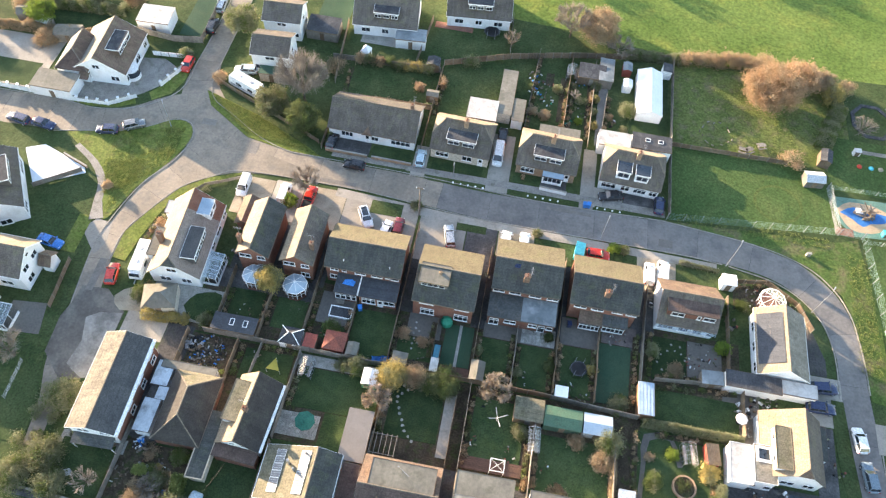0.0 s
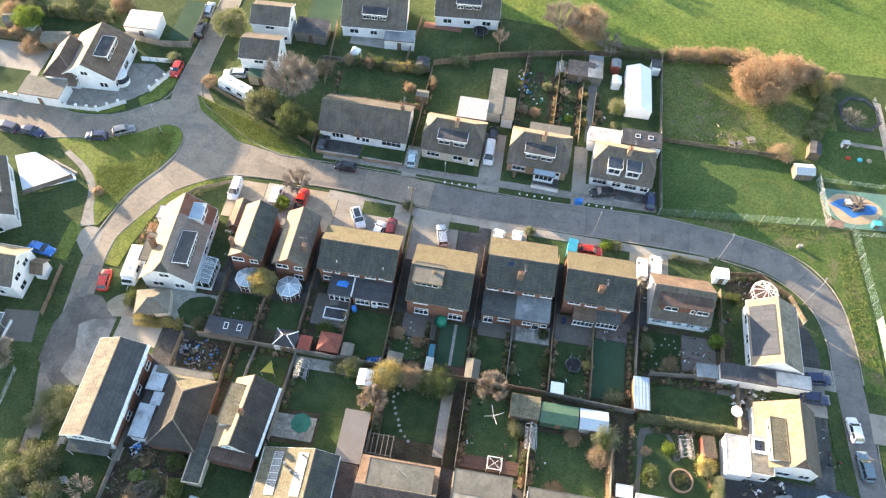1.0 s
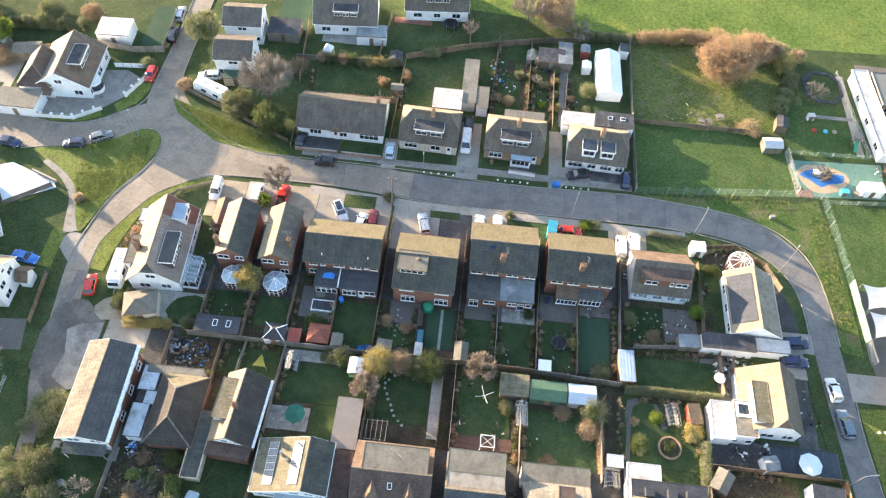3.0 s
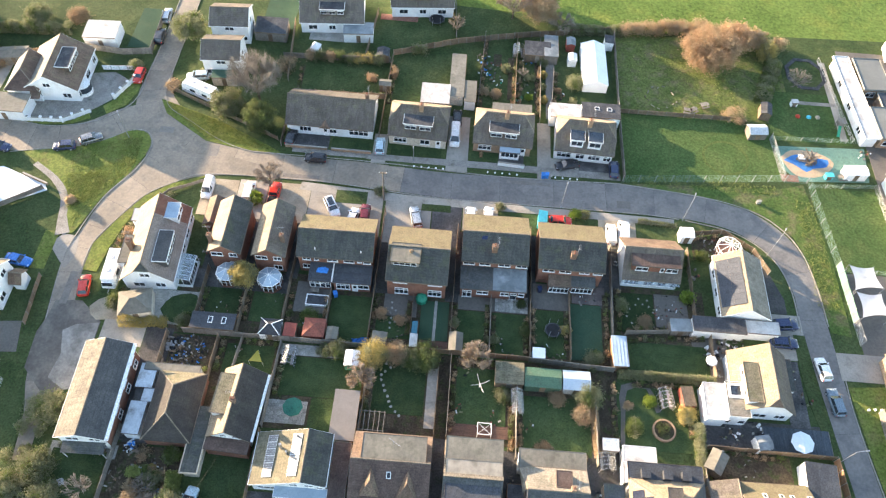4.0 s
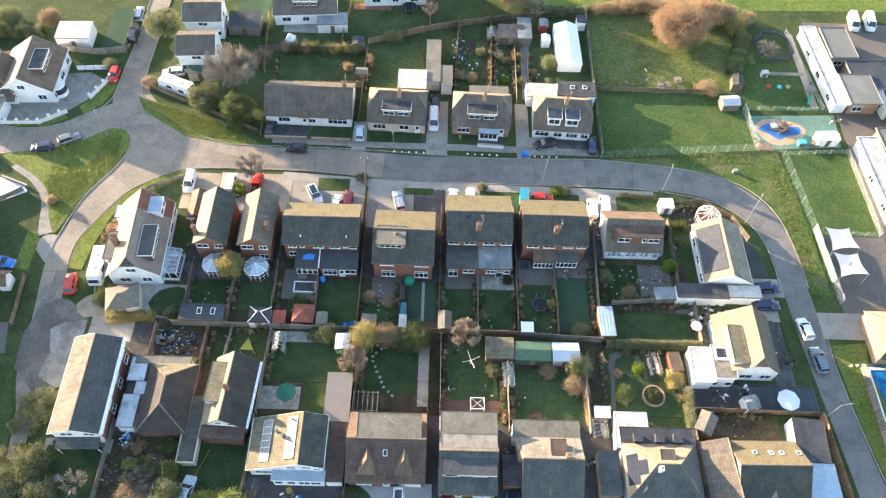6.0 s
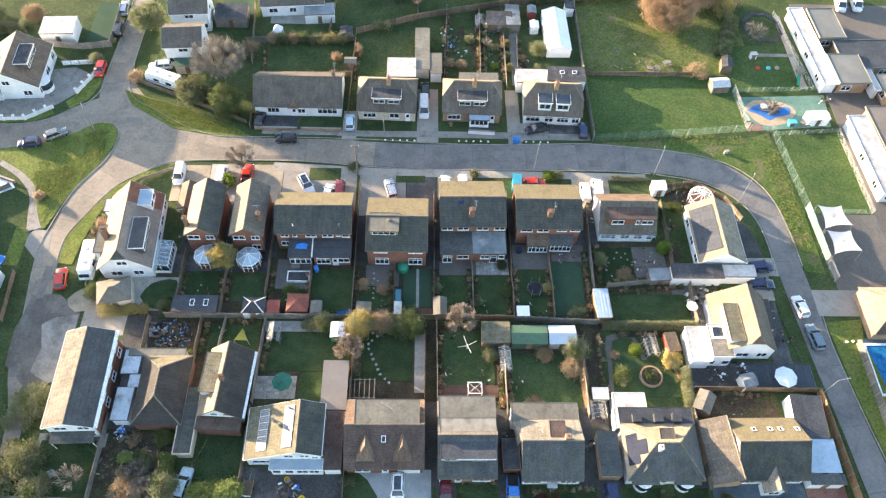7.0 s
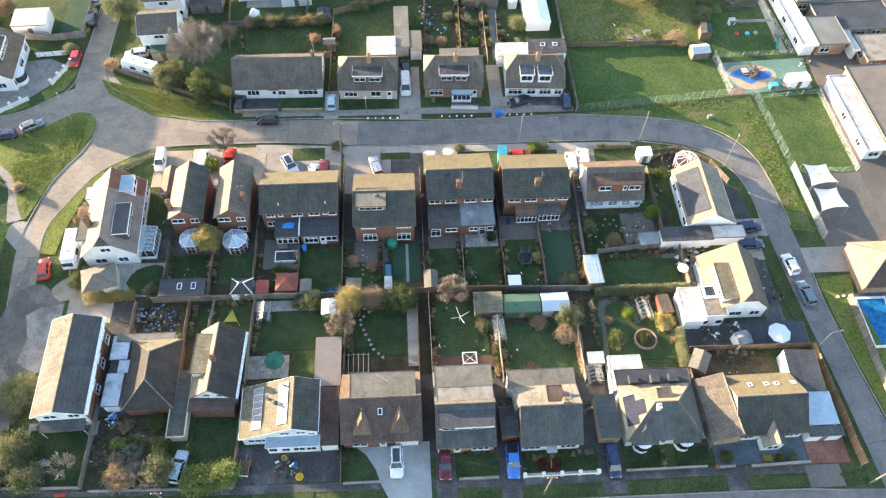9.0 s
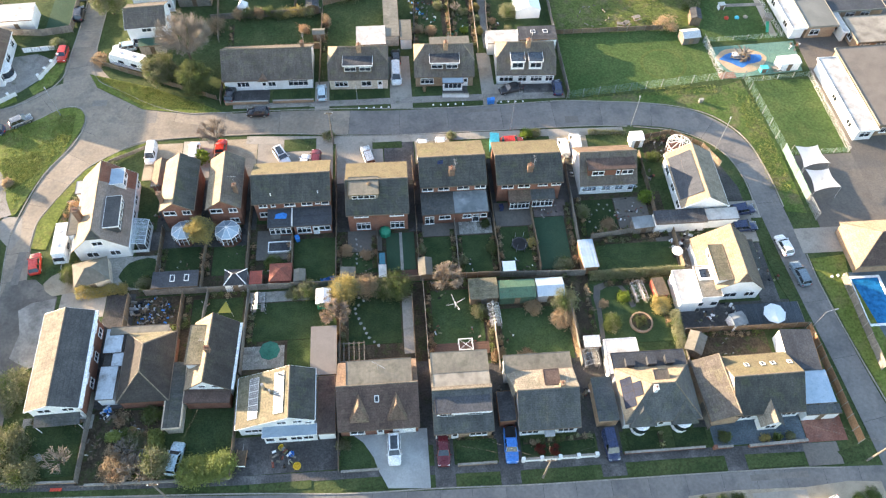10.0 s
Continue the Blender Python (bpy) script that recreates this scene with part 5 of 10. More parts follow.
door(e2, 3.5, -7.08, 0.05)
part("party_flashing", boxes((-0.24, -0.06, -7.2, -3.9, 2.62, 3.16)), "upvc", semi_a, "white flashing between the two extensions")
part("tarpaulin", plate(bmesh.new(), [(-2.9, -5.7, 2.93), (-1.1, -5.8, 2.92), (-0.9, -5.0, 3.04), (-1.5, -4.7, 3.08), (-2.7, -4.9, 3.06)], 0.03), "plastic_blue", semi_a, "crumpled blue tarpaulin")
for x in (-3.2, 4.2):
    part("vent_pipe", rod(bmesh.new(), (x, -3.0, 5.2), (x, -3.0, 6.0), 0.08), "upvc", semi_a)

semi_b = house(-4.3, 58.5, -0.6, 9.9, 10.5, 4.9, 7.2, "brick", "roof_grey", "two-storey red brick house with mossy grey roof and rear dormer", slopes=["roof_umber", "roof_ochre_sunlit"])
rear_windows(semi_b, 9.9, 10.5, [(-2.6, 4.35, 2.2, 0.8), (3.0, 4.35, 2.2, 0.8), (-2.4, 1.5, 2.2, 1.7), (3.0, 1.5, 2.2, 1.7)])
d = dormer(semi_b, -4.4, 0.3, -3.0, 0.6, 5.6, 7.1, "upvc", "felt", "timber_grey", 1, 0.8, lip="roof_ochre_sunlit")
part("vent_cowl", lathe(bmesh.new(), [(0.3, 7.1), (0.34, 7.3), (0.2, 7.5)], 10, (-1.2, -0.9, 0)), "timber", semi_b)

semi_c = house(8.0, 62.8, 0.6, 10.9, 9.4, 4.9, 6.8, "brick", "roof_umber", "pair of two-storey red brick houses with a dark slate roof", slopes=["roof_umber", "roof_ochre_sunlit"])
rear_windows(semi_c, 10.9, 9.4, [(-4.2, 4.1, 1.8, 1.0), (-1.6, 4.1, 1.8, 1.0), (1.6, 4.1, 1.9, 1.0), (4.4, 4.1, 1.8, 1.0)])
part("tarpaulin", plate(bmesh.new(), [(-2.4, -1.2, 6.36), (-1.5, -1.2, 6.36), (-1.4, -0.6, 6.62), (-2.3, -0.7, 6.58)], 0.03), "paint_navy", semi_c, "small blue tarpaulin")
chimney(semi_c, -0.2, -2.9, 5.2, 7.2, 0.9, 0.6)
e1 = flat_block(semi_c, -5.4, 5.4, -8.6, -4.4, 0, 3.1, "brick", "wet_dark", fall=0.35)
# Added pale plate: the glare of the wet half is its colour.
part("wet_sheet", plate(bmesh.new(), [(-0.1, -8.55, 2.77), (5.35, -8.55, 2.77), (5.35, -4.5, 3.11), (-0.1, -4.5, 3.11)], 0.02), "wet_felt", e1, "wet half of the flat roof, its glare painted pale")
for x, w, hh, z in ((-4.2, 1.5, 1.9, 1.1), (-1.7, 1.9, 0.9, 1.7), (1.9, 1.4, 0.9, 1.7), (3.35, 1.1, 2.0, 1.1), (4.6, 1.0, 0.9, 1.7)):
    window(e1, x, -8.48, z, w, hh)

semi_d = house(20.5, 62.4, 0.0, 10.9, 9.1, 4.9, 6.9, "brick", "roof_umber", "pair of two-storey red brick houses with a dark mossy roof", slopes=["roof_umber", "roof_ochre_sunlit"])
rear_windows(semi_d, 10.9, 9.1, [(-3.6, 4.1, 1.9, 1.0), (-0.9, 4.1, 1.9, 1.0), (2.2, 4.2, 1.6, 0.8), (4.4, 4.2, 1.6, 0.8)])
chimney(semi_d, 0.1, -2.6, 5.3, 7.1, 0.9, 0.6)
b1 = flat_block(semi_d, -3.4, 0.2, -6.3, -4.2, 0, 2.9, "brick", "roof_brown", fall=0.5, name="bay")
window(b1, -1.6, -6.18, 1.35, 3.2, 1.7, 0, 5)
b2 = flat_block(semi_d, 0.3, 4.2, -6.1, -4.2, 0, 2.9, "brick", "roof_slate", fall=0.4, name="bay")
window(b2, 2.2, -5.98, 1.4, 3.4, 1.7, 0, 5)

chalet = house(34.0, 62.6, 0.0, 9.6, 8.3, 2.8, 6.3, "render", "roof_grey", "white rendered chalet bungalow with a wide tiled rear dormer", slopes=["roof_grey", "roof_brown"])
dm = flat_block(chalet, -3.7, 4.2, -3.1, 0.0, 3.2, 5.7, "roof_red", "roof_plum", "dormer", fall=0.25)
for x, w in ((-1.9, 2.0), (1.4, 0.6), (3.0, 1.9)):
    window(dm, x, -2.98, 4.45, w, 1.0)
rear_windows(chalet, 9.6, 8.3, [(-3.0, 1.5, 2.4, 1.2), (-0.2, 1.5, 1.6, 1.2), (2.0, 1.5, 1.4, 1.2), (4.0, 1.4, 1.0, 1.3)])
part("lean_to", plate(bmesh.new(), [(-4.8, -4.6, 2.2), (4.8, -4.6, 2.2), (4.8, -3.8, 2.6), (-4.8, -3.8, 2.6)], 0.06), "poly_roof", chalet, "clear rear canopy")

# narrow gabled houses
# West slopes get a sunlit colour, east slopes a shaded one.
for cx, lab in ((-35.7, "narrow two-storey red brick house, roof tan on the sunlit slope"), (-28.5, "narrow two-storey brick house with a brown tiled roof")):
    nh = house(cx, 61.0, 90, 10.2, 5.4, 4.9, 6.9, "brick", "roof_brown", lab, slopes=["roof_umber" if cx < -30 else "roof_grey", "roof_tan_sunlit"])
    gable_windows(nh, 10.2, [(-1.4, 4.1, 1.3, 0.95), (1.2, 4.1, 1.9, 0.95), (-1.2, 1.4, 1.4, 1.2)])
    if cx < -30:
        chimney(nh, -3.4, 2.2, 5.0, 7.4, 0.6, 0.6, pots=1)
        conservatory(-35.1, 54.0, 0, 3.7, 3.6, 2.3, "white many-sided conservatory with a pale pointed roof", sides=8, cover="milky_roof")
    else:
        chimney(nh, -2.3, -2.0, 5.2, 7.2, 0.6, 0.6, pots=1)
        conservatory(-28.2, 53.6, 0, 3.9, 3.8, 2.3, "white eight-sided conservatory with a pale pointed roof", sides=8, cover="milky_roof")
gar = house(-39.9, 65.6, 90, 5.6, 2.9, 2.4, 3.3, "brick", "roof_brown", "small brick garage with a brown tiled roof", category="garage")

# white chalet on the corner
# The east slope's colour takes in haze, the west slope's the sun.
corner = house(-47.45, 58.0, 93, 14.6, 8.5, 3.0, 6.9, "render", "roof_light", "white rendered corner house with a pale brown roof and dark dormer", fa=0.72, ry=0.1, slopes=["roof_rose_hazy", "roof_tan_sunlit", "roof_umber"], verge_trim="render")
gable_windows(corner, 14.6, [(-1.8, 1.5, 1.6, 1.2), (1.6, 1.5, 1.8, 1.2), (0, 4.3, 1.6, 1.0)])
dormer(corner, -5.5, 0.4, -3.5, -1.2, 4.3, 6.1, "upvc", "roof_dark", "roof_dark", 3, 0.9)
d = dormer(corner, 3.1, 6.2, -3.3, -1.0, 4.0, 5.8, "upvc", "milky_roof", "upvc", 2, 0.9)
part("roof_patch", plate(bmesh.new(), [(3.9, -4.24, 3.04), (7.28, -4.24, 3.04), (7.28, 0.05, 6.89), (3.2, 0.05, 6.89)], 0.03), "roof_red", corner, "red-brown tiled end of the roof")
chimney(corner, -1.9, 3.2, 3.0, 6.4, 0.8, 0.8)
flat_block(corner, -4.4, 0.9, 3.0, 5.2, 0, 3.6, "render", "felt", name="porch")
flat_block(corner, 4.6, 7.2, 3.6, 5.6, 0, 2.4, "upvc", "felt_white", name="porch")
rear_windows(corner, 14.6, 8.5, [(6.2, 1.6, 1.6, 1.3), (3.0, 1.6, 2.0, 1.3), (0.0, 1.6, 1.6, 1.3)])
conservatory(-42.0, 54.2, 90, 4.8, 2.6, 2.2, "white lean-to conservatory with a ribbed pale roof")

# east corner houses
sol = house(48.8, 58.6, 90, 11.6, 8.0, 2.8, 5.4, "render", "roof_brown", "white bungalow whose tan roof carries a large solar array", slopes=["roof_light", "roof_tan_sunlit"], verge_trim="upvc")
th = math.atan2(2.6, 4.0)
solar_array(sol, (4.5, 3.75, 2.96), (-1, 0, 0), (0, -math.cos(th), math.sin(th)), 9, 2, 0.96, 1.95, "solar", 0.015, "solar")
gable_windows(sol, 11.6, [(-1.6, 1.5, 1.6, 1.1), (1.8, 1.5, 1.4, 1.1)])
flat_block(sol, -8.2, -5.9, -5.2, 0.2, 0, 2.5, "render", "felt_white", name="porch")
flat_block(sol, -8.6, -5.95, 0.3, 8.7, 0, 2.7, "render", "felt_dark", name="garage")
for x in (-4.0, -0.5, 3.0):
    window(sol, x, 4.0 - 0.3, 1.5, 1.6, 1.1, 180)
conservatory(48.3, 66.8, 10, 4.2, 4.4, 2.3, "white ribbed octagonal summer room beside the gable", sides=10, cover="glass")

# The west slope is tan for the sun on it, the east grey.
ten = house(49.1, 41.85, 90, 9.9, 8.9, 2.9, 6.5, "render", "roof_brown", "white bungalow, roof tan on its sunlit slope, and white flat extension", ry=-0.75, fa=0.75, slopes=["roof_grey", "roof_tan_sunlit", "roof_brown"])
dm = flat_block(ten, -4.2, 2.0, 1.1, 3.3, 3.6, 5.4, "render", "roof_moss_lit", "dormer", "roof_tan_sunlit")
for x in (-2.6, 0.6):
    window(dm, x, 3.18, 4.5, 0.9, 0.8, 180, sill=False)
flat_block(ten, -6.5, -0.75, 5.8, 8.9, 0, 3.0, "render", "felt_white", lip="upvc")
fb = flat_block(ten, -6.1, -0.65, 2.6, 5.76, 0, 3.7, "render", "roof_light", lip="upvc")
part("kerb_frame", boxes((-3.2, -0.9, 3.3, 5.5, 3.68, 3.82)), "upvc", fb)
skylight(fb, -2.05, 4.4, 3.82, 1.7, 1.7, 0)
flat_block(ten, -0.85, 4.4, -5.5, -4.1, 0, 2.5, "render", "roof_umber", name="porch")
gable_windows(ten, 9.9, [(-2.6, 1.5, 1.6, 1.2), (0.4, 1.5, 2.0, 1.2), (2.8, 1.5, 1.0, 1.2)])
for x, w in ((-5.0, 1.6), (-3.2, 1.0)):
    window(fb, -6.0, 4.4 + (x + 4.1) * 1.2, 1.5, 1.1, 1.2, -90)

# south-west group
# The dark and the pale slope paint shade and sun on one roof.
long = house(-48.5, 31.7, 91.4, 14.7, 7.0, 4.6, 6.1, "render", "roof_dark", "long white two-storey block, roof pale on the sunlit slope only", slopes=["roof_dark", "roof_weathered_lit"], verge_trim="upvc")
gable_windows(long, 14.7, [(-1.9, 3.9, 1.6, 1.0), (1.2, 3.9, 1.8, 1.0), (1.9, 1.5, 1.6, 1.1), (-1.9, 1.5, 1.8, 1.1)])
part("lean_to", plate(bmesh.new(), [(-8.7, -3.0, 2.3), (-7.1, -3.0, 2.7), (-7.1, 3.0, 2.7), (-8.7, 3.0, 2.3)], 0.08), "roof_slate", long)
part("lean_to_post", rod(bmesh.new(), (-8.6, 2.8, 0), (-8.6, 2.8, 2.2), 0.06), "upvc", long)
part("lean_to_post", rod(bmesh.new(), (-8.6, -2.8, 0), (-8.6, -2.8, 2.2), 0.06), "upvc", long)
part("brick_facing", boxes((-7.0, 7.0, -3.26, -3.18, 0, 4.2)), "brick", long, "red brick side wall")
part("box_gutter", boxes((-7.35, 7.35, -3.95, -3.42, 4.25, 4.56)), "upvc", long, "broad white boxed eaves")
for x in (5.4, 1.6, -2.4):
    window(long, x, -3.28, 3.4, 1.6, 1.1)
    window(long, x, -3.28, 1.3, 1.4, 1.0)
# Colour puts three slopes in shade and the north one in sun.
hipped = house(-37.3, 30.8, 90, 10.6, 7.0, 2.6, 5.5, "brick", "roof_brown", "brown hip-roofed bungalow with white side extensions", fa=0.0, fb=0.0, slopes=["roof_shaded", "roof_shaded", "roof_shaded", "roof_moss_lit"])
flat_block(hipped, -4.5, 0.4, 4.1, 6.5, 0, 2.4, "render", "stained_roof")
flat_block(hipped, 2.5, 6.3, 4.1, 6.6, 0, 2.4, "render", "stained_roof")
flat_block(hipped, 0.45, 2.45, 3.6, 5.2, 0, 2.3, "render", "stained_roof")
flat_block(hipped, 0.45, 2.45, 5.25, 6.4, 0, 2.0, "render", "tarmac_old")
flat_block(hipped, 5.3, 6.5, -2.2, 6.0, 0, 2.5, "render", "felt")
# East slope coloured as in shade, west slope as in sun.
gabled = house(-28.3, 31.7, 87, 10.4, 6.4, 2.9, 5.9, "render", "roof_brown", "white bungalow, roof tan on its sunlit slope, felted dormer and tiled lean-to", slopes=["roof_shaded", "roof_tan_sunlit"])
lt = flat_block(gabled, -6.9, -5.0, -3.1, 3.1, 0, 2.6, "brick", "roof_plum", "lean_to", "roof_plum")
part("box_gutter", boxes((-5.1, 5.1, -3.55, -3.22, 2.62, 2.9)), "upvc", gabled, "broad white boxed eaves")
dormer(gabled, -2.4, 3.6, 0.6, 3.0, 3.6, 5.2, "render", "roof_moss_lit", "render", 0)
chimney(gabled, -0.6, -0.1, 5.4, 6.6, 0.6, 0.6)
gable_windows(gabled, 10.4, [(-1.2, 3.6, 1.1, 0.7), (0.6, 3.6, 1.1, 0.7)])
psg = shed(-33.05, 26.4, 90, 9.6, 2.2, 2.3, "cream", "roof_umber", "long narrow covered side passage with cream rims", kind="flat", name="side_passage", category="passage")
for x0, x1, y0, y1 in ((-4.85, 4.8, 1.1, 1.28), (-4.85, 4.8, -1.32, -1.14), (-4.95, -4.8, -1.32, 1.28)):
    part("rim", boxes((x0, x1, y0, y1, 2.1, 2.5)), "fascia_cream", psg, "cream edge board")

# south row, fronts to the camera; sun-facing slopes have sunlight in their colour
sr1 = house(-19.0, 24.2, 90, 7.4, 10.8, 2.9, 6.2, "render", "roof_grey", "white chalet with solar panels on a mossy grey roof", ea=4.7, eb=2.9, ry=-2.1, slopes=["roof_umber", "roof_moss_lit"], verge_trim="upvc")
th = math.atan2(3.3, 7.5)
up = (0, -math.cos(th), math.sin(th))
for yy in (3.6, -0.05):
    z0 = 2.9 + (5.4 - yy) * math.tan(th)
    solar_array(sr1, (3.05, yy, z0), (-1, 0, 0), up, 6, 1, 0.95, 1.5, "solar_glare", rim_mat="upvc")
for x, y, r in ((1.2, 1.5, 0.2), (0.3, 0.5, 0.14), (2.7, -0.6, 0.12)):
    part("vent_pipe", rod(bmesh.new(), (x, y, 4.3), (x, y, 6.2), r, n=8), "metal_grey", sr1)
gable_windows(sr1, 7.4, [(3.0, 1.6, 2.8, 1.0), (-0.9, 3.9, 1.3, 0.8), (-3.0, 4.0, 1.3, 0.8), (-4.4, 3.4, 0.9, 0.7)])
front = flat_block(sr1, -4.95, -3.45, -5.4, 1.8, 0, 2.7, "render", "milky_roof", name="porch", lip="upvc", fall=0.0)
for y, w in ((0.9, 1.2), (-0.8, 1.2), (-2.6, 1.6), (-4.2, 1.4)):
    window(front, -4.83, y, 1.5, w, 1.2, -90)
flat_block(sr1, -4.9, 3.3, -7.85, -5.45, 0, 2.6, "render", "roof_plum", name="side_extension", lip="fascia_brown")
shed(-12.8, 31.6, 90, 7.6, 3.7, 2.6, "cream", "fibreglass", "long flat garden room with a grey roof", kind="flat", pitch=0.06, name="garden_room", category="garden room")
sr2 = house(-5.25, 24.25, 0, 10.95, 9.9, 2.9, 5.9, "brick", "roof_brown", "brown tiled chalet with twin gabled dormers and a flat rear roof", ry=0.2, slopes=["roof_plum", "roof_brown"])
flat_block(sr2, -4.1, 4.75, 0.35, 3.85, 2.6, 5.8, "cream", "felt", "dormer", "roof_brown")
part("aerial", rod(rod(bmesh.new(), (0.2, 2.4, 5.7), (0.2, 2.4, 7.4), 0.03), (-0.5, 2.9, 7.3), (1.2, 1.8, 7.3), 0.03), "metal_grey", sr2)
skylight(sr2, -0.1, -1.5, 5.0, 0.6, 0.9, 30.5)
door(sr2, 0.1, -4.65, 0.0)
window(sr2, -3.0, -4.65, 1.4, 2.0, 1.2)
part("garage_door", boxes((1.8, 4.9, -4.71, -4.65, 0.05, 2.2)), "upvc", sr2, "white garage door")
for gx in (-2.55, 2.5):
    g = part("hipped_dormer", boxes((gx - 1.12, gx + 1.12, -3.95, -2.6, 3.0, 3.74)), "roof_brown", sr2)
    for sx in (-1, 1):
        part("roof_slope", plate(bmesh.new(), [(gx + sx * 1.3, -4.15, 3.72), (gx, -2.5, 5.35), (gx, -0.75, 5.38), (gx + sx * 1.3, -3.4, 3.72)], 0.1), "roof_brown", g)
    part("roof_slope", plate(bmesh.new(), [(gx - 1.3, -4.15, 3.72), (gx + 1.3, -4.15, 3.72), (gx, -2.5, 5.35)], 0.1), "roof_brown", g)
    window(g, gx, -3.95, 3.4, 1.5, 0.55, sill=False)
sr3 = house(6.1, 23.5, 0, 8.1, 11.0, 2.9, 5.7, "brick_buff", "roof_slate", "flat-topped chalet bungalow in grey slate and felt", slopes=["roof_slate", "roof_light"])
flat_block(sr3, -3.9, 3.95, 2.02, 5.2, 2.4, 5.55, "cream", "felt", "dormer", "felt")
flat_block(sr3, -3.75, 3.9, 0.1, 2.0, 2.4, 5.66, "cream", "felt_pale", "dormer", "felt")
# Tan strip paints the sun that catches the ridge.
part("ridge_coping", boxes((-4.05, 4.1, -0.42, 0.08, 5.3, 5.78)), "roof_tan_sunlit", sr3, "sunlit tiled ridge strip")
fd = flat_block(sr3, -3.7, 3.8, -3.5, -1.0, 3.3, 5.1, "upvc", "slate_blue", "dormer", "fascia_dark")
for x in (-2.2, 1.6):
    window(fd, x, -3.38, 4.3, 2.0, 0.8, sill=False)
part("white_fascia", boxes((-1.6, 3.8, -3.62, -3.56, 4.85, 5.1)), "upvc", fd, "white front fascia")
door(sr3, -1.2, -5.2, 0)
window(sr3, -3.0, -5.2, 1.4, 1.5, 1.2)
window(sr3, 2.0, -5.2, 1.4, 2.4, 1.2)
sr4 = house(17.7, 21.75, 0, 8.4, 8.1, 2.9, 6.0, "render", "roof_slate", "white chalet with a grey slate roof, paler on the sunlit rear slope", ea=2.9, eb=4.1, ry=0.45, slopes=["roof_slate", "roof_light"])
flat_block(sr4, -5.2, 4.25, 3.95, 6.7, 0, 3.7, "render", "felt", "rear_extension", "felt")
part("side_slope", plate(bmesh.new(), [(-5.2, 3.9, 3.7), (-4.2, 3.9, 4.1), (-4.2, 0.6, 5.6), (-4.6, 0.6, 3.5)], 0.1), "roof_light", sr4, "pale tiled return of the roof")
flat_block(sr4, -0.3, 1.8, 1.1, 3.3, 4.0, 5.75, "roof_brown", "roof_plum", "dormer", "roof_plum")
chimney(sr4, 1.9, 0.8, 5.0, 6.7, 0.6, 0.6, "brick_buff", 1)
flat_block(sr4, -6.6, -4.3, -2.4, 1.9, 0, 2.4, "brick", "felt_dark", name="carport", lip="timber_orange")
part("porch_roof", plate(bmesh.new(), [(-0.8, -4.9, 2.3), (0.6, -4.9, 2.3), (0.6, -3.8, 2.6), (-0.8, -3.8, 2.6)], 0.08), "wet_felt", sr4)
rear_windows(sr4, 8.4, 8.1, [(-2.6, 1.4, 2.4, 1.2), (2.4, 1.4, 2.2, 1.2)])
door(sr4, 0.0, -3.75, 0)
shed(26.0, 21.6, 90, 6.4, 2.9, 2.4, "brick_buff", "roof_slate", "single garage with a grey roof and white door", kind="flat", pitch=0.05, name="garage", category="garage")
sr5 = house(33.3, 21.8, 0, 10.7, 8.2, 2.9, 6.3, "render", "roof_slate", "hip-roofed bungalow with bay fronts and solar panels", fa=0.0, fb=0.0, slopes=["roof_slate", "roof_tan_sunlit", "roof_tan_sunlit", "roof_slate"])
flat_block(sr5, -5.8, -1.1, 6.3, 8.6, 0, 2.7, "upvc", "felt_white", name="garden_room", lip="upvc")
flat_block(sr5, -5.95, -5.4, 3.4, 6.28, 0, 2.6, "upvc", "felt_white", name="side_lobby", lip="upvc")
rr = flat_block(sr5, -5.38, 5.2, 3.85, 6.2, 0, 3.1, "render", "slate_blue", name="rear_extension")
for x in (-3.1, 0.0, 2.6):
    bx = part("box_dormer", boxes((x - 0.55, x + 0.55, 3.9, 5.1, 2.95, 3.95)), "slate_blue", rr)
    part("flat_roof", boxes((x - 0.62, x + 0.62, 3.8, 5.2, 3.95, 4.03)), "slate_blue", bx)
th = math.atan2(3.4, 3.77)
up = (math.cos(th), 0, math.sin(th))
solar_array(sr5, (-4.95, 2.0, 3.22), (0, -1, 0), up, 4, 1, 1.05, 1.75, "solar_dark", 0.01, "black")
solar_array(sr5, (-3.65, 0.95, 4.40), (0, -1, 0), up, 2, 1, 1.0, 1.3, "solar_dark", 0.01, "black")
flat_block(sr5, -0.8, 1.2, 0.7, 2.2, 4.4, 5.7, "roof_light", "roof_grey", "dormer", "roof_grey")
chimney(sr5, -1.2, -0.7, 5.2, 6.6, 0.5, 0.6, "render", 1, aerial=False)
for xx in (-2.9, 2.9):
    bay = part("bay", lathe(bmesh.new(), [(1.15, 0), (1.15, 2.3), (1.2, 2.4)], 12, (xx, -3.9, 0)), "upvc", sr5)
    part("bay_glass", lathe(bmesh.new(), [(1.18, 0.95), (1.18, 2.1)], 12, (xx, -3.9, 0)), "pane", bay)
    part("bay_roof", plate(plate(bmesh.new(), [(xx - 1.9, -4.6, 2.5), (xx + 1.9, -4.6, 2.5), (xx, -2.9, 4.4)], 0.1), [(xx + 1.9, -4.6, 2.5), (xx + 1.9, -3.9, 2.7), (xx, -1.2, 4.9), (xx, -2.9, 4.4)], 0.1), "roof_slate", bay)
    part("bay_roof", plate(bmesh.new(), [(xx - 1.9, -3.9, 2.7), (xx - 1.9, -4.6, 2.5), (xx, -2.9, 4.4), (xx, -1.2, 4.9)], 0.1), "roof_slate", bay)
door(sr5, 0.0, -3.8, 0)
window(sr5, 0.0, -3.84, 2.3, 1.6, 0.4, sill=False)
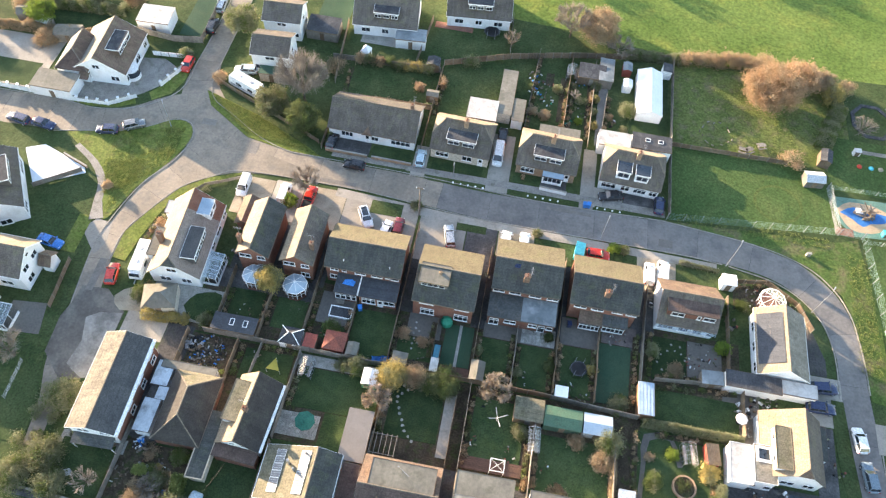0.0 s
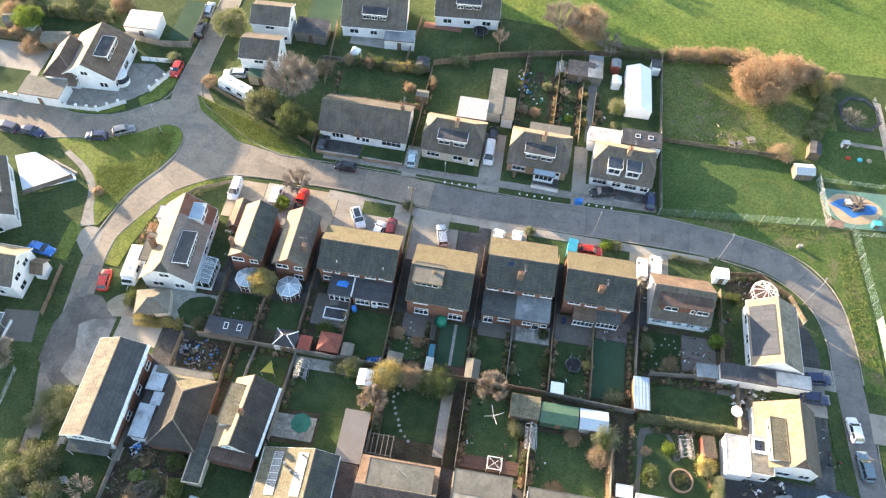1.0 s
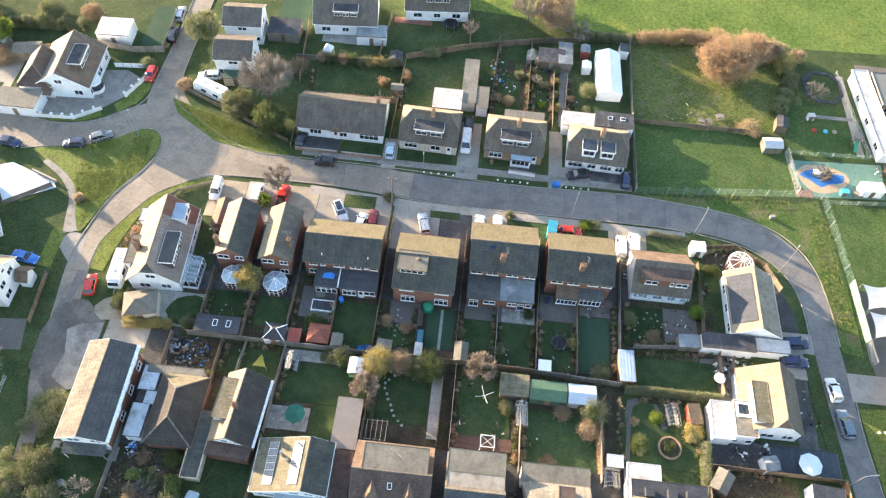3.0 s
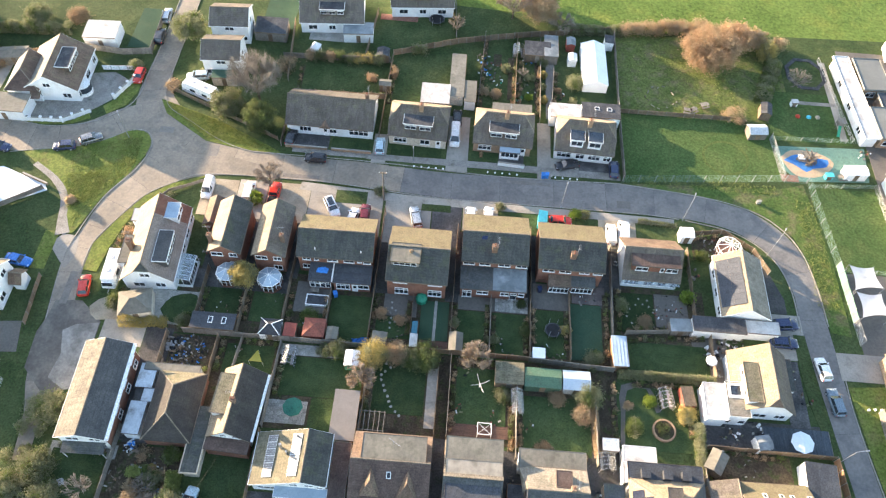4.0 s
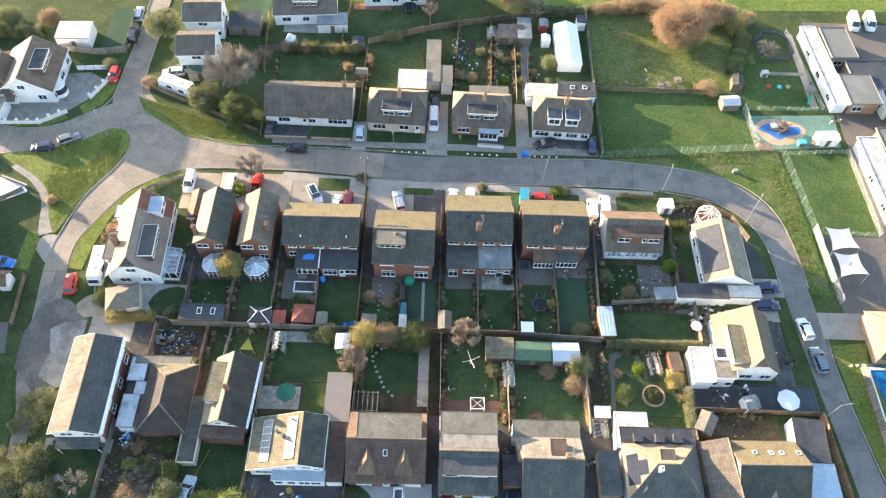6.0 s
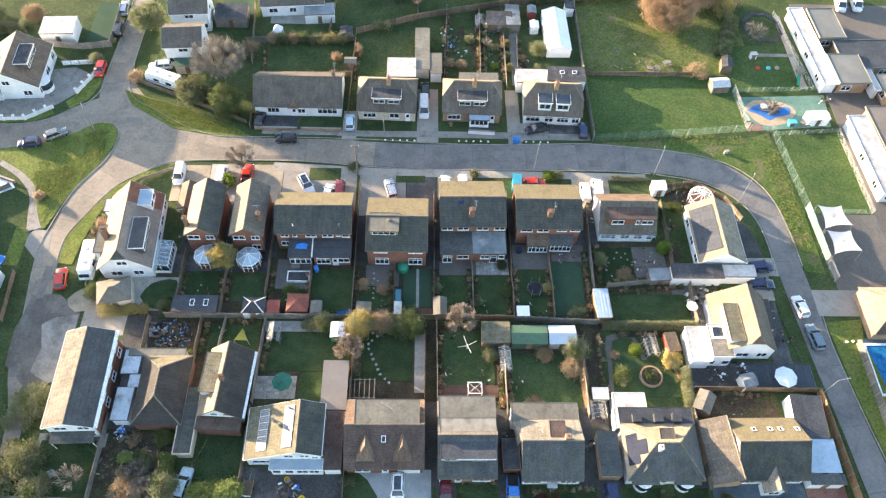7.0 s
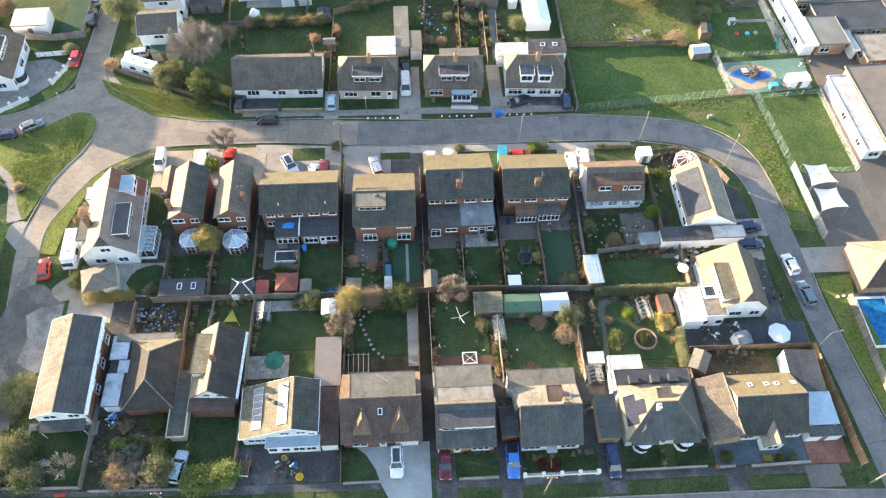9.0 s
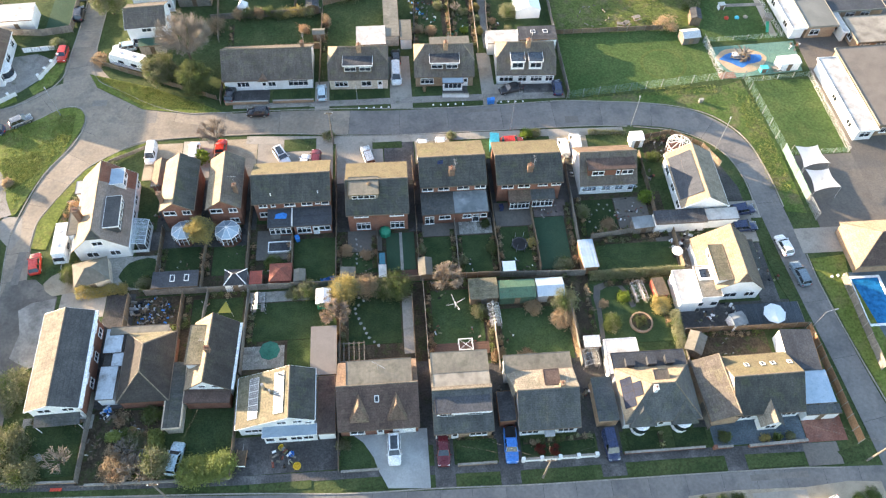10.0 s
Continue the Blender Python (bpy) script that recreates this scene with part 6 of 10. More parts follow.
sr6 = house(48.2, 22.1, 0.6, 9.9, 8.8, 2.9, 6.1, "render", "roof_umber", "white bungalow with grey slate roof, gabled porch and side wings", slopes=["roof_umber", "roof_ochre_sunlit"])
for x in (-2.0, 0.3, 1.8, 4.2):
    skylight(sr6, x, 2.2, 4.56, 0.6, 0.8, 36, 180)
pr = part("porch", plate(bmesh.new(), [(-1.3, -5.7, 0), (1.3, -5.7, 0), (1.3, -5.7, 2.4), (0, -5.7, 3.9), (-1.3, -5.7, 2.4)], 0, drop=(0, 1.4, 0)), "render", sr6)
# Porch roof: pale on its sunny side, slate on its shaded side.
for s in (-1, 1):
    part("roof_slope", plate(bmesh.new(), [(s * 1.7, -6.0, 2.2), (0, -6.0, 4.1), (0, -2.4, 4.1), (s * 1.7, -4.3, 2.2)], 0.1), "roof_slate" if s > 0 else "roof_light", pr)
window(pr, 0, -5.7, 1.4, 1.6, 1.2, sill=False)
window(sr6, -3.3, -4.1, 1.5, 2.2, 1.2)
window(sr6, 3.2, -4.1, 1.5, 2.2, 1.2)
wing = house(41.8, 21.8, 94, 9.0, 4.6, 2.9, 4.4, "brick_buff", "roof_light", "low side wing with a pale roof and white gutter", ry=-1.4, slopes=["roof_grey", "roof_grey"], category="house wing")
shed(55.6, 26.9, 86, 6.4, 4.6, 2.8, "render", "slate_blue", "large flat grey-roofed garage beside the road", kind="flat", pitch=0.06, name="garage", category="garage")
shed(56.0, 21.2, 0, 4.3, 4.8, 2.5, "render", "milky_roof", "carport with a pale translucent roof", kind="flat", pitch=0.1, name="carport", category="carport")

shed(55.9, 17.95, 0, 5.0, 1.4, 2.4, "render", "roof_slate", "narrow grey-tiled canopy in front of the carport", kind="flat", pitch=0.1, name="canopy", category="canopy")

# north row, fronts to the camera
nb = house(-23.5, 90.9, -0.4, 16.4, 9.2, 2.7, 6.0, "render", "roof_grey", "long white bungalow with a plain grey tiled roof")
rear_windows(nb, 16.4, 9.2, [(-4.6, 1.5, 2.2, 1.2), (5.4, 1.5, 3.6, 1.4), (0.6, 1.4, 1.4, 1.1)])
part("entrance_gable", plate(bmesh.new(), [(-1.8, -4.9, 2.5), (0.2, -4.9, 2.5), (-0.8, -4.9, 3.5)], 0, drop=(0, 2.0, 0)), "roof_brown", nb)
door(nb, -0.8, -4.3, 0)
chimney(nb, 6.6, 0.4, 5.4, 6.9, 0.6, 0.6, pots=1)
# Tan paints the two roof planes in sun; the other two stay grey.
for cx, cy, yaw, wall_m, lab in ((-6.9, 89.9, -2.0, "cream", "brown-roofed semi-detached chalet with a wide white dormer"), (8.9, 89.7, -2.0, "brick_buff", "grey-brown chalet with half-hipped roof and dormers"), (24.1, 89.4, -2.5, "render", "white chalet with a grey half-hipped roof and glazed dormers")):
    nh = house(cx, cy, yaw, 11.1, 8.9, 2.7, 6.5, wall_m, "roof_grey", lab, fa=0.5, fb=0.5, slopes=["roof_grey", "roof_tan_sunlit", "roof_tan_sunlit", "roof_grey"])
    if cx > 20:
        for x0 in (-3.0, 0.3):
            dormer(nh, x0, x0 + 2.6, -3.9, -1.0, 3.3, 5.3, "upvc", "pane", "upvc", 1, 1.2)
        rear_windows(nh, 11.1, 8.9, [(-3.6, 1.4, 2.6, 1.3), (-0.6, 1.4, 1.6, 1.3), (2.0, 1.4, 2.2, 1.3), (4.4, 1.4, 1.4, 1.3)])
    else:
        dormer(nh, -2.7, 2.7, -3.8, -1.0, 3.4, 5.4, "upvc", "felt_dark", "roof_grey", 2, 0.9)
        rear_windows(nh, 11.1, 8.9, [(-3.2, 1.4, 2.4, 1.3), (1.4, 1.4, 1.8, 1.2)])
        door(nh, 3.9, -4.15, 0)
        if cx > 0:
            sun_porch = flat_block(nh, -0.4, 3.4, -5.6, -4.1, 0, 2.5, "upvc", "milky_roof", "sun_porch", fall=0.3)
            window(sun_porch, 1.5, -5.48, 1.4, 3.2, 1.2, 0, 4)
    chimney(nh, 0.3, -0.6, 5.6, 7.4, 0.8, 0.6, "brick_buff")
shed(-4.5, 97.2, 0, 5.6, 5.2, 2.7, "render", "felt_white", "flat white-roofed rear extension", kind="flat", pitch=0.04, name="extension_block", category="extension")
shed(-0.5, 102.9, 90, 12.0, 2.9, 2.5, "cream", "felt", "long narrow outbuilding with a pale felt roof", kind="flat", pitch=0.05, name="outbuilding", category="outbuilding")
shed(2.2, 98.8, 90, 5.8, 2.3, 2.4, "render", "felt", "small garage with a pale felt roof", kind="flat", pitch=0.05, name="garage", category="garage")
shed(10.4, 94.8, 0, 7.6, 2.4, 2.7, "brick_buff", "felt", "flat rear extension with a brown felt roof", kind="flat", pitch=0.05, name="extension_block", category="extension")
shed(20.6, 95.2, 0, 6.0, 3.6, 2.9, "render", "felt_white", "flat white-roofed rear extension", kind="flat", pitch=0.03, name="extension_block", category="extension")
ext = shed(27.5, 95.9, 0, 7.4, 3.8, 2.9, "render", "felt_dark", "grey-roofed rear extension with two skylights", kind="flat", pitch=0.05, name="extension_block", category="extension")
skylight(ext, -0.8, 0.3, 2.96, 0.9, 0.8, 2)
skylight(ext, 1.6, 0.3, 2.96, 0.9, 0.8, 2)

# far houses
for cx, cy, yaw, L, W, e, r, lab, w in ((-27.8, 119.7, 5, 13.3, 10.1, 2.8, 6.6, "white far bungalow with a brown roof and dormer", "render"), (-9.6, 127.0, 6, 13.6, 10.4, 2.8, 6.6, "white far bungalow with a grey roof", "render"),
                                     (-46.8, 103.0, 4, 7.6, 7.2, 4.7, 6.6, "white gabled house with a grey roof", "render"), (-47.4, 112.6, 4, 7.8, 7.0, 4.7, 6.6, "white gabled house with a grey roof", "render")):
    fh = house(cx, cy, yaw, L, W, e, r, w, "roof_grey", lab, verge_trim="upvc")
    rear_windows(fh, L, W, [(-L * 0.3, 1.5, 1.8, 1.1), (0, 1.5, 1.4, 1.1), (L * 0.3, 1.5, 1.8, 1.1)])
    if L > 10:
        dormer(fh, -L * 0.18, L * 0.2, -W * 0.4, -W * 0.1, 3.6, 5.4, "upvc", "felt_dark", "roof_grey", 3, 0.8)
    else:
        rear_windows(fh, L, W, [(0, 3.9, 1.8, 0.9)])
        gable_windows(fh, L, [(0, 3.6, 1.2, 1.0), (1.8, 1.4, 1.2, 1.0)], end=1)
shed(-21.8, 114.2, 5, 6.2, 3.4, 2.4, "render", "wet_felt", "low white garden room with a slate-blue roof", kind="flat", pitch=0.15, name="garden_room", category="garden room")
shed(-46.0, 98.3, 4, 4.8, 2.2, 2.2, "cream", "felt_green", "green-roofed lean-to against the gabled house", kind="flat", pitch=0.1, name="lean_to", category="lean-to")
# House and wing: slopes toward the sun painted paler than the rest.
wh = house(-77.2, 95.6, 93, 11.8, 10.6, 3.0, 6.4, "render", "roof_brown", "large white house with a brown roof and a long dormer", slopes=["roof_brown", "roof_light"], verge_trim="upvc")
dormer(wh, -2.6, 2.8, -3.6, -1.0, 4.0, 5.8, "upvc", "felt_dark", "roof_brown", 3, 0.9)
gable_windows(wh, 11.8, [(-2.8, 1.5, 1.6, 1.2), (2.6, 1.5, 1.4, 1.1), (0.2, 4.0, 1.4, 1.0)])
rear_windows(wh, 11.8, 10.6, [(-4.4, 1.5, 2.2, 1.3), (0.2, 1.5, 2.0, 1.3), (4.2, 1.5, 1.4, 1.3)])
bay = part("bay", lathe(bmesh.new(), [(1.5, 0), (1.5, 2.3), (1.55, 2.4)], 12, (-3.2, -5.0, 0)), "upvc", wh, "rounded white bay window")
part("bay_glass", lathe(bmesh.new(), [(1.53, 0.9), (1.53, 2.1)], 12, (-3.2, -5.0, 0)), "pane", bay)
wh2 = house(-82.1, 93.2, 93, 8.4, 6.4, 3.0, 5.8, "render", "roof_brown", "white side wing with a hipped brown tiled roof", fa=0.0, slopes=["roof_brown", "roof_light", "roof_plum"], category="house wing", verge_trim="upvc")
gable_windows(wh2, 8.4, [(-1.6, 1.6, 1.3, 1.0), (1.4, 1.6, 1.4, 1.1)])
part("porch_canopy", plate(bmesh.new(), [(-5.4, -3.4, 2.2), (-5.4, -1.4, 2.2), (-3.8, -1.4, 2.7), (-3.8, -3.4, 2.7)], 0.08), "roof_brown", wh2)
shed(-84.0, 86.4, 0, 8.0, 4.6, 2.6, "render", "felt", "flat brown-roofed garage beside the white house", kind="flat", pitch=0.03, name="garage", category="garage")
shed(-72.9, 107.6, 3, 6.6, 5.0, 2.7, "render", "felt_white", "double garage with a pale roof", kind="flat", pitch=0.08, name="garage", category="garage")
w1 = house(-82.9, 60.9, 122, 13.4, 10.0, 3.4, 7.0, "render", "roof_grey", "white chalet with a grey roof facing the green", slopes=["roof_grey", "roof_light"], verge_trim="upvc")
dormer(w1, -2.6, 3.0, -4.0, -1.6, 4.2, 6.2, "upvc", "felt_dark", "roof_grey", 3, 0.9)
gable_windows(w1, 15.0, [(-1.5, 1.6, 1.8, 1.2), (1.6, 1.6, 1.8, 1.2), (0, 4.2, 1.6, 1.0)])
rear_windows(w1, 15.0, 10.0, [(-5, 1.6, 2.4, 1.3), (4, 1.6, 3.0, 1.4)])
# Far slope coloured as sunlit, near slope as shaded.
w2 = house(-74.5, 48.3, 0, 11.2, 7.2, 4.2, 6.9, "render", "roof_brown", "white gabled house, roof tan on its sunlit slope", ry=0.5, slopes=["roof_grey", "roof_tan_sunlit"], verge_trim="upvc")
rear_windows(w2, 11.2, 7.2, [(-2.6, 1.6, 2.0, 1.2), (2.4, 1.6, 2.0, 1.2), (0, 3.0, 1.2, 0.8)])
gable_windows(w2, 11.2, [(-1.6, 1.5, 1.6, 1.2), (-1.4, 3.8, 1.4, 1.1), (1.2, 3.9, 1.4, 1.1), (0.2, 5.4, 0.8, 0.6)], end=1)
house(-67.7, 50.0, 0, 2.0, 2.8, 2.3, 3.5, "render", "roof_brown", "small white porch with a brown tiled roof", slopes=["roof_brown", "roof_brown"], category="porch")
# House outside the view, added so that its shadow covers the lane.
house(-78.0, 39.4, 0, 10.6, 8.0, 4.2, 7.0, "render", "roof_grey", "unseen white house added to shade the lane corner", slopes=["roof_grey", "roof_tan_sunlit"])
conservatory(-70.6, 39.4, 0, 3.6, 3.4, 2.2, "white glazed garden room beside the tarmac yard")
# Sunlight is in the tan slopes, shade in the plum one.
se = house(76.0, 44.4, 0, 12.0, 8.4, 2.5, 5.6, "brick_buff", "roof_brown", "white bungalow beside the pool, roof tan on its sunlit slopes", fa=0.0, slopes=["roof_plum", "roof_tan_sunlit", "roof_tan_sunlit"])
rear_windows(se, 12, 8, [(-2, 1.5, 2.0, 1.2)])

# school
def school_block(x0, x1, y0, y1, h, roof, label, turn=0.0, wall="cream", step=3.2, rim="upvc"):
    cx, cy, L, W = (x0 + x1) / 2, (y0 + y1) / 2, x1 - x0, y1 - y0
    s = thing("school_block", pose(cx, cy, 0, 0, 0, turn), label, "school building")
    part("wall", boxes((-L / 2 + 0.3, L / 2 - 0.3, -W / 2 + 0.3, W / 2 - 0.3, 0, h - 0.3)), wall, s)
    part("flat_roof", boxes((-L / 2, L / 2, -W / 2, W / 2, h - 0.28, h)), roof, s)
    part("parapet", boxes((-L / 2 - 0.05, L / 2 + 0.05, -W / 2 - 0.05, -W / 2, h - 0.3, h + 0.12), (-L / 2 - 0.05, L / 2 + 0.05, W / 2, W / 2 + 0.05, h - 0.3, h + 0.12),
                          (-L / 2 - 0.05, -L / 2, -W / 2, W / 2, h - 0.3, h + 0.12), (L / 2, L / 2 + 0.05, -W / 2, W / 2, h - 0.3, h + 0.12)), rim, s)
    for k in range(int(W / step / 2)):
        window(s, -L / 2 + 0.3, -W / 2 + step * (2 * k + 1.0), 1.4, step * 0.5, 1.1, -90)
    for k in range(int(L / step)):
        window(s, -L / 2 + step * (k + 0.6), -W / 2 + 0.3, 1.5, step * 0.6, 1.3)
    return s


school_block(77.4, 80.5, 94.4, 117.0, 2.7, "felt_white", "school wing with a bright white flat roof", 3, "render")
school_block(80.7, 86.2, 107.4, 116.4, 3.1, "membrane", "school block with a grey-green flat roof", 2, "brick_buff", rim="membrane")
school_block(83.6, 99.0, 99.0, 107.2, 2.8, "slate_blue", "school block with a dark blue-grey flat roof", 2, "brick_buff", rim="membrane")
school_block(80.9, 87.2, 94.4, 102.6, 3.1, "membrane", "school block with a grey-green flat roof and brick end", 2, "brick_buff", rim="membrane")
school_block(87.6, 88.8, 93.0, 101.0, 2.6, "felt_white", "narrow white-roofed school corridor", 4, "render")
school_block(89.4, 99.0, 90.0, 97.6, 2.6, "felt_pale", "low school block with a brown flat roof", 2, "brick_buff", rim="felt")
school_block(80.2, 84.0, 67.4, 86.0, 2.8, "felt_white", "long school wing with a sunlit white roof", 2, "render")
school_block(84.3, 98.0, 68.4, 88.4, 3.1, "felt_hall", "school hall with a flat brown-grey roof", 2, "brick_buff", rim="felt")

# ---------------------------------------------------------------- fences and walls
def fence(p, q, h=1.8, mat="timber_grey", label="weathered grey timber panel fence", span=1.83, post="timber_grey", category="fence", gravel=True):
    p, q = Vector((*p, 0)), Vector((*q, 0))
    L = (q - p).length
    n = max(1, round(L / span))
    s = L / n
    f = thing("fence", Matrix.Translation(p) @ pose(0, 0, 0, 0, 0, math.degrees(math.atan2(q.y - p.y, q.x - p.x))), label, category)
    bm = boxes((0.05, s - 0.05, -0.02, 0.02, 0.12, h - 0.05), (0.04, s - 0.04, -0.035, 0.035, h - 0.05, h), (0.05, s - 0.05, -0.04, -0.02, h * 0.5, h * 0.5 + 0.08))
    first = part("panel", bm, mat, f)
    bp = boxes((-0.05, 0.05, -0.05, 0.05, 0, h + 0.06))
    fp = part("post", bp, post, f)
    rnd = random.Random(int(p.x * 31 + p.y * 17))
    for i in range(1, n):
        shared("panel", first.data, f, pose(i * s, 0, rnd.uniform(-0.04, 0.05), rnd.uniform(-1.5, 1.5), 0, 0))
    for i in range(1, n + 1):
        shared("post", fp.data, f, pose(i * s, 0, 0))
    return f


def mesh_fence(p, q, h=2.0, label="green welded mesh school fence on steel posts", span=3.0, white=False):
    p, q = Vector((*p, 0)), Vector((*q, 0))
    L = (q - p).length
    n = max(1, round(L / span))
    s = L / n
    m = "upvc" if white else "wire_green"
    f = thing("mesh_fence", Matrix.Translation(p) @ pose(0, 0, 0, 0, 0, math.degrees(math.atan2(q.y - p.y, q.x - p.x))), label, "fence")
    bm = bmesh.new()
    k = int(s / 0.16)
    for i in range(1, k):
        x = s * i / k
        box(bm, x - 0.004, x + 0.004, -0.004, 0.004, 0.08, h - 0.05)
    for j in range(5):
        z = 0.1 + (h - 0.2) * j / 4
        box(bm, 0.02, s - 0.02, 0.005, 0.018, z - 0.007, z + 0.007)
    first = part("mesh_panel", bm, m, f)
    fp = part("post", boxes((-0.035, 0.035, -0.035, 0.035, 0, h + 0.05)), "metal_grey", f)
    for i in range(1, n):
        shared("mesh_panel", first.data, f, pose(i * s, 0, 0))
    for i in range(1, n + 1):
        shared("post", fp.data, f, pose(i * s, 0, 0))
    return f


def garden_wall(p, q, h, mat, label, thick=0.22, cap="kerb_stone", pillars=0.0):
    p, q = Vector((*p, 0)), Vector((*q, 0))
    L = (q - p).length
    w = thing("garden_wall", Matrix.Translation(p) @ pose(0, 0, 0, 0, 0, math.degrees(math.atan2(q.y - p.y, q.x - p.x))), label, "wall")
    part("wall", boxes((0, L, -thick / 2, thick / 2, 0, h)), mat, w)
    part("coping", boxes((-0.02, L + 0.02, -thick / 2 - 0.04, thick / 2 + 0.04, h, h + 0.07)), cap, w)
    if pillars:
        for i in range(int(L / pillars) + 1):
            x = min(i * pillars, L)
            part("pillar", boxes((x - 0.2, x + 0.2, -0.2, 0.2, 0, h + 0.25), (x - 0.24, x + 0.24, -0.24, 0.24, h + 0.25, h + 0.34)), mat, w)
    return w


# ---------------------------------------------------------------- plants
SECOND_LEAF = {"leaf_gold": "leaf_olive", "leaf_olive": "leaf_green", "leaf_green": "leaf_olive", "leaf_dark": "leaf_green", "leaf_copper": "leaf_tan", "leaf_tan": "leaf_copper", "leaf_bright": "leaf_green"}


def leaf_mesh(name, pts, size, mat, parent, rnd, droop=0.5):
    """Many small four-cornered leaves at the points."""
    if name in ("crown", "foliage", "leaf_crown"):
        more = pts[rnd.integers(0, len(pts), int(len(pts) * 0.7))]
        pts = np.concatenate([pts, more + rnd.normal(size=more.shape) * size * 0.9])
        size *= 0.68
    n = len(pts)
    a = rnd.normal(size=(n, 3))
    a /= np.linalg.norm(a, axis=1)[:, None]
    b = rnd.normal(size=(n, 3))
    b -= (b * a).sum(1)[:, None] * a
    b /= np.linalg.norm(b, axis=1)[:, None]
    s = size * rnd.uniform(0.55, 1.35, (n, 1))
    a, b = a * s, b * s * 0.7
    v = np.stack([pts - a, pts - b * 0.9, pts + a, pts + b], 1).reshape(-1, 3)
    v[:, 2] = np.maximum(v[:, 2], 0.05)
    me = bpy.data.meshes.new(name)
    me.from_pydata(v.tolist(), [], [(4 * i, 4 * i + 1, 4 * i + 2, 4 * i + 3) for i in range(n)])
    me.materials.append(MATS[mat])
    me.materials.append(MATS[SECOND_LEAF.get(mat, mat)])
    wave = np.sin(pts[:, 0] * 2.3 + pts[:, 2]) + np.sin(pts[:, 1] * 1.9 - pts[:, 2] * 1.4) + rnd.normal(size=n) * 0.7
    me.polygons.foreach_set("material_index", (wave > 0.9).astype(np.int32))
    ob = new(name, me)
    ob.parent = parent
    return ob


def limbs(bm, base, h, r, rnd, count, thick):
    ends = []
    for i in range(count):
        az = 2 * math.pi * (i + rnd.uniform(0, 0.8)) / count
        z0 = h * rnd.uniform(0.25, 0.5)
        e = Vector((base[0] + math.cos(az) * r * rnd.uniform(0.45, 0.8), base[1] + math.sin(az) * r * rnd.uniform(0.45, 0.8), h * rnd.uniform(0.6, 0.9)))
        s = Vector((base[0], base[1], z0))
        mid = (s + e) / 2 + Vector((0, 0, -0.06 * h))
        rod(bm, s, mid, thick * 0.6, thick * 0.42, 5)
        rod(bm, mid, e, thick * 0.42, thick * 0.14, 5)
        ends.append(e)
    return ends


def tree(x, y, h, r, leaf, label, n=6000, size=0.2, low=0.3, seed=1, category="tree", group="", flat=1.0):
    t = thing("tree", pose(x, y, 0), label, category, group)
    rnd, pr = np.random.default_rng(seed), random.Random(seed)
    bm = rod(bmesh.new(), (0, 0, 0), (0.05, 0.02, h * 0.45), 0.05 * h * 0.5, 0.03 * h * 0.5, 8)
    rod(bm, (0.05, 0.02, h * 0.45), (0.1, -0.05, h * 0.85), 0.03 * h * 0.5, 0.02, 6)
    limbs(bm, (0, 0), h, r, pr, 7, 0.03 * h * 0.5)
    part("trunk", bm, "bark", t)
    n = int(n * 1.5)
    if size > 0.15:
        n, size = int(n * 1.25), size * 0.9
    k = max(10, n // 90)
    c = rnd.normal(size=(k, 3))
    c /= np.linalg.norm(c, axis=1)[:, None]
    c *= rnd.uniform(0.45, 0.95, (k, 1))
    zc, rz = h * (1 + low) / 2, h * (1 - low) / 2
    c = c * (r, r, rz) + (0, 0, zc)
    which = rnd.integers(0, k, n)
    off = rnd.normal(size=(n, 3)) * (0.085 * r + 0.12, 0.085 * r + 0.12, 0.08 * rz + 0.12)
    leaf_mesh("crown", c[which] + off, size, leaf, t, rnd)
    return t


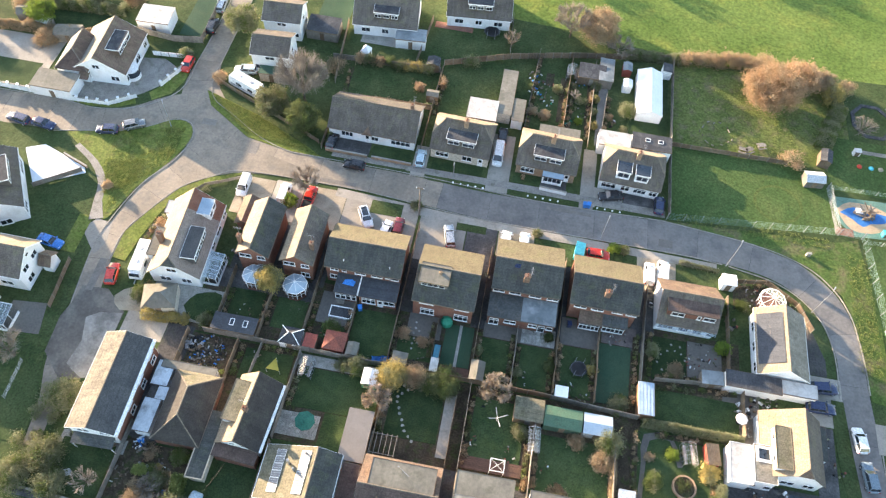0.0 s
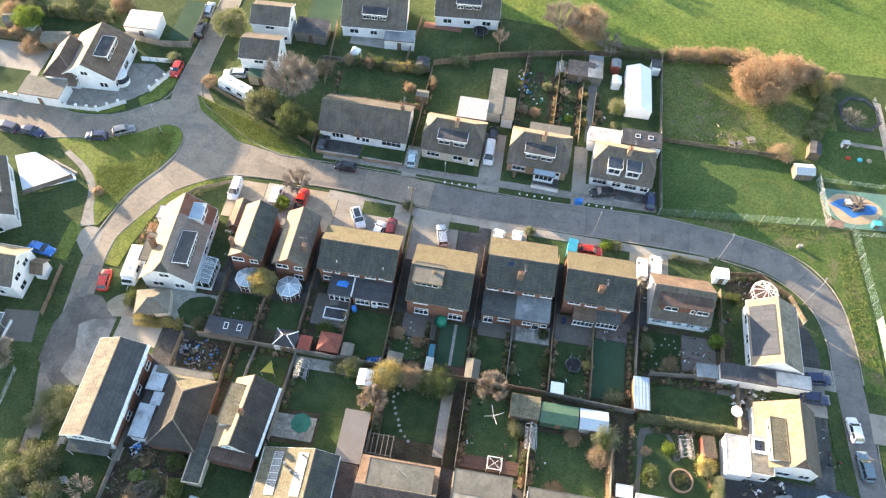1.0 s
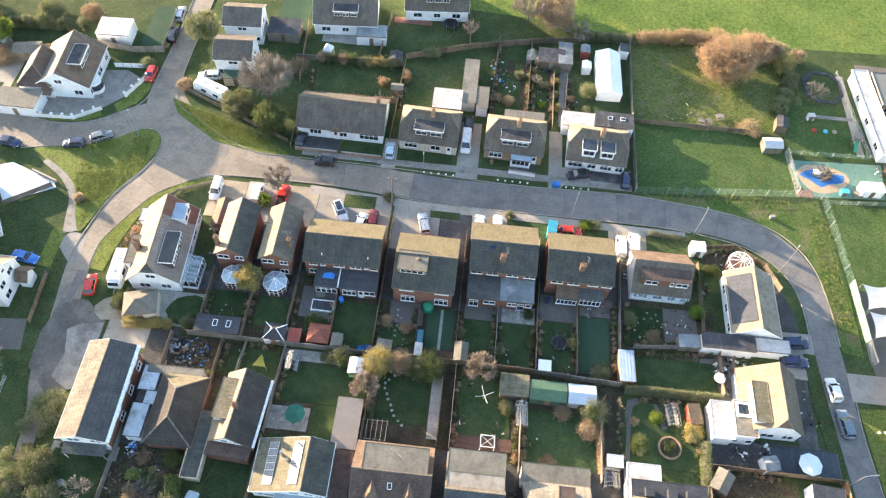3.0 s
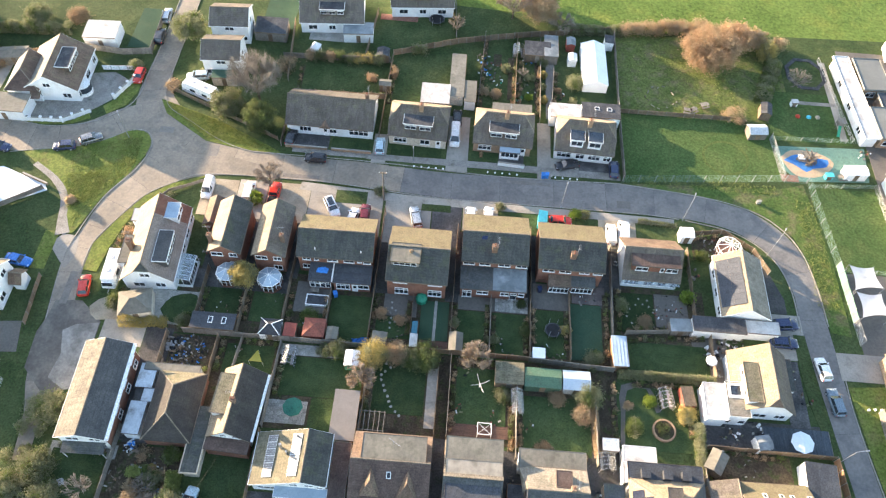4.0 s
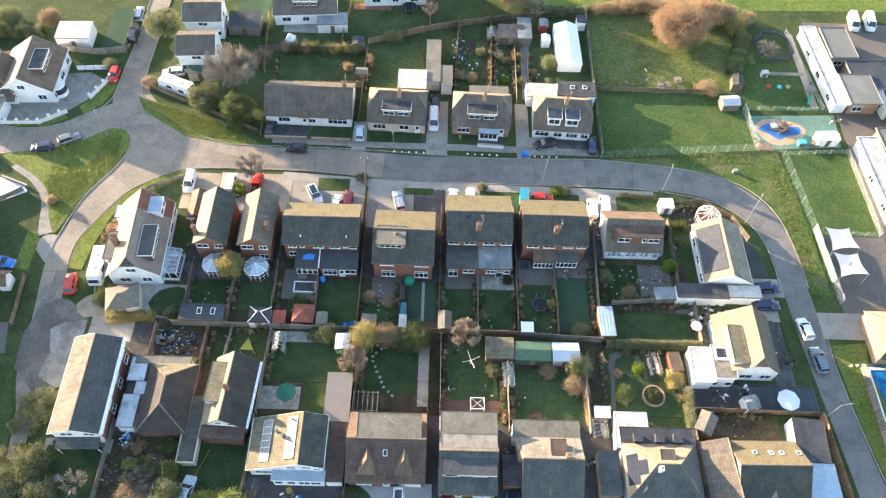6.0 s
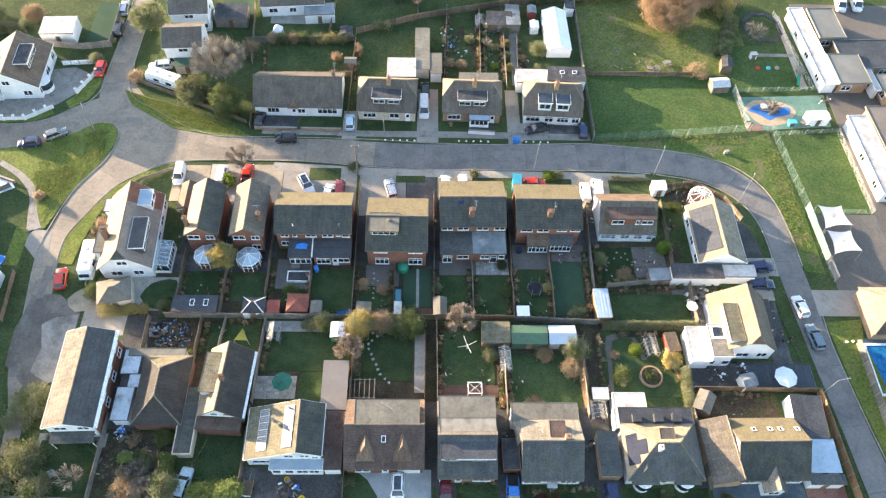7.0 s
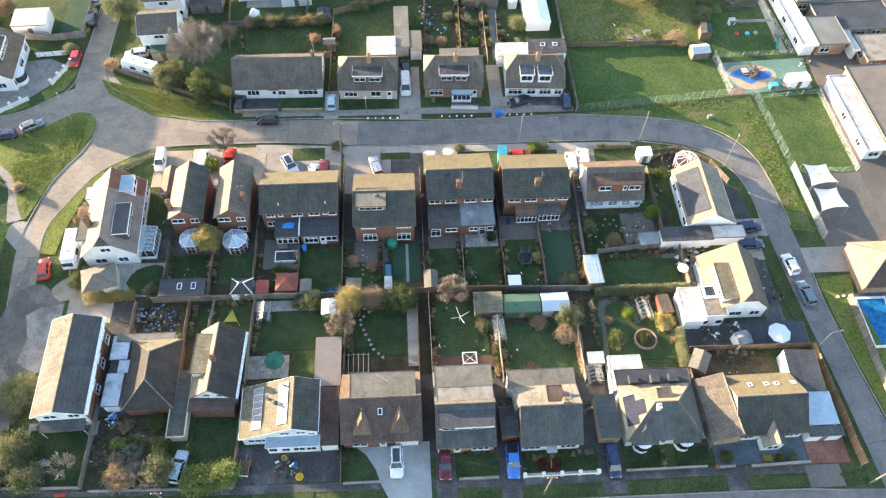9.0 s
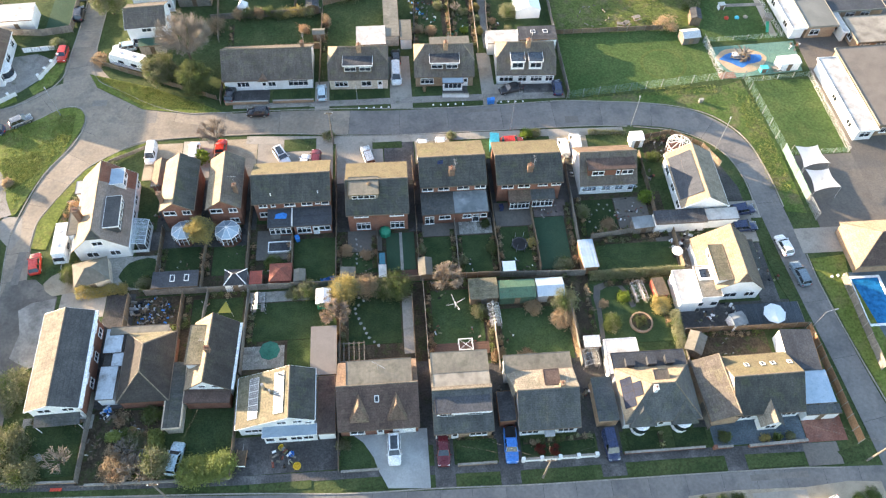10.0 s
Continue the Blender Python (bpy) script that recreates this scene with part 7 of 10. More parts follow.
def bare_tree(x, y, h, r, label, seed=1, twig="twig", n=700, leaf=None, leaves=0, thin=0.022):
    """A leafless tree: a trunk, limbs, and a haze of fine twigs."""
    t = thing("tree", pose(x, y, 0), label, "tree")
    rnd, pr = np.random.default_rng(seed), random.Random(seed)
    bm = rod(bmesh.new(), (0, 0, 0), (0, 0, h * 0.3), 0.03 * h, 0.022 * h, 8)
    ends = limbs(bm, (0, 0), h, r, pr, 9 if h < 6 else 20, 0.024 * h if h < 6 else 0.016 * h)
    rod(bm, (0, 0, h * 0.3), (0, 0, h * 0.9), 0.022 * h, 0.02, 6)
    ends.append(Vector((0, 0, h * 0.85)))
    part("trunk", bm, "bark", t)
    v, f = [], []
    tips = []
    boughs = []
    first = max(60, n // 50)
    for i in range(n):
        bough = i < first
        if bough:
            s = Vector((0, 0, h * 0.3)).lerp(ends[i % len(ends)], pr.uniform(0.3, 1.0))
        else:
            b = boughs[pr.randrange(first)]
            s = b[0].lerp(b[1], pr.uniform(0.2, 1.0))
        d = Vector((s.x, s.y, (s.z - h * 0.3) * 0.9)).normalized() + Vector((pr.gauss(0, 0.45), pr.gauss(0, 0.45), pr.gauss(0.4, 0.4)))
        q = s + d.normalized() * r * (pr.uniform(0.35, 0.65) if bough else pr.uniform(0.15, 0.42))
        boughs.append((s, q))
        reach = math.hypot(q.x, q.y)
        if reach > r * 0.97:
            q.x, q.y = q.x / reach * r * (edge := pr.uniform(0.62, 1.04)), q.y / reach * r * edge
        q.z = max(0.3, min(q.z, (h * 1.1 - 0.22 * h * (reach / r) ** 2) * pr.uniform(0.78, 1.06)))
        w = (q - s).normalized()
        u = w.orthogonal().normalized()
        o = w.cross(u)
        b0 = len(v)
        for c, rad in ((s, thin * 2.2), (q, thin)) if bough else ((s, thin), (q, thin * 0.4)):
            for kk in range(3):
                a = 2 * math.pi * kk / 3
                v.append(tuple(c + (u * math.cos(a) + o * math.sin(a)) * rad))
        for kk in range(3):
            f.append((b0 + kk, b0 + (kk + 1) % 3, b0 + 3 + (kk + 1) % 3, b0 + 3 + kk))
        tips.append(tuple(s.lerp(q, pr.uniform(0.4, 1.0))))
    me = bpy.data.meshes.new("twig_crown")
    me.from_pydata(v, [], f)
    me.materials.append(MATS[twig])
    ob = new("twig_crown", me)
    ob.parent = t
    if leaves:
        tp = np.array(tips)[rnd.integers(0, len(tips), leaves)] + rnd.normal(size=(leaves, 3)) * 0.12
        leaf_mesh("leaf_crown", tp, 0.09, leaf or "leaf_tan", t, rnd)
    return t


def bush(x, y, r, h, leaf, label, seed=1, n=0, size=0.13, group="", category="bush", name="bush"):
    t = thing(name, pose(x, y, 0), label, category, group)
    rnd, pr = np.random.default_rng(seed), random.Random(seed)
    n = n or int(500 + 900 * r * max(r, h))
    bm = bmesh.new()
    for i in range(6):
        az = i * 1.05 + pr.uniform(0, 0.5)
        rod(bm, (0, 0, 0), (math.cos(az) * r * 0.6, math.sin(az) * r * 0.6, h * pr.uniform(0.5, 0.85)), 0.035, 0.012, 4)
    part("stem", bm, "bark", t)
    k = max(8, n // 70)
    c = rnd.normal(size=(k, 3))
    c[:, 2] = np.abs(c[:, 2]) - 0.25
    c /= np.linalg.norm(c, axis=1)[:, None]
    c *= rnd.uniform(0.45, 0.9, (k, 1))
    c = c * (r, r, h * 0.62) + (0, 0, h * 0.34)
    pts = c[rnd.integers(0, k, n)] + rnd.normal(size=(n, 3)) * (0.17 * r + 0.04, 0.17 * r + 0.04, 0.12 * h + 0.03)
    leaf_mesh("foliage", pts, size, leaf, t, rnd)
    return t


def hedge(p, q, w, h, leaf, label, seed=1, size=0.13, dense=420, wild=0.25):
    p, q = Vector((*p, 0)), Vector((*q, 0))
    L = (q - p).length
    t = thing("hedge", Matrix.Translation(p) @ pose(0, 0, 0, 0, 0, math.degrees(math.atan2(q.y - p.y, q.x - p.x))), label, "hedge")
    rnd, pr = np.random.default_rng(seed), random.Random(seed)
    n = int(L * (w + 2 * h) * dense / 3)
    bm = bmesh.new()
    for i in range(int(L / 0.5)):
        x = 0.25 + i * 0.5
        rod(bm, (x, 0, 0), (x + pr.uniform(-0.2, 0.2), pr.uniform(-0.3, 0.3) * w, h * 0.8), 0.03, 0.01, 4)
    part("stem", bm, "bark", t)
    u = rnd.uniform(0, L, n)
    hh = h * (1 + wild * np.sin(u * 1.1 + seed) * np.sin(u * 0.43 + 2 * seed)) * rnd.uniform(0.9, 1.1, n)
    ang = rnd.uniform(-0.2, math.pi + 0.2, n)
    rr = rnd.uniform(0.7, 1.0, n)
    pts = np.stack([u, np.cos(ang) * w / 2 * rr + rnd.normal(size=n) * 0.06, np.maximum(0.05, np.abs(np.sin(ang)) ** 0.6 * hh * rr)], 1)
    leaf_mesh("foliage", pts, size, leaf, t, rnd)
    return t


# ---------------------------------------------------------------- vehicles
def loft(bm, stations):
    """stations: (x, z low, z high, half width); a rounded car-like section at each."""
    rings = []
    for x, lo, hi, w in stations:
        m = lo + (hi - lo) * 0.45
        sec = [(-w * 0.88, lo), (-w, lo + (hi - lo) * 0.18), (-w, m), (-w * 0.95, hi - (hi - lo) * 0.14), (-w * 0.84, hi), (0, hi + 0.025), (w * 0.84, hi), (w * 0.95, hi - (hi - lo) * 0.14), (w, m), (w, lo + (hi - lo) * 0.18), (w * 0.88, lo)]
        rings.append([bm.verts.new((x, y, z)) for y, z in sec])
    k = len(rings[0])
    for a, b in zip(rings, rings[1:]):
        for i in range(k):
            bm.faces.new((a[i], a[(i + 1) % k], b[(i + 1) % k], b[i]))
    bm.faces.new(rings[0])
    bm.faces.new(rings[-1][::-1])
    for f in bm.faces:
        f.smooth = True
    return bm


CAR_KINDS = {  # length, width, height, belt, windscreen foot, roof front, roof back, rear glass foot, bonnet height
    "hatch": (4.05, 1.74, 1.48, 0.94, 0.95, 0.30, -1.45, -1.85, 0.88),
    "estate": (4.55, 1.80, 1.48, 0.94, 0.95, 0.25, -1.85, -2.10, 0.88),
    "saloon": (4.50, 1.78, 1.43, 0.92, 0.90, 0.25, -1.05, -1.65, 0.86),
    "suv": (4.45, 1.86, 1.66, 1.06, 1.05, 0.45, -1.75, -2.05, 1.02),
    "van": (5.10, 1.94, 2.05, 1.15, 1.85, 1.15, -2.45, -2.50, 1.10),
    "smallvan": (4.35, 1.80, 1.82, 1.05, 1.30, 0.65, -2.05, -2.12, 1.00),
    "pickup": (5.00, 1.84, 1.72, 1.05, 1.10, 0.55, -0.55, -0.75, 1.02),
}


def car(x, y, heading, kind, paint, label, scale=1.0, panorama=False):
    L, W, H, belt, wf, rf, rb, rg, bon = CAR_KINDS[kind]
    c = thing("car" if "van" not in kind else "van", pose(x, y, 0.04, 0, 0, heading) @ Matrix.Diagonal((scale, scale, scale, 1)), label, "car" if "van" not in kind else "van")
    w, mt = W / 2, "paint_" + paint
    tail = belt if kind not in ("saloon", "pickup") else belt - 0.02
    bm = loft(bmesh.new(), [(-L / 2, 0.42, tail - 0.18, w * 0.80), (-L / 2 + 0.12, 0.26, tail - 0.02, w * 0.93), (-L / 2 + 0.6, 0.20, tail, w), (0, 0.20, belt, w), (wf, 0.20, belt - 0.01, w),
                            (wf + (L / 2 - wf) * 0.6, 0.20, bon - 0.04, w * 0.98), (L / 2 - 0.16, 0.24, bon - 0.14, w * 0.90), (L / 2, 0.38, bon - 0.30, w * 0.72)])
    # pillars join the body to the roof
    tw, bw = w * 0.74, w * 0.90
    for s in (-1, 1):
        for xb, xt in ((wf, rf), (rg, rb), ((wf + rg) / 2 - 0.1, (rf + rb) / 2 - 0.05)):
            rod(bm, (xb, s * bw, belt - 0.04), (xt, s * tw, H - 0.05), 0.055, 0.05, 5)
    part("body", bm, mt, c)
    van = kind in ("van", "smallvan")
    bm = bmesh.new()
    plate(bm, [(rb - 0.04, -tw, H - 0.02), (rf + 0.03, -tw, H - 0.02), (rf + 0.06, 0, H + 0.03), (rf + 0.03, tw, H - 0.02), (rb - 0.04, tw, H - 0.02), (rb - 0.07, 0, H + 0.03)], 0.07)
    part("roof", bm, mt, c)
    b = 0.006
    if van:
        xm = wf - 1.15
        bm = plate(bmesh.new(), [(rg, -bw, belt - 0.03), (xm, -bw, belt - 0.03), (xm, -tw, H - 0.06), (rb, -tw, H - 0.06)], 0, drop=(0, 0.03, 0))
        plate(bm, [(rg, bw, belt - 0.03), (xm, bw, belt - 0.03), (xm, tw, H - 0.06), (rb, tw, H - 0.06)], 0, drop=(0, -0.03, 0))
        plate(bm, [(rg, -bw, belt - 0.03), (rg, bw, belt - 0.03), (rb, tw, H - 0.06), (rb, -tw, H - 0.06)], 0, drop=(0.03, 0, 0))
        part("load_panel", bm, mt, c)
        back = xm
    else:
        back = rg
    top_back = rb if not van else back
    for s in (-1, 1):
        part("side_window", plate(bmesh.new(), [(back, s * bw, belt - 0.02), (wf, s * bw, belt - 0.02), (rf, s * tw, H - 0.07), (top_back, s * tw, H - 0.07)], 0, drop=(0, -s * 0.02, 0)), "pane", c)
    part("windscreen", plate(bmesh.new(), [(wf, -bw, belt - 0.02), (wf, bw, belt - 0.02), (rf, tw, H - 0.05), (rf, -tw, H - 0.05)], 0, drop=(-0.02, 0, -0.01)), "pane", c)
    if not van:
        part("rear_window", plate(bmesh.new(), [(rg, bw, belt - 0.02), (rg, -bw, belt - 0.02), (rb, -tw, H - 0.05), (rb, tw, H - 0.05)], 0, drop=(0.02, 0, -0.01)), "pane", c)
    if panorama:
        part("sunroof", plate(bmesh.new(), [(rb + 0.25, -tw * 0.7, H + 0.035), (rf - 0.1, -tw * 0.7, H + 0.035), (rf - 0.1, tw * 0.7, H + 0.035), (rb + 0.25, tw * 0.7, H + 0.035)], 0.01), "pane", c)
    if kind == "pickup":
        part("load_bed", boxes((-L / 2 + 0.12, rg - 0.15, -w * 0.8, w * 0.8, belt - 0.02, belt + 0.035)), "black", c)
    for s in (-1, 1):
        part("headlight", boxes((L / 2 - 0.30, L / 2 - 0.10, s * w * 0.66 - 0.16, s * w * 0.66 + 0.16, bon - 0.30, bon - 0.15)), "lamp_clear", c)
        part("tail_light", boxes((-L / 2 + 0.0, -L / 2 + 0.14, s * w * 0.76 - 0.11, s * w * 0.76 + 0.11, tail - 0.30, tail - 0.10)), "lamp_red", c)
        part("mirror", boxes((wf - 0.20, wf - 0.04, min(s * w * 0.95, s * (w + 0.16)), max(s * w * 0.95, s * (w + 0.16)), belt, belt + 0.13)), mt, c)
        for xw in (L / 2 - 0.82, -L / 2 + 0.80):
            wheel = part("wheel", lathe(bmesh.new(), [(0.22, -0.10), (0.32, -0.09), (0.32, 0.09), (0.22, 0.10)], 14), "tyre", c, at=pose(xw, s * (w - 0.10), 0.30, 90, 0, 0))
            part("rim", lathe(bmesh.new(), [(0.20, -0.108), (0.21, -0.10), (0.21, 0.10), (0.20, 0.108)], 10), "alloy", wheel)
    return c


def caravan(x, y, heading, L, W, H, label, name="caravan", band="paint_navy"):
    c = thing(name, pose(x, y, 0, 0, 0, heading), label, name.replace("_", " "))
    bm = boxes((-L / 2, L / 2 - 0.5, -W / 2, W / 2, 0.45, H, 0.14), (L / 2 - 0.7, L / 2, -W * 0.48, W * 0.48, 0.5, H - 0.7, 0.2))
    part("body", bm, "upvc", c)
    for s in (-1, 1):
        part("stripe", boxes((-L / 2 + 0.3, L / 2 - 0.8, s * (W / 2 + 0.004) - 0.006, s * (W / 2 + 0.004) + 0.006, 1.02, 1.14)), band, c)
        for xc in (-L * 0.25, L * 0.12):
            part("window", boxes((xc - 0.6, xc + 0.6, s * (W / 2) - 0.02, s * (W / 2) + 0.02, 1.35, 1.95)), "pane", c)
        part("wheel", lathe(bmesh.new(), [(0.2, -0.1), (0.32, -0.1), (0.32, 0.1), (0.2, 0.1)], 12), "tyre", c, at=pose(-0.3, s * (W / 2 - 0.12), 0.32, 90, 0, 0))
    part("front_window", plate(bmesh.new(), [(L / 2 - 0.16, -W * 0.36, 1.25), (L / 2 - 0.16, W * 0.36, 1.25), (L / 2 - 0.26, W * 0.36, 1.85), (L / 2 - 0.26, -W * 0.36, 1.85)], 0, drop=(0.15, 0, 0)), "pane", c)
    part("rear_window", boxes((-L / 2 - 0.02, -L / 2 + 0.04, -W * 0.34, W * 0.34, 1.3, 1.9)), "pane", c)
    for xc in (-L * 0.22, L * 0.15):
        part("roof_vent", boxes((xc - 0.3, xc + 0.3, -0.25, 0.25, H - 0.02, H + 0.1)), "metal_grey", c)
    part("tow_bar", boxes((L / 2 - 0.2, L / 2 + 0.9, -0.06, 0.06, 0.42, 0.52), (L / 2 + 0.75, L / 2 + 0.85, -0.05, 0.05, 0.0, 0.42)), "metal_grey", c)
    return c


# ---------------------------------------------------------------- street and garden things
def street_lamp(x, y, h, arm, heading, label):
    s = thing("street_lamp", pose(x, y, 0, 0, 0, heading), label, "street lamp", "street lamps along the road")
    part("pole", rod(rod(bmesh.new(), (0, 0, 0), (0, 0, 1.2), 0.10, 0.09, 10), (0, 0, 1.2), (0, 0, h), 0.06, 0.045, 8), "metal_grey", s)
    part("arm", rod(bmesh.new(), (0, 0, h - 0.05), (arm, 0, h + 0.15), 0.035, 0.03, 6), "metal_grey", s)
    part("head", boxes((arm - 0.1, arm + 0.45, -0.10, 0.10, h + 0.08, h + 0.20, 0.03)), "metal_grey", s)
    return s


def pole(x, y, h, label, lines=()):
    s = thing("utility_pole", pose(x, y, 0), label, "utility pole", "telegraph poles")
    part("pole", rod(bmesh.new(), (0, 0, 0), (0, 0, h), 0.15, 0.10, 10), "timber_grey", s)
    part("crossarm", boxes((-0.7, 0.7, -0.06, 0.06, h - 0.5, h - 0.36)), "timber", s)
    for k in (-0.6, 0.6):
        part("insulator", lathe(bmesh.new(), [(0.05, h - 0.36), (0.07, h - 0.24), (0.03, h - 0.18)], 8, (k, 0, 0)), "upvc", s)
    for q in lines:
        a, b = Vector((0, 0, h - 0.3)), Vector((q[0] - x, q[1] - y, q[2]))
        part("wire", tube([a.lerp(b, i / 10) + Vector((0, 0, -4.0 * i / 10 * (1 - i / 10))) for i in range(11)], 0.007, 3), "timber_grey", s)
    return s


def bin_wheelie(x, y, turn, mat, label):
    b = thing("wheelie_bin", pose(x, y, 0.04, 0, 0, turn), label, "bin", "wheelie bins")
    part("body", boxes((-0.29, 0.29, -0.36, 0.36, 0.08, 1.0, -0.04)), mat, b)
    part("lid", boxes((-0.35, 0.35, -0.42, 0.42, 1.0, 1.07)), mat, b)
    part("axle", rod(bmesh.new(), (-0.3, 0.32, 0.1), (0.3, 0.32, 0.1), 0.1, n=10), "tyre", b)
    return b


def parasol(x, y, r, h, mat, label, closed=False):
    p = thing("parasol", pose(x, y, 0), label, "parasol")
    part("pole", rod(bmesh.new(), (0, 0, 0), (0, 0, h + 0.3), 0.03), "timber", p)
    part("canopy", lathe(bmesh.new(), [(r, h - 0.25), (r * 1.01, h - 0.18), (r * 0.5, h + 0.08), (0.04, h + 0.3)], 8), mat, p)
    part("base", lathe(bmesh.new(), [(0.3, 0), (0.3, 0.08), (0.1, 0.12)], 12), "black", p)
    return p


def trampoline(x, y, r, label):
    p = thing("trampoline", pose(x, y, 0), label, "trampoline")
    part("mat", lathe(bmesh.new(), [(r * 0.82, 0.78), (r * 0.82, 0.80)], 20), "black", p)
    part("pad_ring", lathe(bmesh.new(), [(r * 0.99, 0.74), (r, 0.80), (r * 0.84, 0.83), (r * 0.83, 0.74)], 20), "felt_dark", p)
    for i in range(6):
        a = i * math.pi / 3
        part("leg", rod(bmesh.new(), (r * math.cos(a), r * math.sin(a), 0), (r * math.cos(a), r * math.sin(a), 2.3), 0.03), "metal_grey", p)
    return p


def stones(pts, label, r=0.24, mat="slab", h=0.10, seed=3, name="stepping_stones"):
    t = thing(name, Matrix(), label, name.replace("_", " "))
    pr = random.Random(seed)
    for x, y in pts:
        n = pr.randint(6, 8)
        rr = [r * pr.uniform(0.75, 1.2) for _ in range(n)]
        bm = plate(bmesh.new(), [(rr[i] * math.cos(2 * math.pi * i / n), rr[i] * math.sin(2 * math.pi * i / n), h) for i in range(n)], h)
        part("stone", bm, mat, t, at=pose(x, y, 0))
    return t


def paving(x0, x1, y0, y1, s, mat, label, z=0.09, gap=0.015, seed=5):
    """A patio of separate slabs."""
    t = tagged(new("patio_paving"), label, "patio", kind="structure")
    t.matrix_basis = pose(x0, y0, 0)
    bm = boxes((gap, s - gap, gap, s - gap, 0.0, z))
    first = part("slab", bm, mat, t)
    pr = random.Random(seed)
    for i in range(int((x1 - x0) / s)):
        for j in range(int((y1 - y0) / s)):
            if i or j:
                shared("slab", first.data, t, pose(i * s, j * s, pr.uniform(-0.006, 0.006)))
    return t


def table(x, y, w, d, turn, label, mat="timber_grey"):
    t = thing("picnic_table", pose(x, y, 0, 0, 0, turn), label, "table", "garden tables")
    part("tabletop", boxes((-w / 2, w / 2, -d / 2, d / 2, 0.70, 0.75)), mat, t)
    for s in (-1, 1):
        part("bench", boxes((-w / 2, w / 2, s * (d / 2 + 0.3) - 0.14, s * (d / 2 + 0.3) + 0.14, 0.42, 0.46)), mat, t)
        part("leg_frame", boxes((s * w * 0.35 - 0.05, s * w * 0.35 + 0.05, -d / 2 - 0.35, d / 2 + 0.35, 0.36, 0.42), (s * w * 0.35 - 0.05, s * w * 0.35 + 0.05, -0.3, -0.2, 0, 0.7), (s * w * 0.35 - 0.05, s * w * 0.35 + 0.05, 0.2, 0.3, 0, 0.7)), mat, t)
    return t


def heap(x, y, r, n, seed, label, mats=("timber", "felt", "timber_grey", "upvc", "black", "fascia_dark", "slab", "terracotta", "leaf_olive"), size=0.5):
    """A heap of loose odds and ends."""
    t = thing("junk_heap", pose(x, y, 0), label, "junk")
    pr = random.Random(seed)
    for i in range(n):
        a, rr = pr.uniform(0, 6.28), r * math.sqrt(pr.random())
        w, d, h = (size * pr.uniform(0.3, 1.3) for _ in range(3))
        part("odd_piece", boxes((-w / 2, w / 2, -d / 4, d / 4, 0, h * 0.5, 0.02 * size)), pr.choice(mats), t, at=pose(rr * math.cos(a), rr * math.sin(a), pr.uniform(0, 0.2), pr.uniform(-12, 12), pr.uniform(-12, 12), pr.uniform(0, 180)))
    return t

# ---------------------------------------------------------------- boundaries
GREY, BROWN = "timber_grey", "timber"
GARDEN_SET_C = [
    ((-40.0, 43.7), (-25.0, 43.6), 1.8, GREY), ((-25.0, 43.6), (-11.2, 43.5), 1.8, GREY), ((-11.2, 43.5), (1.8, 43.6), 1.8, BROWN), ((1.8, 43.6), (14.2, 43.5), 1.8, BROWN), ((14.2, 43.4), (27.4, 42.8), 1.8, GREY),
    ((-38.7, 46.8), (-38.7, 55.6), 1.7, BROWN), ((-31.7, 44.0), (-31.7, 56.0), 1.7, BROWN), ((-25.0, 44.0), (-25.0, 66.5), 1.8, BROWN), ((-18.1, 44.0), (-18.1, 53.0), 1.6, BROWN),
    ((-11.2, 44.0), (-11.2, 70.0), 1.8, BROWN), ((-4.7, 46.5), (-4.7, 53.0), 1.5, BROWN), ((1.7, 44.0), (1.7, 67.5), 1.8, BROWN), ((7.9, 44.0), (7.9, 54.0), 1.6, GREY), ((14.3, 44.0), (14.3, 68.0), 1.8, BROWN),
    ((20.7, 44.0), (20.7, 56.0), 1.6, BROWN), ((27.3, 43.0), (27.9, 66.0), 1.8, GREY),
]
GARDEN_SET_C += [
    ((29.7, 49.6), (43.4, 51.0), 1.5, GREY), ((41.2, 51.2), (41.2, 66.5), 1.6, BROWN), ((43.2, 43.0), (43.2, 50.0), 1.6, BROWN), ((-24.8, 29.5), (-24.4, 43.2), 1.8, GREY), ((-34.5, 27.0), (-34.2, 43.2), 1.7, BROWN),
    ((-31.0, 37.4), (-30.6, 43.4), 1.4, GREY), ((-10.6, 29.8), (-10.6, 42.0), 1.7, BROWN), ((2.1, 30.0), (2.1, 43.0), 1.7, GREY), ((0.25, 30.2), (0.25, 40.6), 1.6, BROWN), ((12.3, 27.8), (12.3, 39.6), 1.7, GREY),
    ((24.2, 27.6), (24.2, 38.0), 1.6, GREY), ((-42.2, 37.4), (-42.2, 43.4), 1.8, BROWN), ((-45.0, 15.8), (-44.8, 28.0), 1.5, GREY), ((-25.0, 15.0), (-24.9, 29.0), 1.6, BROWN),
    ((-10.9, 14.8), (-10.9, 19.8), 1.1, BROWN), ((40.0, 17.0), (39.6, 31.0), 1.6, GREY),
]
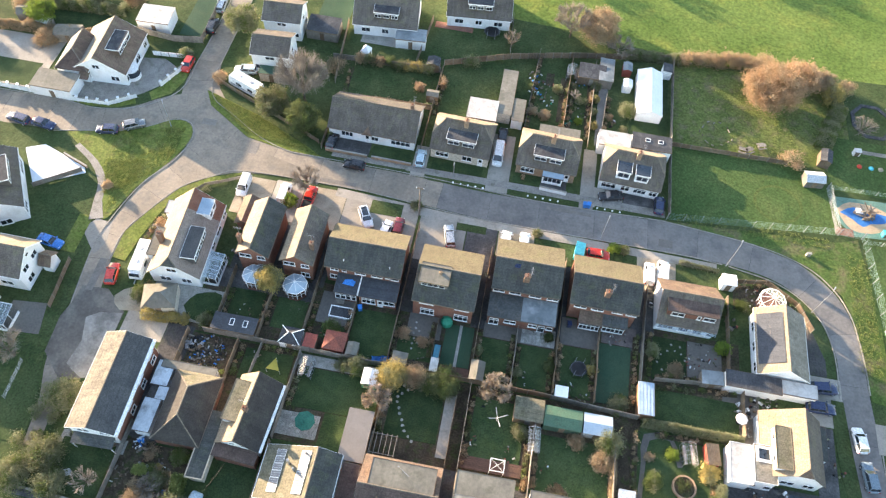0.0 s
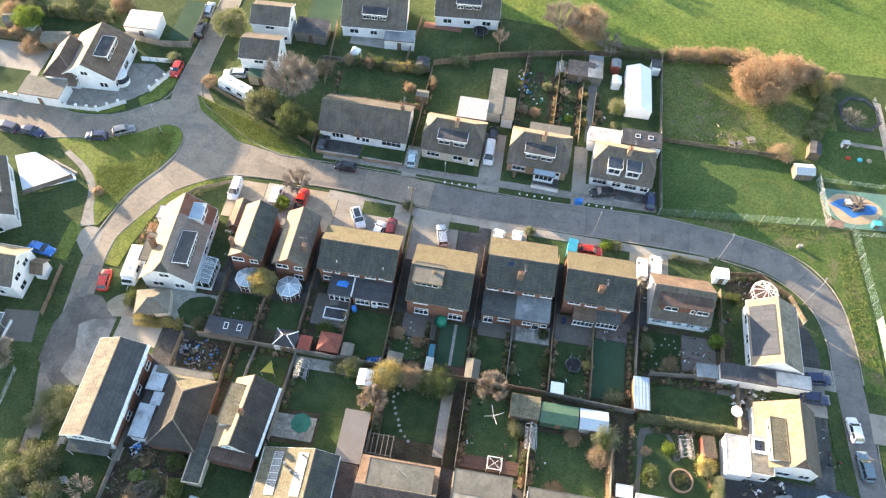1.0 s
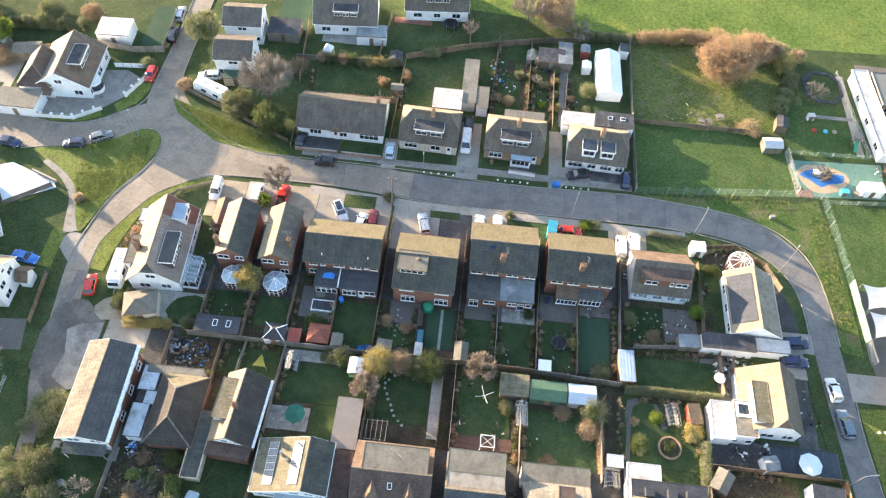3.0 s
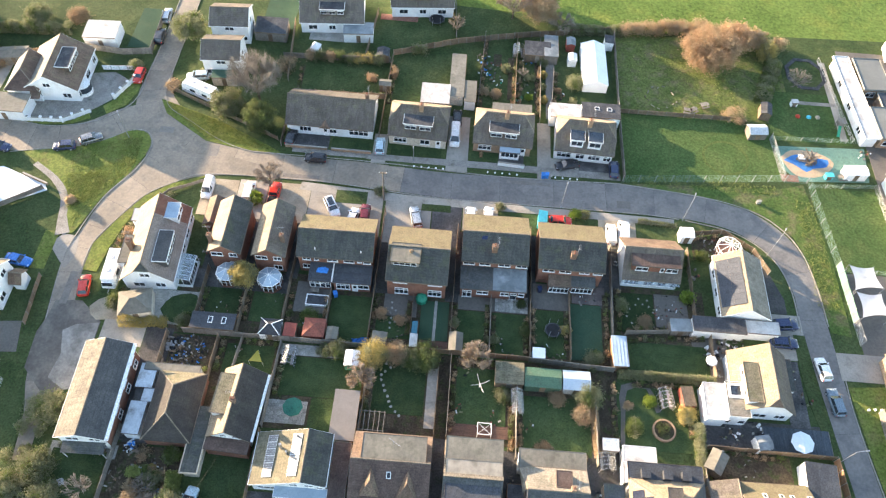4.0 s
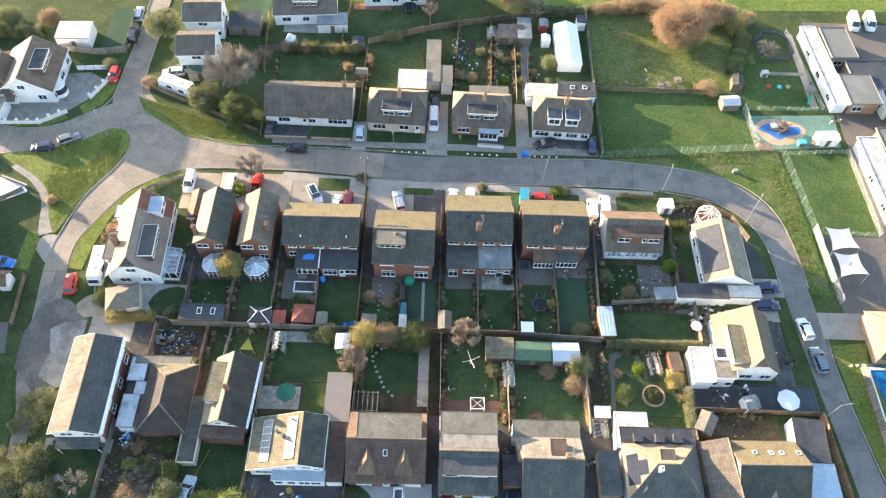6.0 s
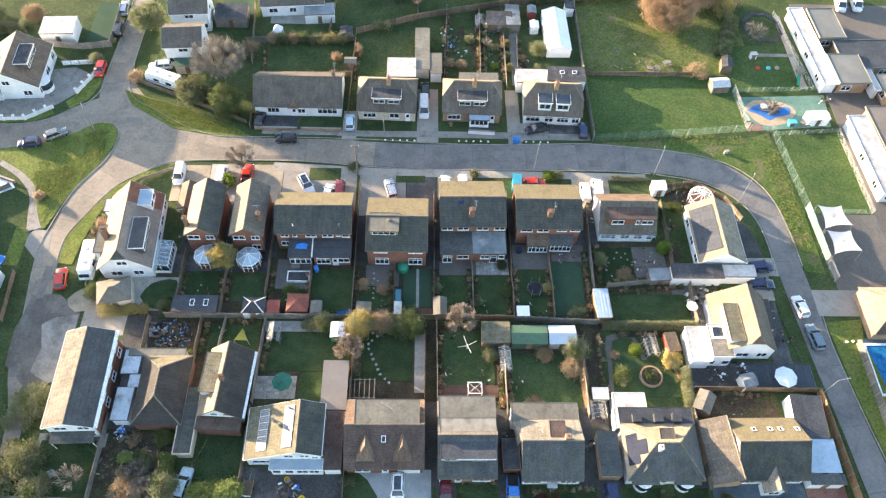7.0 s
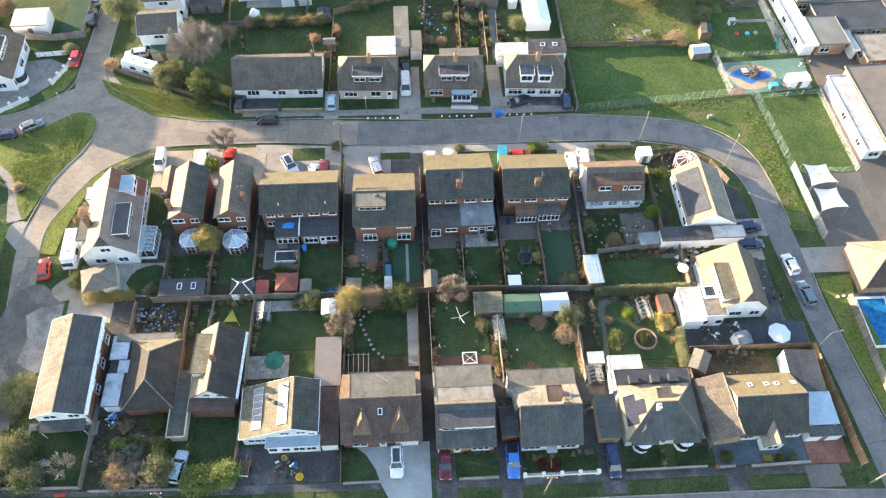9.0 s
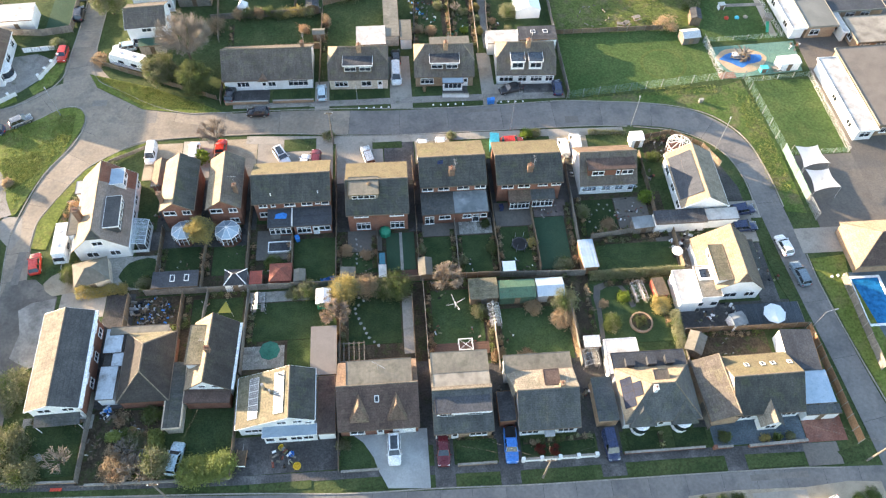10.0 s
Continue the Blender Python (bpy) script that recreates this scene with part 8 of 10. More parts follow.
GARDEN_SET_C += [
    ((-14.4, 87.0), (-14.0, 108.0), 1.6, BROWN), ((3.8, 95.8), (4.6, 117.5), 1.6, GREY), ((11.0, 96.0), (11.4, 117.6), 1.5, BROWN), ((16.0, 94.2), (16.2, 117.0), 1.4, GREY), ((18.3, 97.6), (18.9, 109.0), 1.2, GREY),
    ((-14.0, 109.6), (-1.0, 114.6), 1.6, BROWN), ((-1.0, 114.6), (10.6, 117.6), 1.6, BROWN), ((10.8, 117.7), (31.8, 121.8), 1.6, BROWN), ((31.5, 81.4), (31.5, 98.4), 1.8, GREY),
    ((31.6, 98.6), (31.8, 122.0), 1.6, GREY), ((31.8, 98.5), (53.6, 98.7), 1.2, BROWN), ((-32.2, 83.2), (-32.2, 96.0), 1.5, BROWN), ((-32.0, 96.5), (-14.4, 97.0), 1.6, BROWN),
    ((-56.9, 95.5), (-33.0, 84.4), 1.2, BROWN), ((-35.5, 117.0), (-34.0, 100.0), 1.6, BROWN), ((-19.6, 108.5), (-18.6, 122.0), 1.6, BROWN),
]
GARDEN_SET_C += [
    ((-36.0, 106.4), (-14.4, 107.4), 1.5, GREY), ((-1.4, 115.0), (-2.2, 127.0), 1.5, GREY), ((-68.0, 103.6), (-62.4, 104.4), 1.7, GREY), ((-76.6, 104.4), (-68.0, 103.6), 1.7, GREY),
    ((-62.6, 104.6), (-62.8, 116.0), 1.7, GREY), ((-78.0, 64.0), (-71.4, 69.0), 1.2, GREY), ((-64.7, 42.8), (-65.4, 51.6), 1.2, BROWN),
]
for p, q, h, m in GARDEN_SET_C:
    lab = "weathered grey timber panel fence between gardens" if m == GREY else "dark brown timber panel fence between gardens"
    fence(p, q, h, m, lab)
fence((40.4, 31.8), (59.2, 31.6), 1.8, BROWN, "warm brown timber fence along the garden")
fence((59.3, 31.4), (60.4, 13.6), 1.9, "timber_orange", "new orange timber fence beside the road", post="kerb_stone")
fence((42.4, 70.0), (48.0, 71.0), 1.5, BROWN, "curved garden fence of dark timber panels", post="kerb_stone")
fence((48.0, 71.0), (53.0, 67.6), 1.5, BROWN, "curved garden fence of dark timber panels", post="kerb_stone")
fence((53.0, 67.6), (55.0, 63.2), 1.5, BROWN, "curved garden fence of dark timber panels", post="kerb_stone")
fence((-49.6, 70.6), (-44.0, 73.4), 0.9, "timber_grey", "low open timber fence round the corner garden")
fence((-54.0, 65.0), (-49.6, 70.6), 0.9, "timber_grey", "low open timber fence round the corner garden")
fence((67.4, 66.0), (67.8, 55.0), 2.0, "screen_green", "green screened school fence beside the road", post="metal_grey")
for p, q in (((31.2, 81.0), (61.7, 84.2)), ((61.8, 84.2), (65.8, 84.2)), ((65.9, 84.2), (67.4, 66.0))):
    mesh_fence(p, q)
mesh_fence((67.8, 54.8), (68.0, 51.0), white=True, label="white mesh gate at the end of the school fence")
mesh_fence((61.4, 84.6), (60.8, 94.6), white=True, label="white picket-like mesh fence beside the lawn")
mesh_fence((61.0, 94.6), (78.6, 95.2), 1.2, "low green mesh fence round the play area")
mesh_fence((66.2, 83.2), (78.4, 84.2), 1.2, "low green mesh fence below the play area")
mesh_fence((78.6, 84.0), (79.0, 65.0), 1.4, "pale mesh fence along the school wing", white=True)
mesh_fence((68.4, 65.0), (79.0, 65.0), 1.4, "low green mesh fence beside the playground")
mesh_fence((74.8, 118.0), (77.0, 95.4), 1.2, "low white mesh fence along the school path", white=True)
garden_wall((13.8, 14.45), (24.2, 14.45), 0.9, "render", "low white front garden wall with small pillars", pillars=2.5)
garden_wall((5.0, 14.5), (10.3, 14.5), 0.5, "brick_buff", "low buff brick front garden wall")
garden_wall((27.7, 14.5), (38.9, 14.5), 0.5, "brick", "low brick front garden wall")
garden_wall((45.0, 14.2), (53.3, 14.4), 0.6, "brick", "raised brick flower bed wall", thick=0.3)
garden_wall((40.2, 14.3), (42.7, 14.3), 0.6, "brick", "short brick garden wall with pillars", pillars=2.8)
garden_wall((-58.0, 16.4), (-45.2, 15.9), 0.5, "brick_buff", "low buff garden wall along the pavement")
garden_wall((-44.0, 15.4), (-25.2, 14.9), 0.4, "kerb_stone", "low pale concrete garden wall along the pavement")
garden_wall((-10.6, 14.75), (-5.4, 14.75), 0.3, "kerb_stone", "low pale kerb round the front lawn")
garden_wall((-31.4, 83.1), (-23.6, 83.0), 0.7, "brick_buff", "low brick front wall of the bungalow")
garden_wall((-22.8, 83.0), (-15.4, 82.9), 0.7, "brick_buff", "low brick front wall of the bungalow")
garden_wall((8.2, 82.7), (13.1, 82.4), 0.9, "render", "white rendered wall round the front terrace")
garden_wall((-95.0, 84.8), (-79.6, 84.4), 1.2, "render", "white panelled boundary wall with square pillars", pillars=2.0)
garden_wall((-79.4, 84.4), (-73.6, 84.7), 1.0, "render", "white panelled boundary wall with square pillars", pillars=2.0)
garden_wall((-73.6, 84.7), (-69.3, 87.8), 1.0, "render", "white panelled boundary wall with square pillars", pillars=2.0)
garden_wall((-66.0, 91.6), (-63.4, 97.4), 1.0, "render", "white panelled boundary wall with square pillars", pillars=2.0)
garden_wall((-76.0, 71.8), (-71.0, 69.9), 0.6, "brick_buff", "low wall round the white patio")

# ---------------------------------------------------------------- vehicles
GARDEN_SET_D = [
    (-62.9, 97.6, 270, "hatch", "red", "bright red hatchback parked beside the junction"), (-62.0, 109.1, 95, "suv", "black", "dark parked car at the kerb"),
    (-62.4, 115.6, 95, "estate", "silver", "pale parked car at the kerb"), (-87.5, 77.6, 170, "estate", "navy", "dark navy parked estate car"), (-82.6, 77.4, -8, "saloon", "navy", "navy parked saloon car"),
    (-71.0, 78.6, 190, "hatch", "navy", "dark blue parked hatchback"), (-66.8, 80.8, 30, "hatch", "grey", "grey hatchback parked on the drive"),
    (-69.9, 54.0, -10, "saloon", "blue", "bright blue parked car on the drive"), (-57.7, 50.3, 100, "hatch", "red", "small red car on the verge"), (-42.9, 71.6, 270, "smallvan", "white", "white panel van on the drive"),
    (-35.6, 71.6, 90, "smallvan", "white", "white van parked nose in"), (-31.1, 71.6, 88, "pickup", "red", "bright red pickup truck on the drive"), (-20.6, 69.7, 298, "suv", "white", "white car with a black sunroof"),
    (-16.7, 67.9, 80, "hatch", "white", "white car close to the house"), (-14.7, 68.9, 90, "hatch", "maroon", "dark red car on the drive"), (-5.8, 69.0, 105, "estate", "silver", "silver estate car on the drive"),
    (3.7, 69.4, 88, "van", "white", "white van beside the house"), (6.9, 70.2, 88, "smallvan", "white", "small white van beside the house"), (19.6, 70.6, 2, "hatch", "red", "red car behind the house"),
    (28.4, 68.6, 90, "smallvan", "white", "small white van on the gravel"), (30.6, 69.0, 88, "van", "white", "white van on the gravel"), (55.9, 53.4, 8, "suv", "navy", "dark blue car on the front drive"),
    (55.2, 50.1, 2, "estate", "navy", "navy estate car on the front drive"), (60.6, 46.0, 98, "hatch", "white", "white hatchback parked at the kerb"),
    (61.4, 40.6, 97, "estate", "steel", "steel-blue estate car parked at the kerb"), (-3.4, 17.2, 270, "suv", "white", "white car with a black glass roof on the drive"),
]
GARDEN_SET_D += [
    (3.2, 16.6, 268, "estate", "maroon", "maroon car on the narrow drive"), (12.4, 16.6, 268, "pickup", "blue", "blue pickup on the narrow drive"),
    (26.0, 15.6, 272, "smallvan", "navy", "dark van in front of the garage"), (-32.6, 18.0, 80, "estate", "ice", "pale green estate car on the side drive"),
    (52.8, 5.5, 200, "hatch", "white", "white hatchback with dark glass at the road corner"), (-30.6, 85.2, 85, "hatch", "black", "dark car on the bungalow drive"),
    (-25.3, 80.4, 178, "hatch", "black", "dark hatchback parked at the kerb"), (-13.9, 84.6, 92, "hatch", "ice", "pale silver car on the narrow drive"),
    (-0.1, 88.4, 270, "van", "white", "long white van between the bungalows"), (0.1, 93.2, 92, "hatch", "black", "black car behind the van"), (21.0, 83.6, 195, "saloon", "black", "black car on the front drive"),
    (29.7, 83.4, 88, "hatch", "navy", "dark blue car on the tarmac drive"), (-51.6, 98.8, 188, "estate", "ice", "pale car beside the motorhome"),
    (90.4, 121.2, 262, "van", "white", "white van in the school car park"), (94.0, 121.4, 262, "van", "white", "white van in the school car park"),
]
for row in GARDEN_SET_D:
    car(*row, panorama="black" in row[5] and row[4] == "white")
caravan(-53.9, 53.4, 273, 6.6, 2.2, 2.5, "white touring caravan beside the corner house")
caravan(-49.9, 94.4, 157, 7.4, 2.3, 2.8, "white motorhome with a blue stripe", "motorhome")
tr = thing("trailer", pose(-23.8, 17.4, 0.05, 0, 0, 85), "small open trailer with orange timber sides", "trailer")
part("deck", boxes((-1.1, 1.1, -0.65, 0.65, 0.42, 0.48)), "timber", tr)
part("side_board", boxes((-1.1, 1.1, -0.68, -0.64, 0.42, 0.85)), "timber_orange", tr)
part("side_board", boxes((-1.1, 1.1, 0.64, 0.68, 0.42, 0.85)), "timber_orange", tr)
part("tailboard", boxes((-1.14, -1.1, -0.68, 0.68, 0.42, 0.85)), "upvc", tr)
for s in (-1, 1):
    part("wheel", lathe(bmesh.new(), [(0.15, -0.08), (0.27, -0.08), (0.27, 0.08), (0.15, 0.08)], 12), "tyre", tr, at=pose(0, s * 0.75, 0.27, 90, 0, 0))
part("drawbar", rod(bmesh.new(), (1.1, 0, 0.4), (2.0, 0, 0.4), 0.04), "metal_grey", tr)

# ---------------------------------------------------------------- garden buildings
shed(-48.2, 47.3, 14, 5.2, 4.4, 2.1, "cream", "felt", "grey pointed garden summerhouse beside the round bush", kind="hip", pitch=0.6, name="summerhouse", category="summerhouse")
s = shed(-35.3, 45.1, 0, 6.9, 2.8, 2.2, "timber", "slate_blue", "long dark garden room with two skylights", kind="flat", pitch=0.12, name="garden_room", category="garden room")
skylight(s, -0.4, 0.1, 2.28, 0.7, 1.1, 2)
skylight(s, 1.7, 0.1, 2.28, 0.7, 1.1, 2)
gz = shed(-26.3, 44.9, 0, 3.4, 2.8, 2.1, "upvc", "felt_dark", "pyramid-roofed gazebo with white hip trims", kind="hip", pitch=0.7, name="gazebo", category="gazebo")
for sx in (-1, 1):
    for sy in (-1, 1):
        part("hip_trim", rod(bmesh.new(), (sx * 1.7, sy * 1.4, 2.14), (sx * 0.3, 0, 3.12), 0.07, n=6), "upvc", gz)
shed(-23.3, 44.8, 90, 2.3, 1.9, 1.9, "timber_red", "timber_red", "small red-brown timber shed below the fence", kind="flat", pitch=0.1)
shed(-19.6, 45.5, 90, 3.2, 3.4, 1.9, "timber_red", "terracotta", "red timber hip-roofed summerhouse", kind="hip", pitch=0.55, name="summerhouse", category="summerhouse")
shed(-16.7, 44.8, 90, 2.2, 1.8, 1.8, "timber_grey", "felt", "small grey gabled shed beside the summerhouse")
shed(-9.3, 44.6, 90, 2.2, 2.3, 1.9, "timber_grey", "felt", "small grey shed below the fence", kind="flat")
shed(-4.0, 44.7, 90, 2.3, 1.2, 1.8, "timber_grey", "felt_white", "narrow pale timber tool shed beside the decking", kind="flat")
shed(-4.0, 47.0, 90, 2.2, 0.9, 1.7, "teal_dark", "teal_dark", "narrow teal plastic storage shed on the turf", kind="flat", pitch=0.1)
shed(2.6, 45.1, 90, 3.2, 2.2, 1.8, "timber_grey", "felt", "pale gabled shed by the alley")
shed(15.6, 44.3, 0, 2.0, 1.8, 1.8, "plastic_cyan", "canvas_white", "small blue playhouse with a white roof", kind="flat", pitch=0.1, name="playhouse", category="playhouse")
s = shed(28.2, 45.6, 92, 5.2, 2.4, 2.2, "timber_orange", "milky_roof", "orange timber garden room with a ribbed clear roof", kind="flat", pitch=0.05, name="garden_room", category="garden room")
for k in range(5):
    part("roof_rib", boxes((-2.55, 2.55, -1.0 + 0.5 * k - 0.02, -1.0 + 0.5 * k + 0.02, 2.21, 2.245)), "metal_grey", s)
shed(38.4, 51.2, 4, 3.4, 2.2, 1.7, "timber_grey", "wet_felt", "low grey shed beside the patio", kind="flat")
shed(11.1, 40.5, 0, 4.4, 3.6, 2.0, "timber", "roof_moss_lit", "brown timber workshop with a mossy felt roof", kind="gable", pitch=0.25)
shed(16.2, 40.1, 0, 5.6, 3.2, 2.0, "felt_green", "felt_green", "long green metal workshop", kind="gable", pitch=0.3, name="workshop", category="workshop")
shed(21.3, 40.1, 0, 4.2, 3.2, 2.0, "tin", "milky_roof", "white metal workshop with a pale roof", kind="gable", pitch=0.3, name="workshop", category="workshop")
shed(-13.0, 40.8, 90, 2.6, 2.3, 2.0, "plastic_green", "canvas_white", "teal shed with a white roof", kind="gable", pitch=0.2)
greenhouse(-22.8, 40.7, 90, 2.8, 1.9, 1.5, "aluminium greenhouse on the slab path")
greenhouse(12.4, 36.3, 93, 3.6, 1.7, 1.6, "old glass greenhouse with cluttered staging")
greenhouse(35.0, 38.7, 97, 3.1, 1.9, 1.6, "weathered glass greenhouse in the cottage garden")
greenhouse(25.5, 28.2, 92, 2.4, 2.2, 1.7, "white framed greenhouse behind the garage")
shed(26.0, 30.6, 0, 2.4, 1.8, 1.9, "timber_grey", "tin", "small timber shed with a pale metal roof", kind="flat")
shed(38.2, 39.1, 97, 3.2, 1.9, 1.8, "timber_red", "timber", "dark red-brown timber shed beside the greenhouse", kind="flat")
shed(41.2, 29.4, 60, 3.4, 2.6, 1.9, "timber_grey", "felt", "pale grey garden cabin with a light roof", kind="gable", pitch=0.35)
shed(48.6, 32.8, 12, 2.2, 2.2, 1.9, "upvc", "wet_felt", "small grey-blue timber playhouse", kind="gable")
shed(41.4, 69.4, 2, 2.4, 2.2, 2.0, "upvc", "canvas_white", "white garden cabin beside the road", kind="gable", pitch=0.2)
shed(16.3, 70.2, 85, 2.6, 1.6, 2.1, "plastic_cyan", "plastic_cyan", "bright cyan lean-to tarpaulin shelter", kind="flat", pitch=0.3)
shed(58.0, 95.4, 6, 3.6, 2.7, 1.7, "timber_grey", "tin", "grey timber pavilion shed beside the lawn", kind="gable", pitch=0.45)
shed(60.6, 101.0, 80, 3.2, 2.2, 1.9, "timber", "felt_dark", "small dark brown shed on the school lawn")
shed(15.4, 112.6, 0, 5.4, 3.8, 2.1, "timber", "felt_dark", "dark-roofed store behind the gardens", kind="flat")
shed(18.2, 113.7, 90, 6.4, 2.9, 2.3, "timber_grey", "wet_felt", "long teal-grey roofed garden store", kind="flat", pitch=0.06)
greenhouse(11.6, 112.6, 90, 3.0, 2.2, 1.6, "glass greenhouse beside the store")
shed(22.4, 116.0, 90, 2.4, 1.9, 1.9, "timber_red", "wet_felt", "small red shed by the marquee")
shed(22.6, 111.4, 90, 2.2, 1.9, 1.8, "upvc", "canvas_white", "small white storage tent", kind="gable")
shed(30.4, 117.2, 90, 2.4, 2.0, 2.2, "upvc", "felt_dark", "small white cabin with a dark roof", kind="flat")
shed(26.9, 109.4, 91, 12.0, 5.0, 2.2, "canvas_white", "canvas_white", "large white canvas marquee", pitch=0.42, name="marquee", category="marquee")
shed(-14.6, 99.8, 0, 2.4, 1.8, 1.9, "timber", "felt", "small brown shed in the back garden")
shed(-16.0, 108.4, 90, 2.4, 2.6, 1.9, "timber", "felt_dark", "brown shed below the hedge")
shed(-39.6, 113.0, 0, 6.6, 4.4, 2.3, "timber_grey", "felt_dark", "dark flat-roofed outbuilding beside the fence", kind="flat", name="outbuilding", category="outbuilding")
shed(-29.8, 108.6, 80, 2.0, 1.8, 1.7, "canvas_white", "canvas_white", "small white pointed play tent", kind="hip", pitch=1.4, name="play_tent", category="tent")
shed(-88.0, 100.0, 10, 5.2, 3.2, 2.0, "timber_grey", "felt", "pale shed beyond the white house", kind="gable")
shed(75.0, 86.8, 4, 4.2, 2.4, 1.9, "upvc", "canvas_white", "white storage cabin with a green side", kind="gable", pitch=0.2)
shed(70.2, 85.9, 4, 1.5, 1.1, 1.1, "plastic_cyan", "plastic_cyan", "small cyan playground store", kind="flat", pitch=0.05)
shed(67.2, 104.4, 4, 1.4, 1.1, 1.2, "upvc", "felt_white", "small white storage box on the lawn", kind="flat", pitch=0.05)

# shade sails
for cy in (62.4, 57.2):
    sl = thing("shade_sail", pose(70.2, cy, 0), "white tensioned shade sail over the playground", "shade sail", "shade sails")
    pts = [(-2.3, 2.2, 3.0), (2.1, 2.5, 2.5), (2.4, -1.9, 3.0), (-2.1, -2.3, 2.5)]
    bm = bmesh.new()
    n = 10
    grid = [[None] * (n + 1) for _ in range(n + 1)]
    for i in range(n + 1):
        for j in range(n + 1):
            u, v = i / n, j / n
            sag_u, sag_v = 1 - 0.16 * math.sin(math.pi * u), 1 - 0.16 * math.sin(math.pi * v)
            p = (Vector(pts[0]) * (1 - u) + Vector(pts[1]) * u) * (1 - v) + (Vector(pts[3]) * (1 - u) + Vector(pts[2]) * u) * v
            grid[i][j] = bm.verts.new((p.x * sag_v, p.y * sag_u, p.z))
    for i in range(n):
        for j in range(n):
            bm.faces.new((grid[i][j], grid[i + 1][j], grid[i + 1][j + 1], grid[i][j + 1]))
    bmesh.ops.solidify(bm, geom=bm.faces[:], thickness=0.015)
    part("sail", bm, "canvas_white", sl)
    for p in pts:
        part("mast", rod(bmesh.new(), (p[0] * 1.05, p[1] * 1.05, 0), (p[0] * 1.02, p[1] * 1.02, p[2] + 0.1), 0.045), "metal_grey", sl)

# ---------------------------------------------------------------- trees, hedges and bushes
tree(-55.4, 109.4, 6.2, 3.4, "leaf_olive", "rounded olive-green tree beside the side street", 5200, 0.2, 0.2, 11)
bare_tree(-38.4, 94.0, 9.6, 5.4, "large leafless brown tree behind the motorhome", 12, "twig_pale", 6500, thin=0.017)
tree(-43.2, 90.2, 5.4, 3.4, "leaf_olive", "dense olive evergreen behind the verge", 5200, 0.18, 0.05, 13)
tree(-36.6, 87.0, 6.2, 3.3, "leaf_dark", "dense dark green evergreen behind the verge", 6200, 0.17, 0.05, 14)
tree(-95.0, 103.2, 5.0, 3.0, "leaf_bright", "bright yellow-green tree in the hazy garden", 3000, 0.2, 0.15, 15)
bare_tree(10.2, 124.0, 6.8, 4.2, "tall leafless grey-brown tree at the field edge", 16, "twig", 3200, "leaf_tan", 800)
tree(16.0, 124.6, 6.6, 4.6, "leaf_tan", "broad tree with golden-brown winter leaves", 8500, 0.19, 0.12, 17)
bare_tree(20.6, 121.4, 3.0, 3.2, "low leafless thicket at the field edge", 18, "twig", 1500, "leaf_tan", 500)
bare_tree(-1.6, 117.6, 4.6, 2.0, "small leafless tree on the lawn", 19, "twig", 700, "leaf_tan", 300)
for k in range(9):
    pr = random.Random(700 + k)
    bush(34.6 + 2.0 * k, 122.0 + 0.33 * k + pr.uniform(-0.5, 0.5), pr.uniform(1.7, 2.4), pr.uniform(2.0, 3.2), "leaf_tan", "tall feathery tan shrub along the field edge", 710 + k, 1700, 0.15, "shrubs along the field edge")
hedge((22.0, 120.8), (34.0, 122.0), 2.4, 1.8, "leaf_olive", "scrubby olive hedge along the playing field", 21, 0.16, 260)
tree(50.6, 114.6, 7.8, 5.9, "leaf_copper", "great round copper-leaved beech tree", 15000, 0.19, 0.06, 22)
tree(57.2, 120.4, 5.0, 4.2, "leaf_copper", "copper-leaved tree behind the beech", 7000, 0.19, 0.05, 23)
tree(62.0, 121.6, 3.6, 2.6, "leaf_tan", "tan winter-leaved shrub tree beside the field", 3600, 0.18, 0.05, 24)
bush(63.6, 117.6, 2.3, 4.2, "leaf_gold", "yellow-leaved shrub beside the hedge", 25, 3200, 0.16)
bush(66.8, 121.2, 1.8, 2.6, "leaf_tan", "tan shrub beside the fence", 26, 1500)
hedge((60.6, 104.0), (65.4, 116.0), 3.4, 1.7, "leaf_olive", "scrubby bank of brambles", 27, 0.15, 200, 0.5)
bush(54.4, 99.4, 2.4, 1.9, "leaf_tan", "dry bramble thicket beside the shed", 28, 1900)
bush(23.0, 104.6, 1.9, 2.6, "leaf_olive", "rounded conifer bush beside the marquee", 29, 3000, 0.12)
for k, lf in enumerate(("leaf_tan", "leaf_olive", "leaf_copper", "leaf_dark", "leaf_olive", "leaf_gold", "leaf_gold", "leaf_olive")):
    pr = random.Random(740 + k)
    bush(-30.6 + 2.0 * k, 106.7 + 0.08 * k + pr.uniform(-0.4, 0.4), pr.uniform(1.0, 1.6), pr.uniform(1.4, 2.6), lf, "ragged winter shrub behind the bungalow garden", 750 + k, 1500, 0.11, "shrubs behind the bungalow")
bush(-34.6, 103.6, 2.2, 2.4, "leaf_tan", "tan bush beside the fence", 31, 1800)
bush(-8.8, 111.0, 1.8, 2.4, "leaf_olive", "scrubby bush on the fence line", 32, 1600)
bush(-13.4, 103.8, 1.2, 2.4, "leaf_tan", "narrow tan shrub beside the back garden shed", 33, 900)
bush(-17.6, 101.8, 1.2, 2.0, "leaf_copper", "rust-coloured shrub by the shed", 34, 900)
bush(14.2, 105.6, 1.2, 1.6, "leaf_olive", "shrub in the kitchen garden", 35, 800)
bare_tree(12.6, 106.1, 2.2, 1.3, "small leafless fruit tree in the kitchen garden", 36, "twig", 260, thin=0.018)
bush(4.8, 101.0, 1.3, 1.5, "leaf_tan", "dry shrub beside the garage", 37, 800)
bush(-33.2, 77.0, 0.01, 0.5, "leaf_green", "tuft of weeds at the kerb", 38, 40)
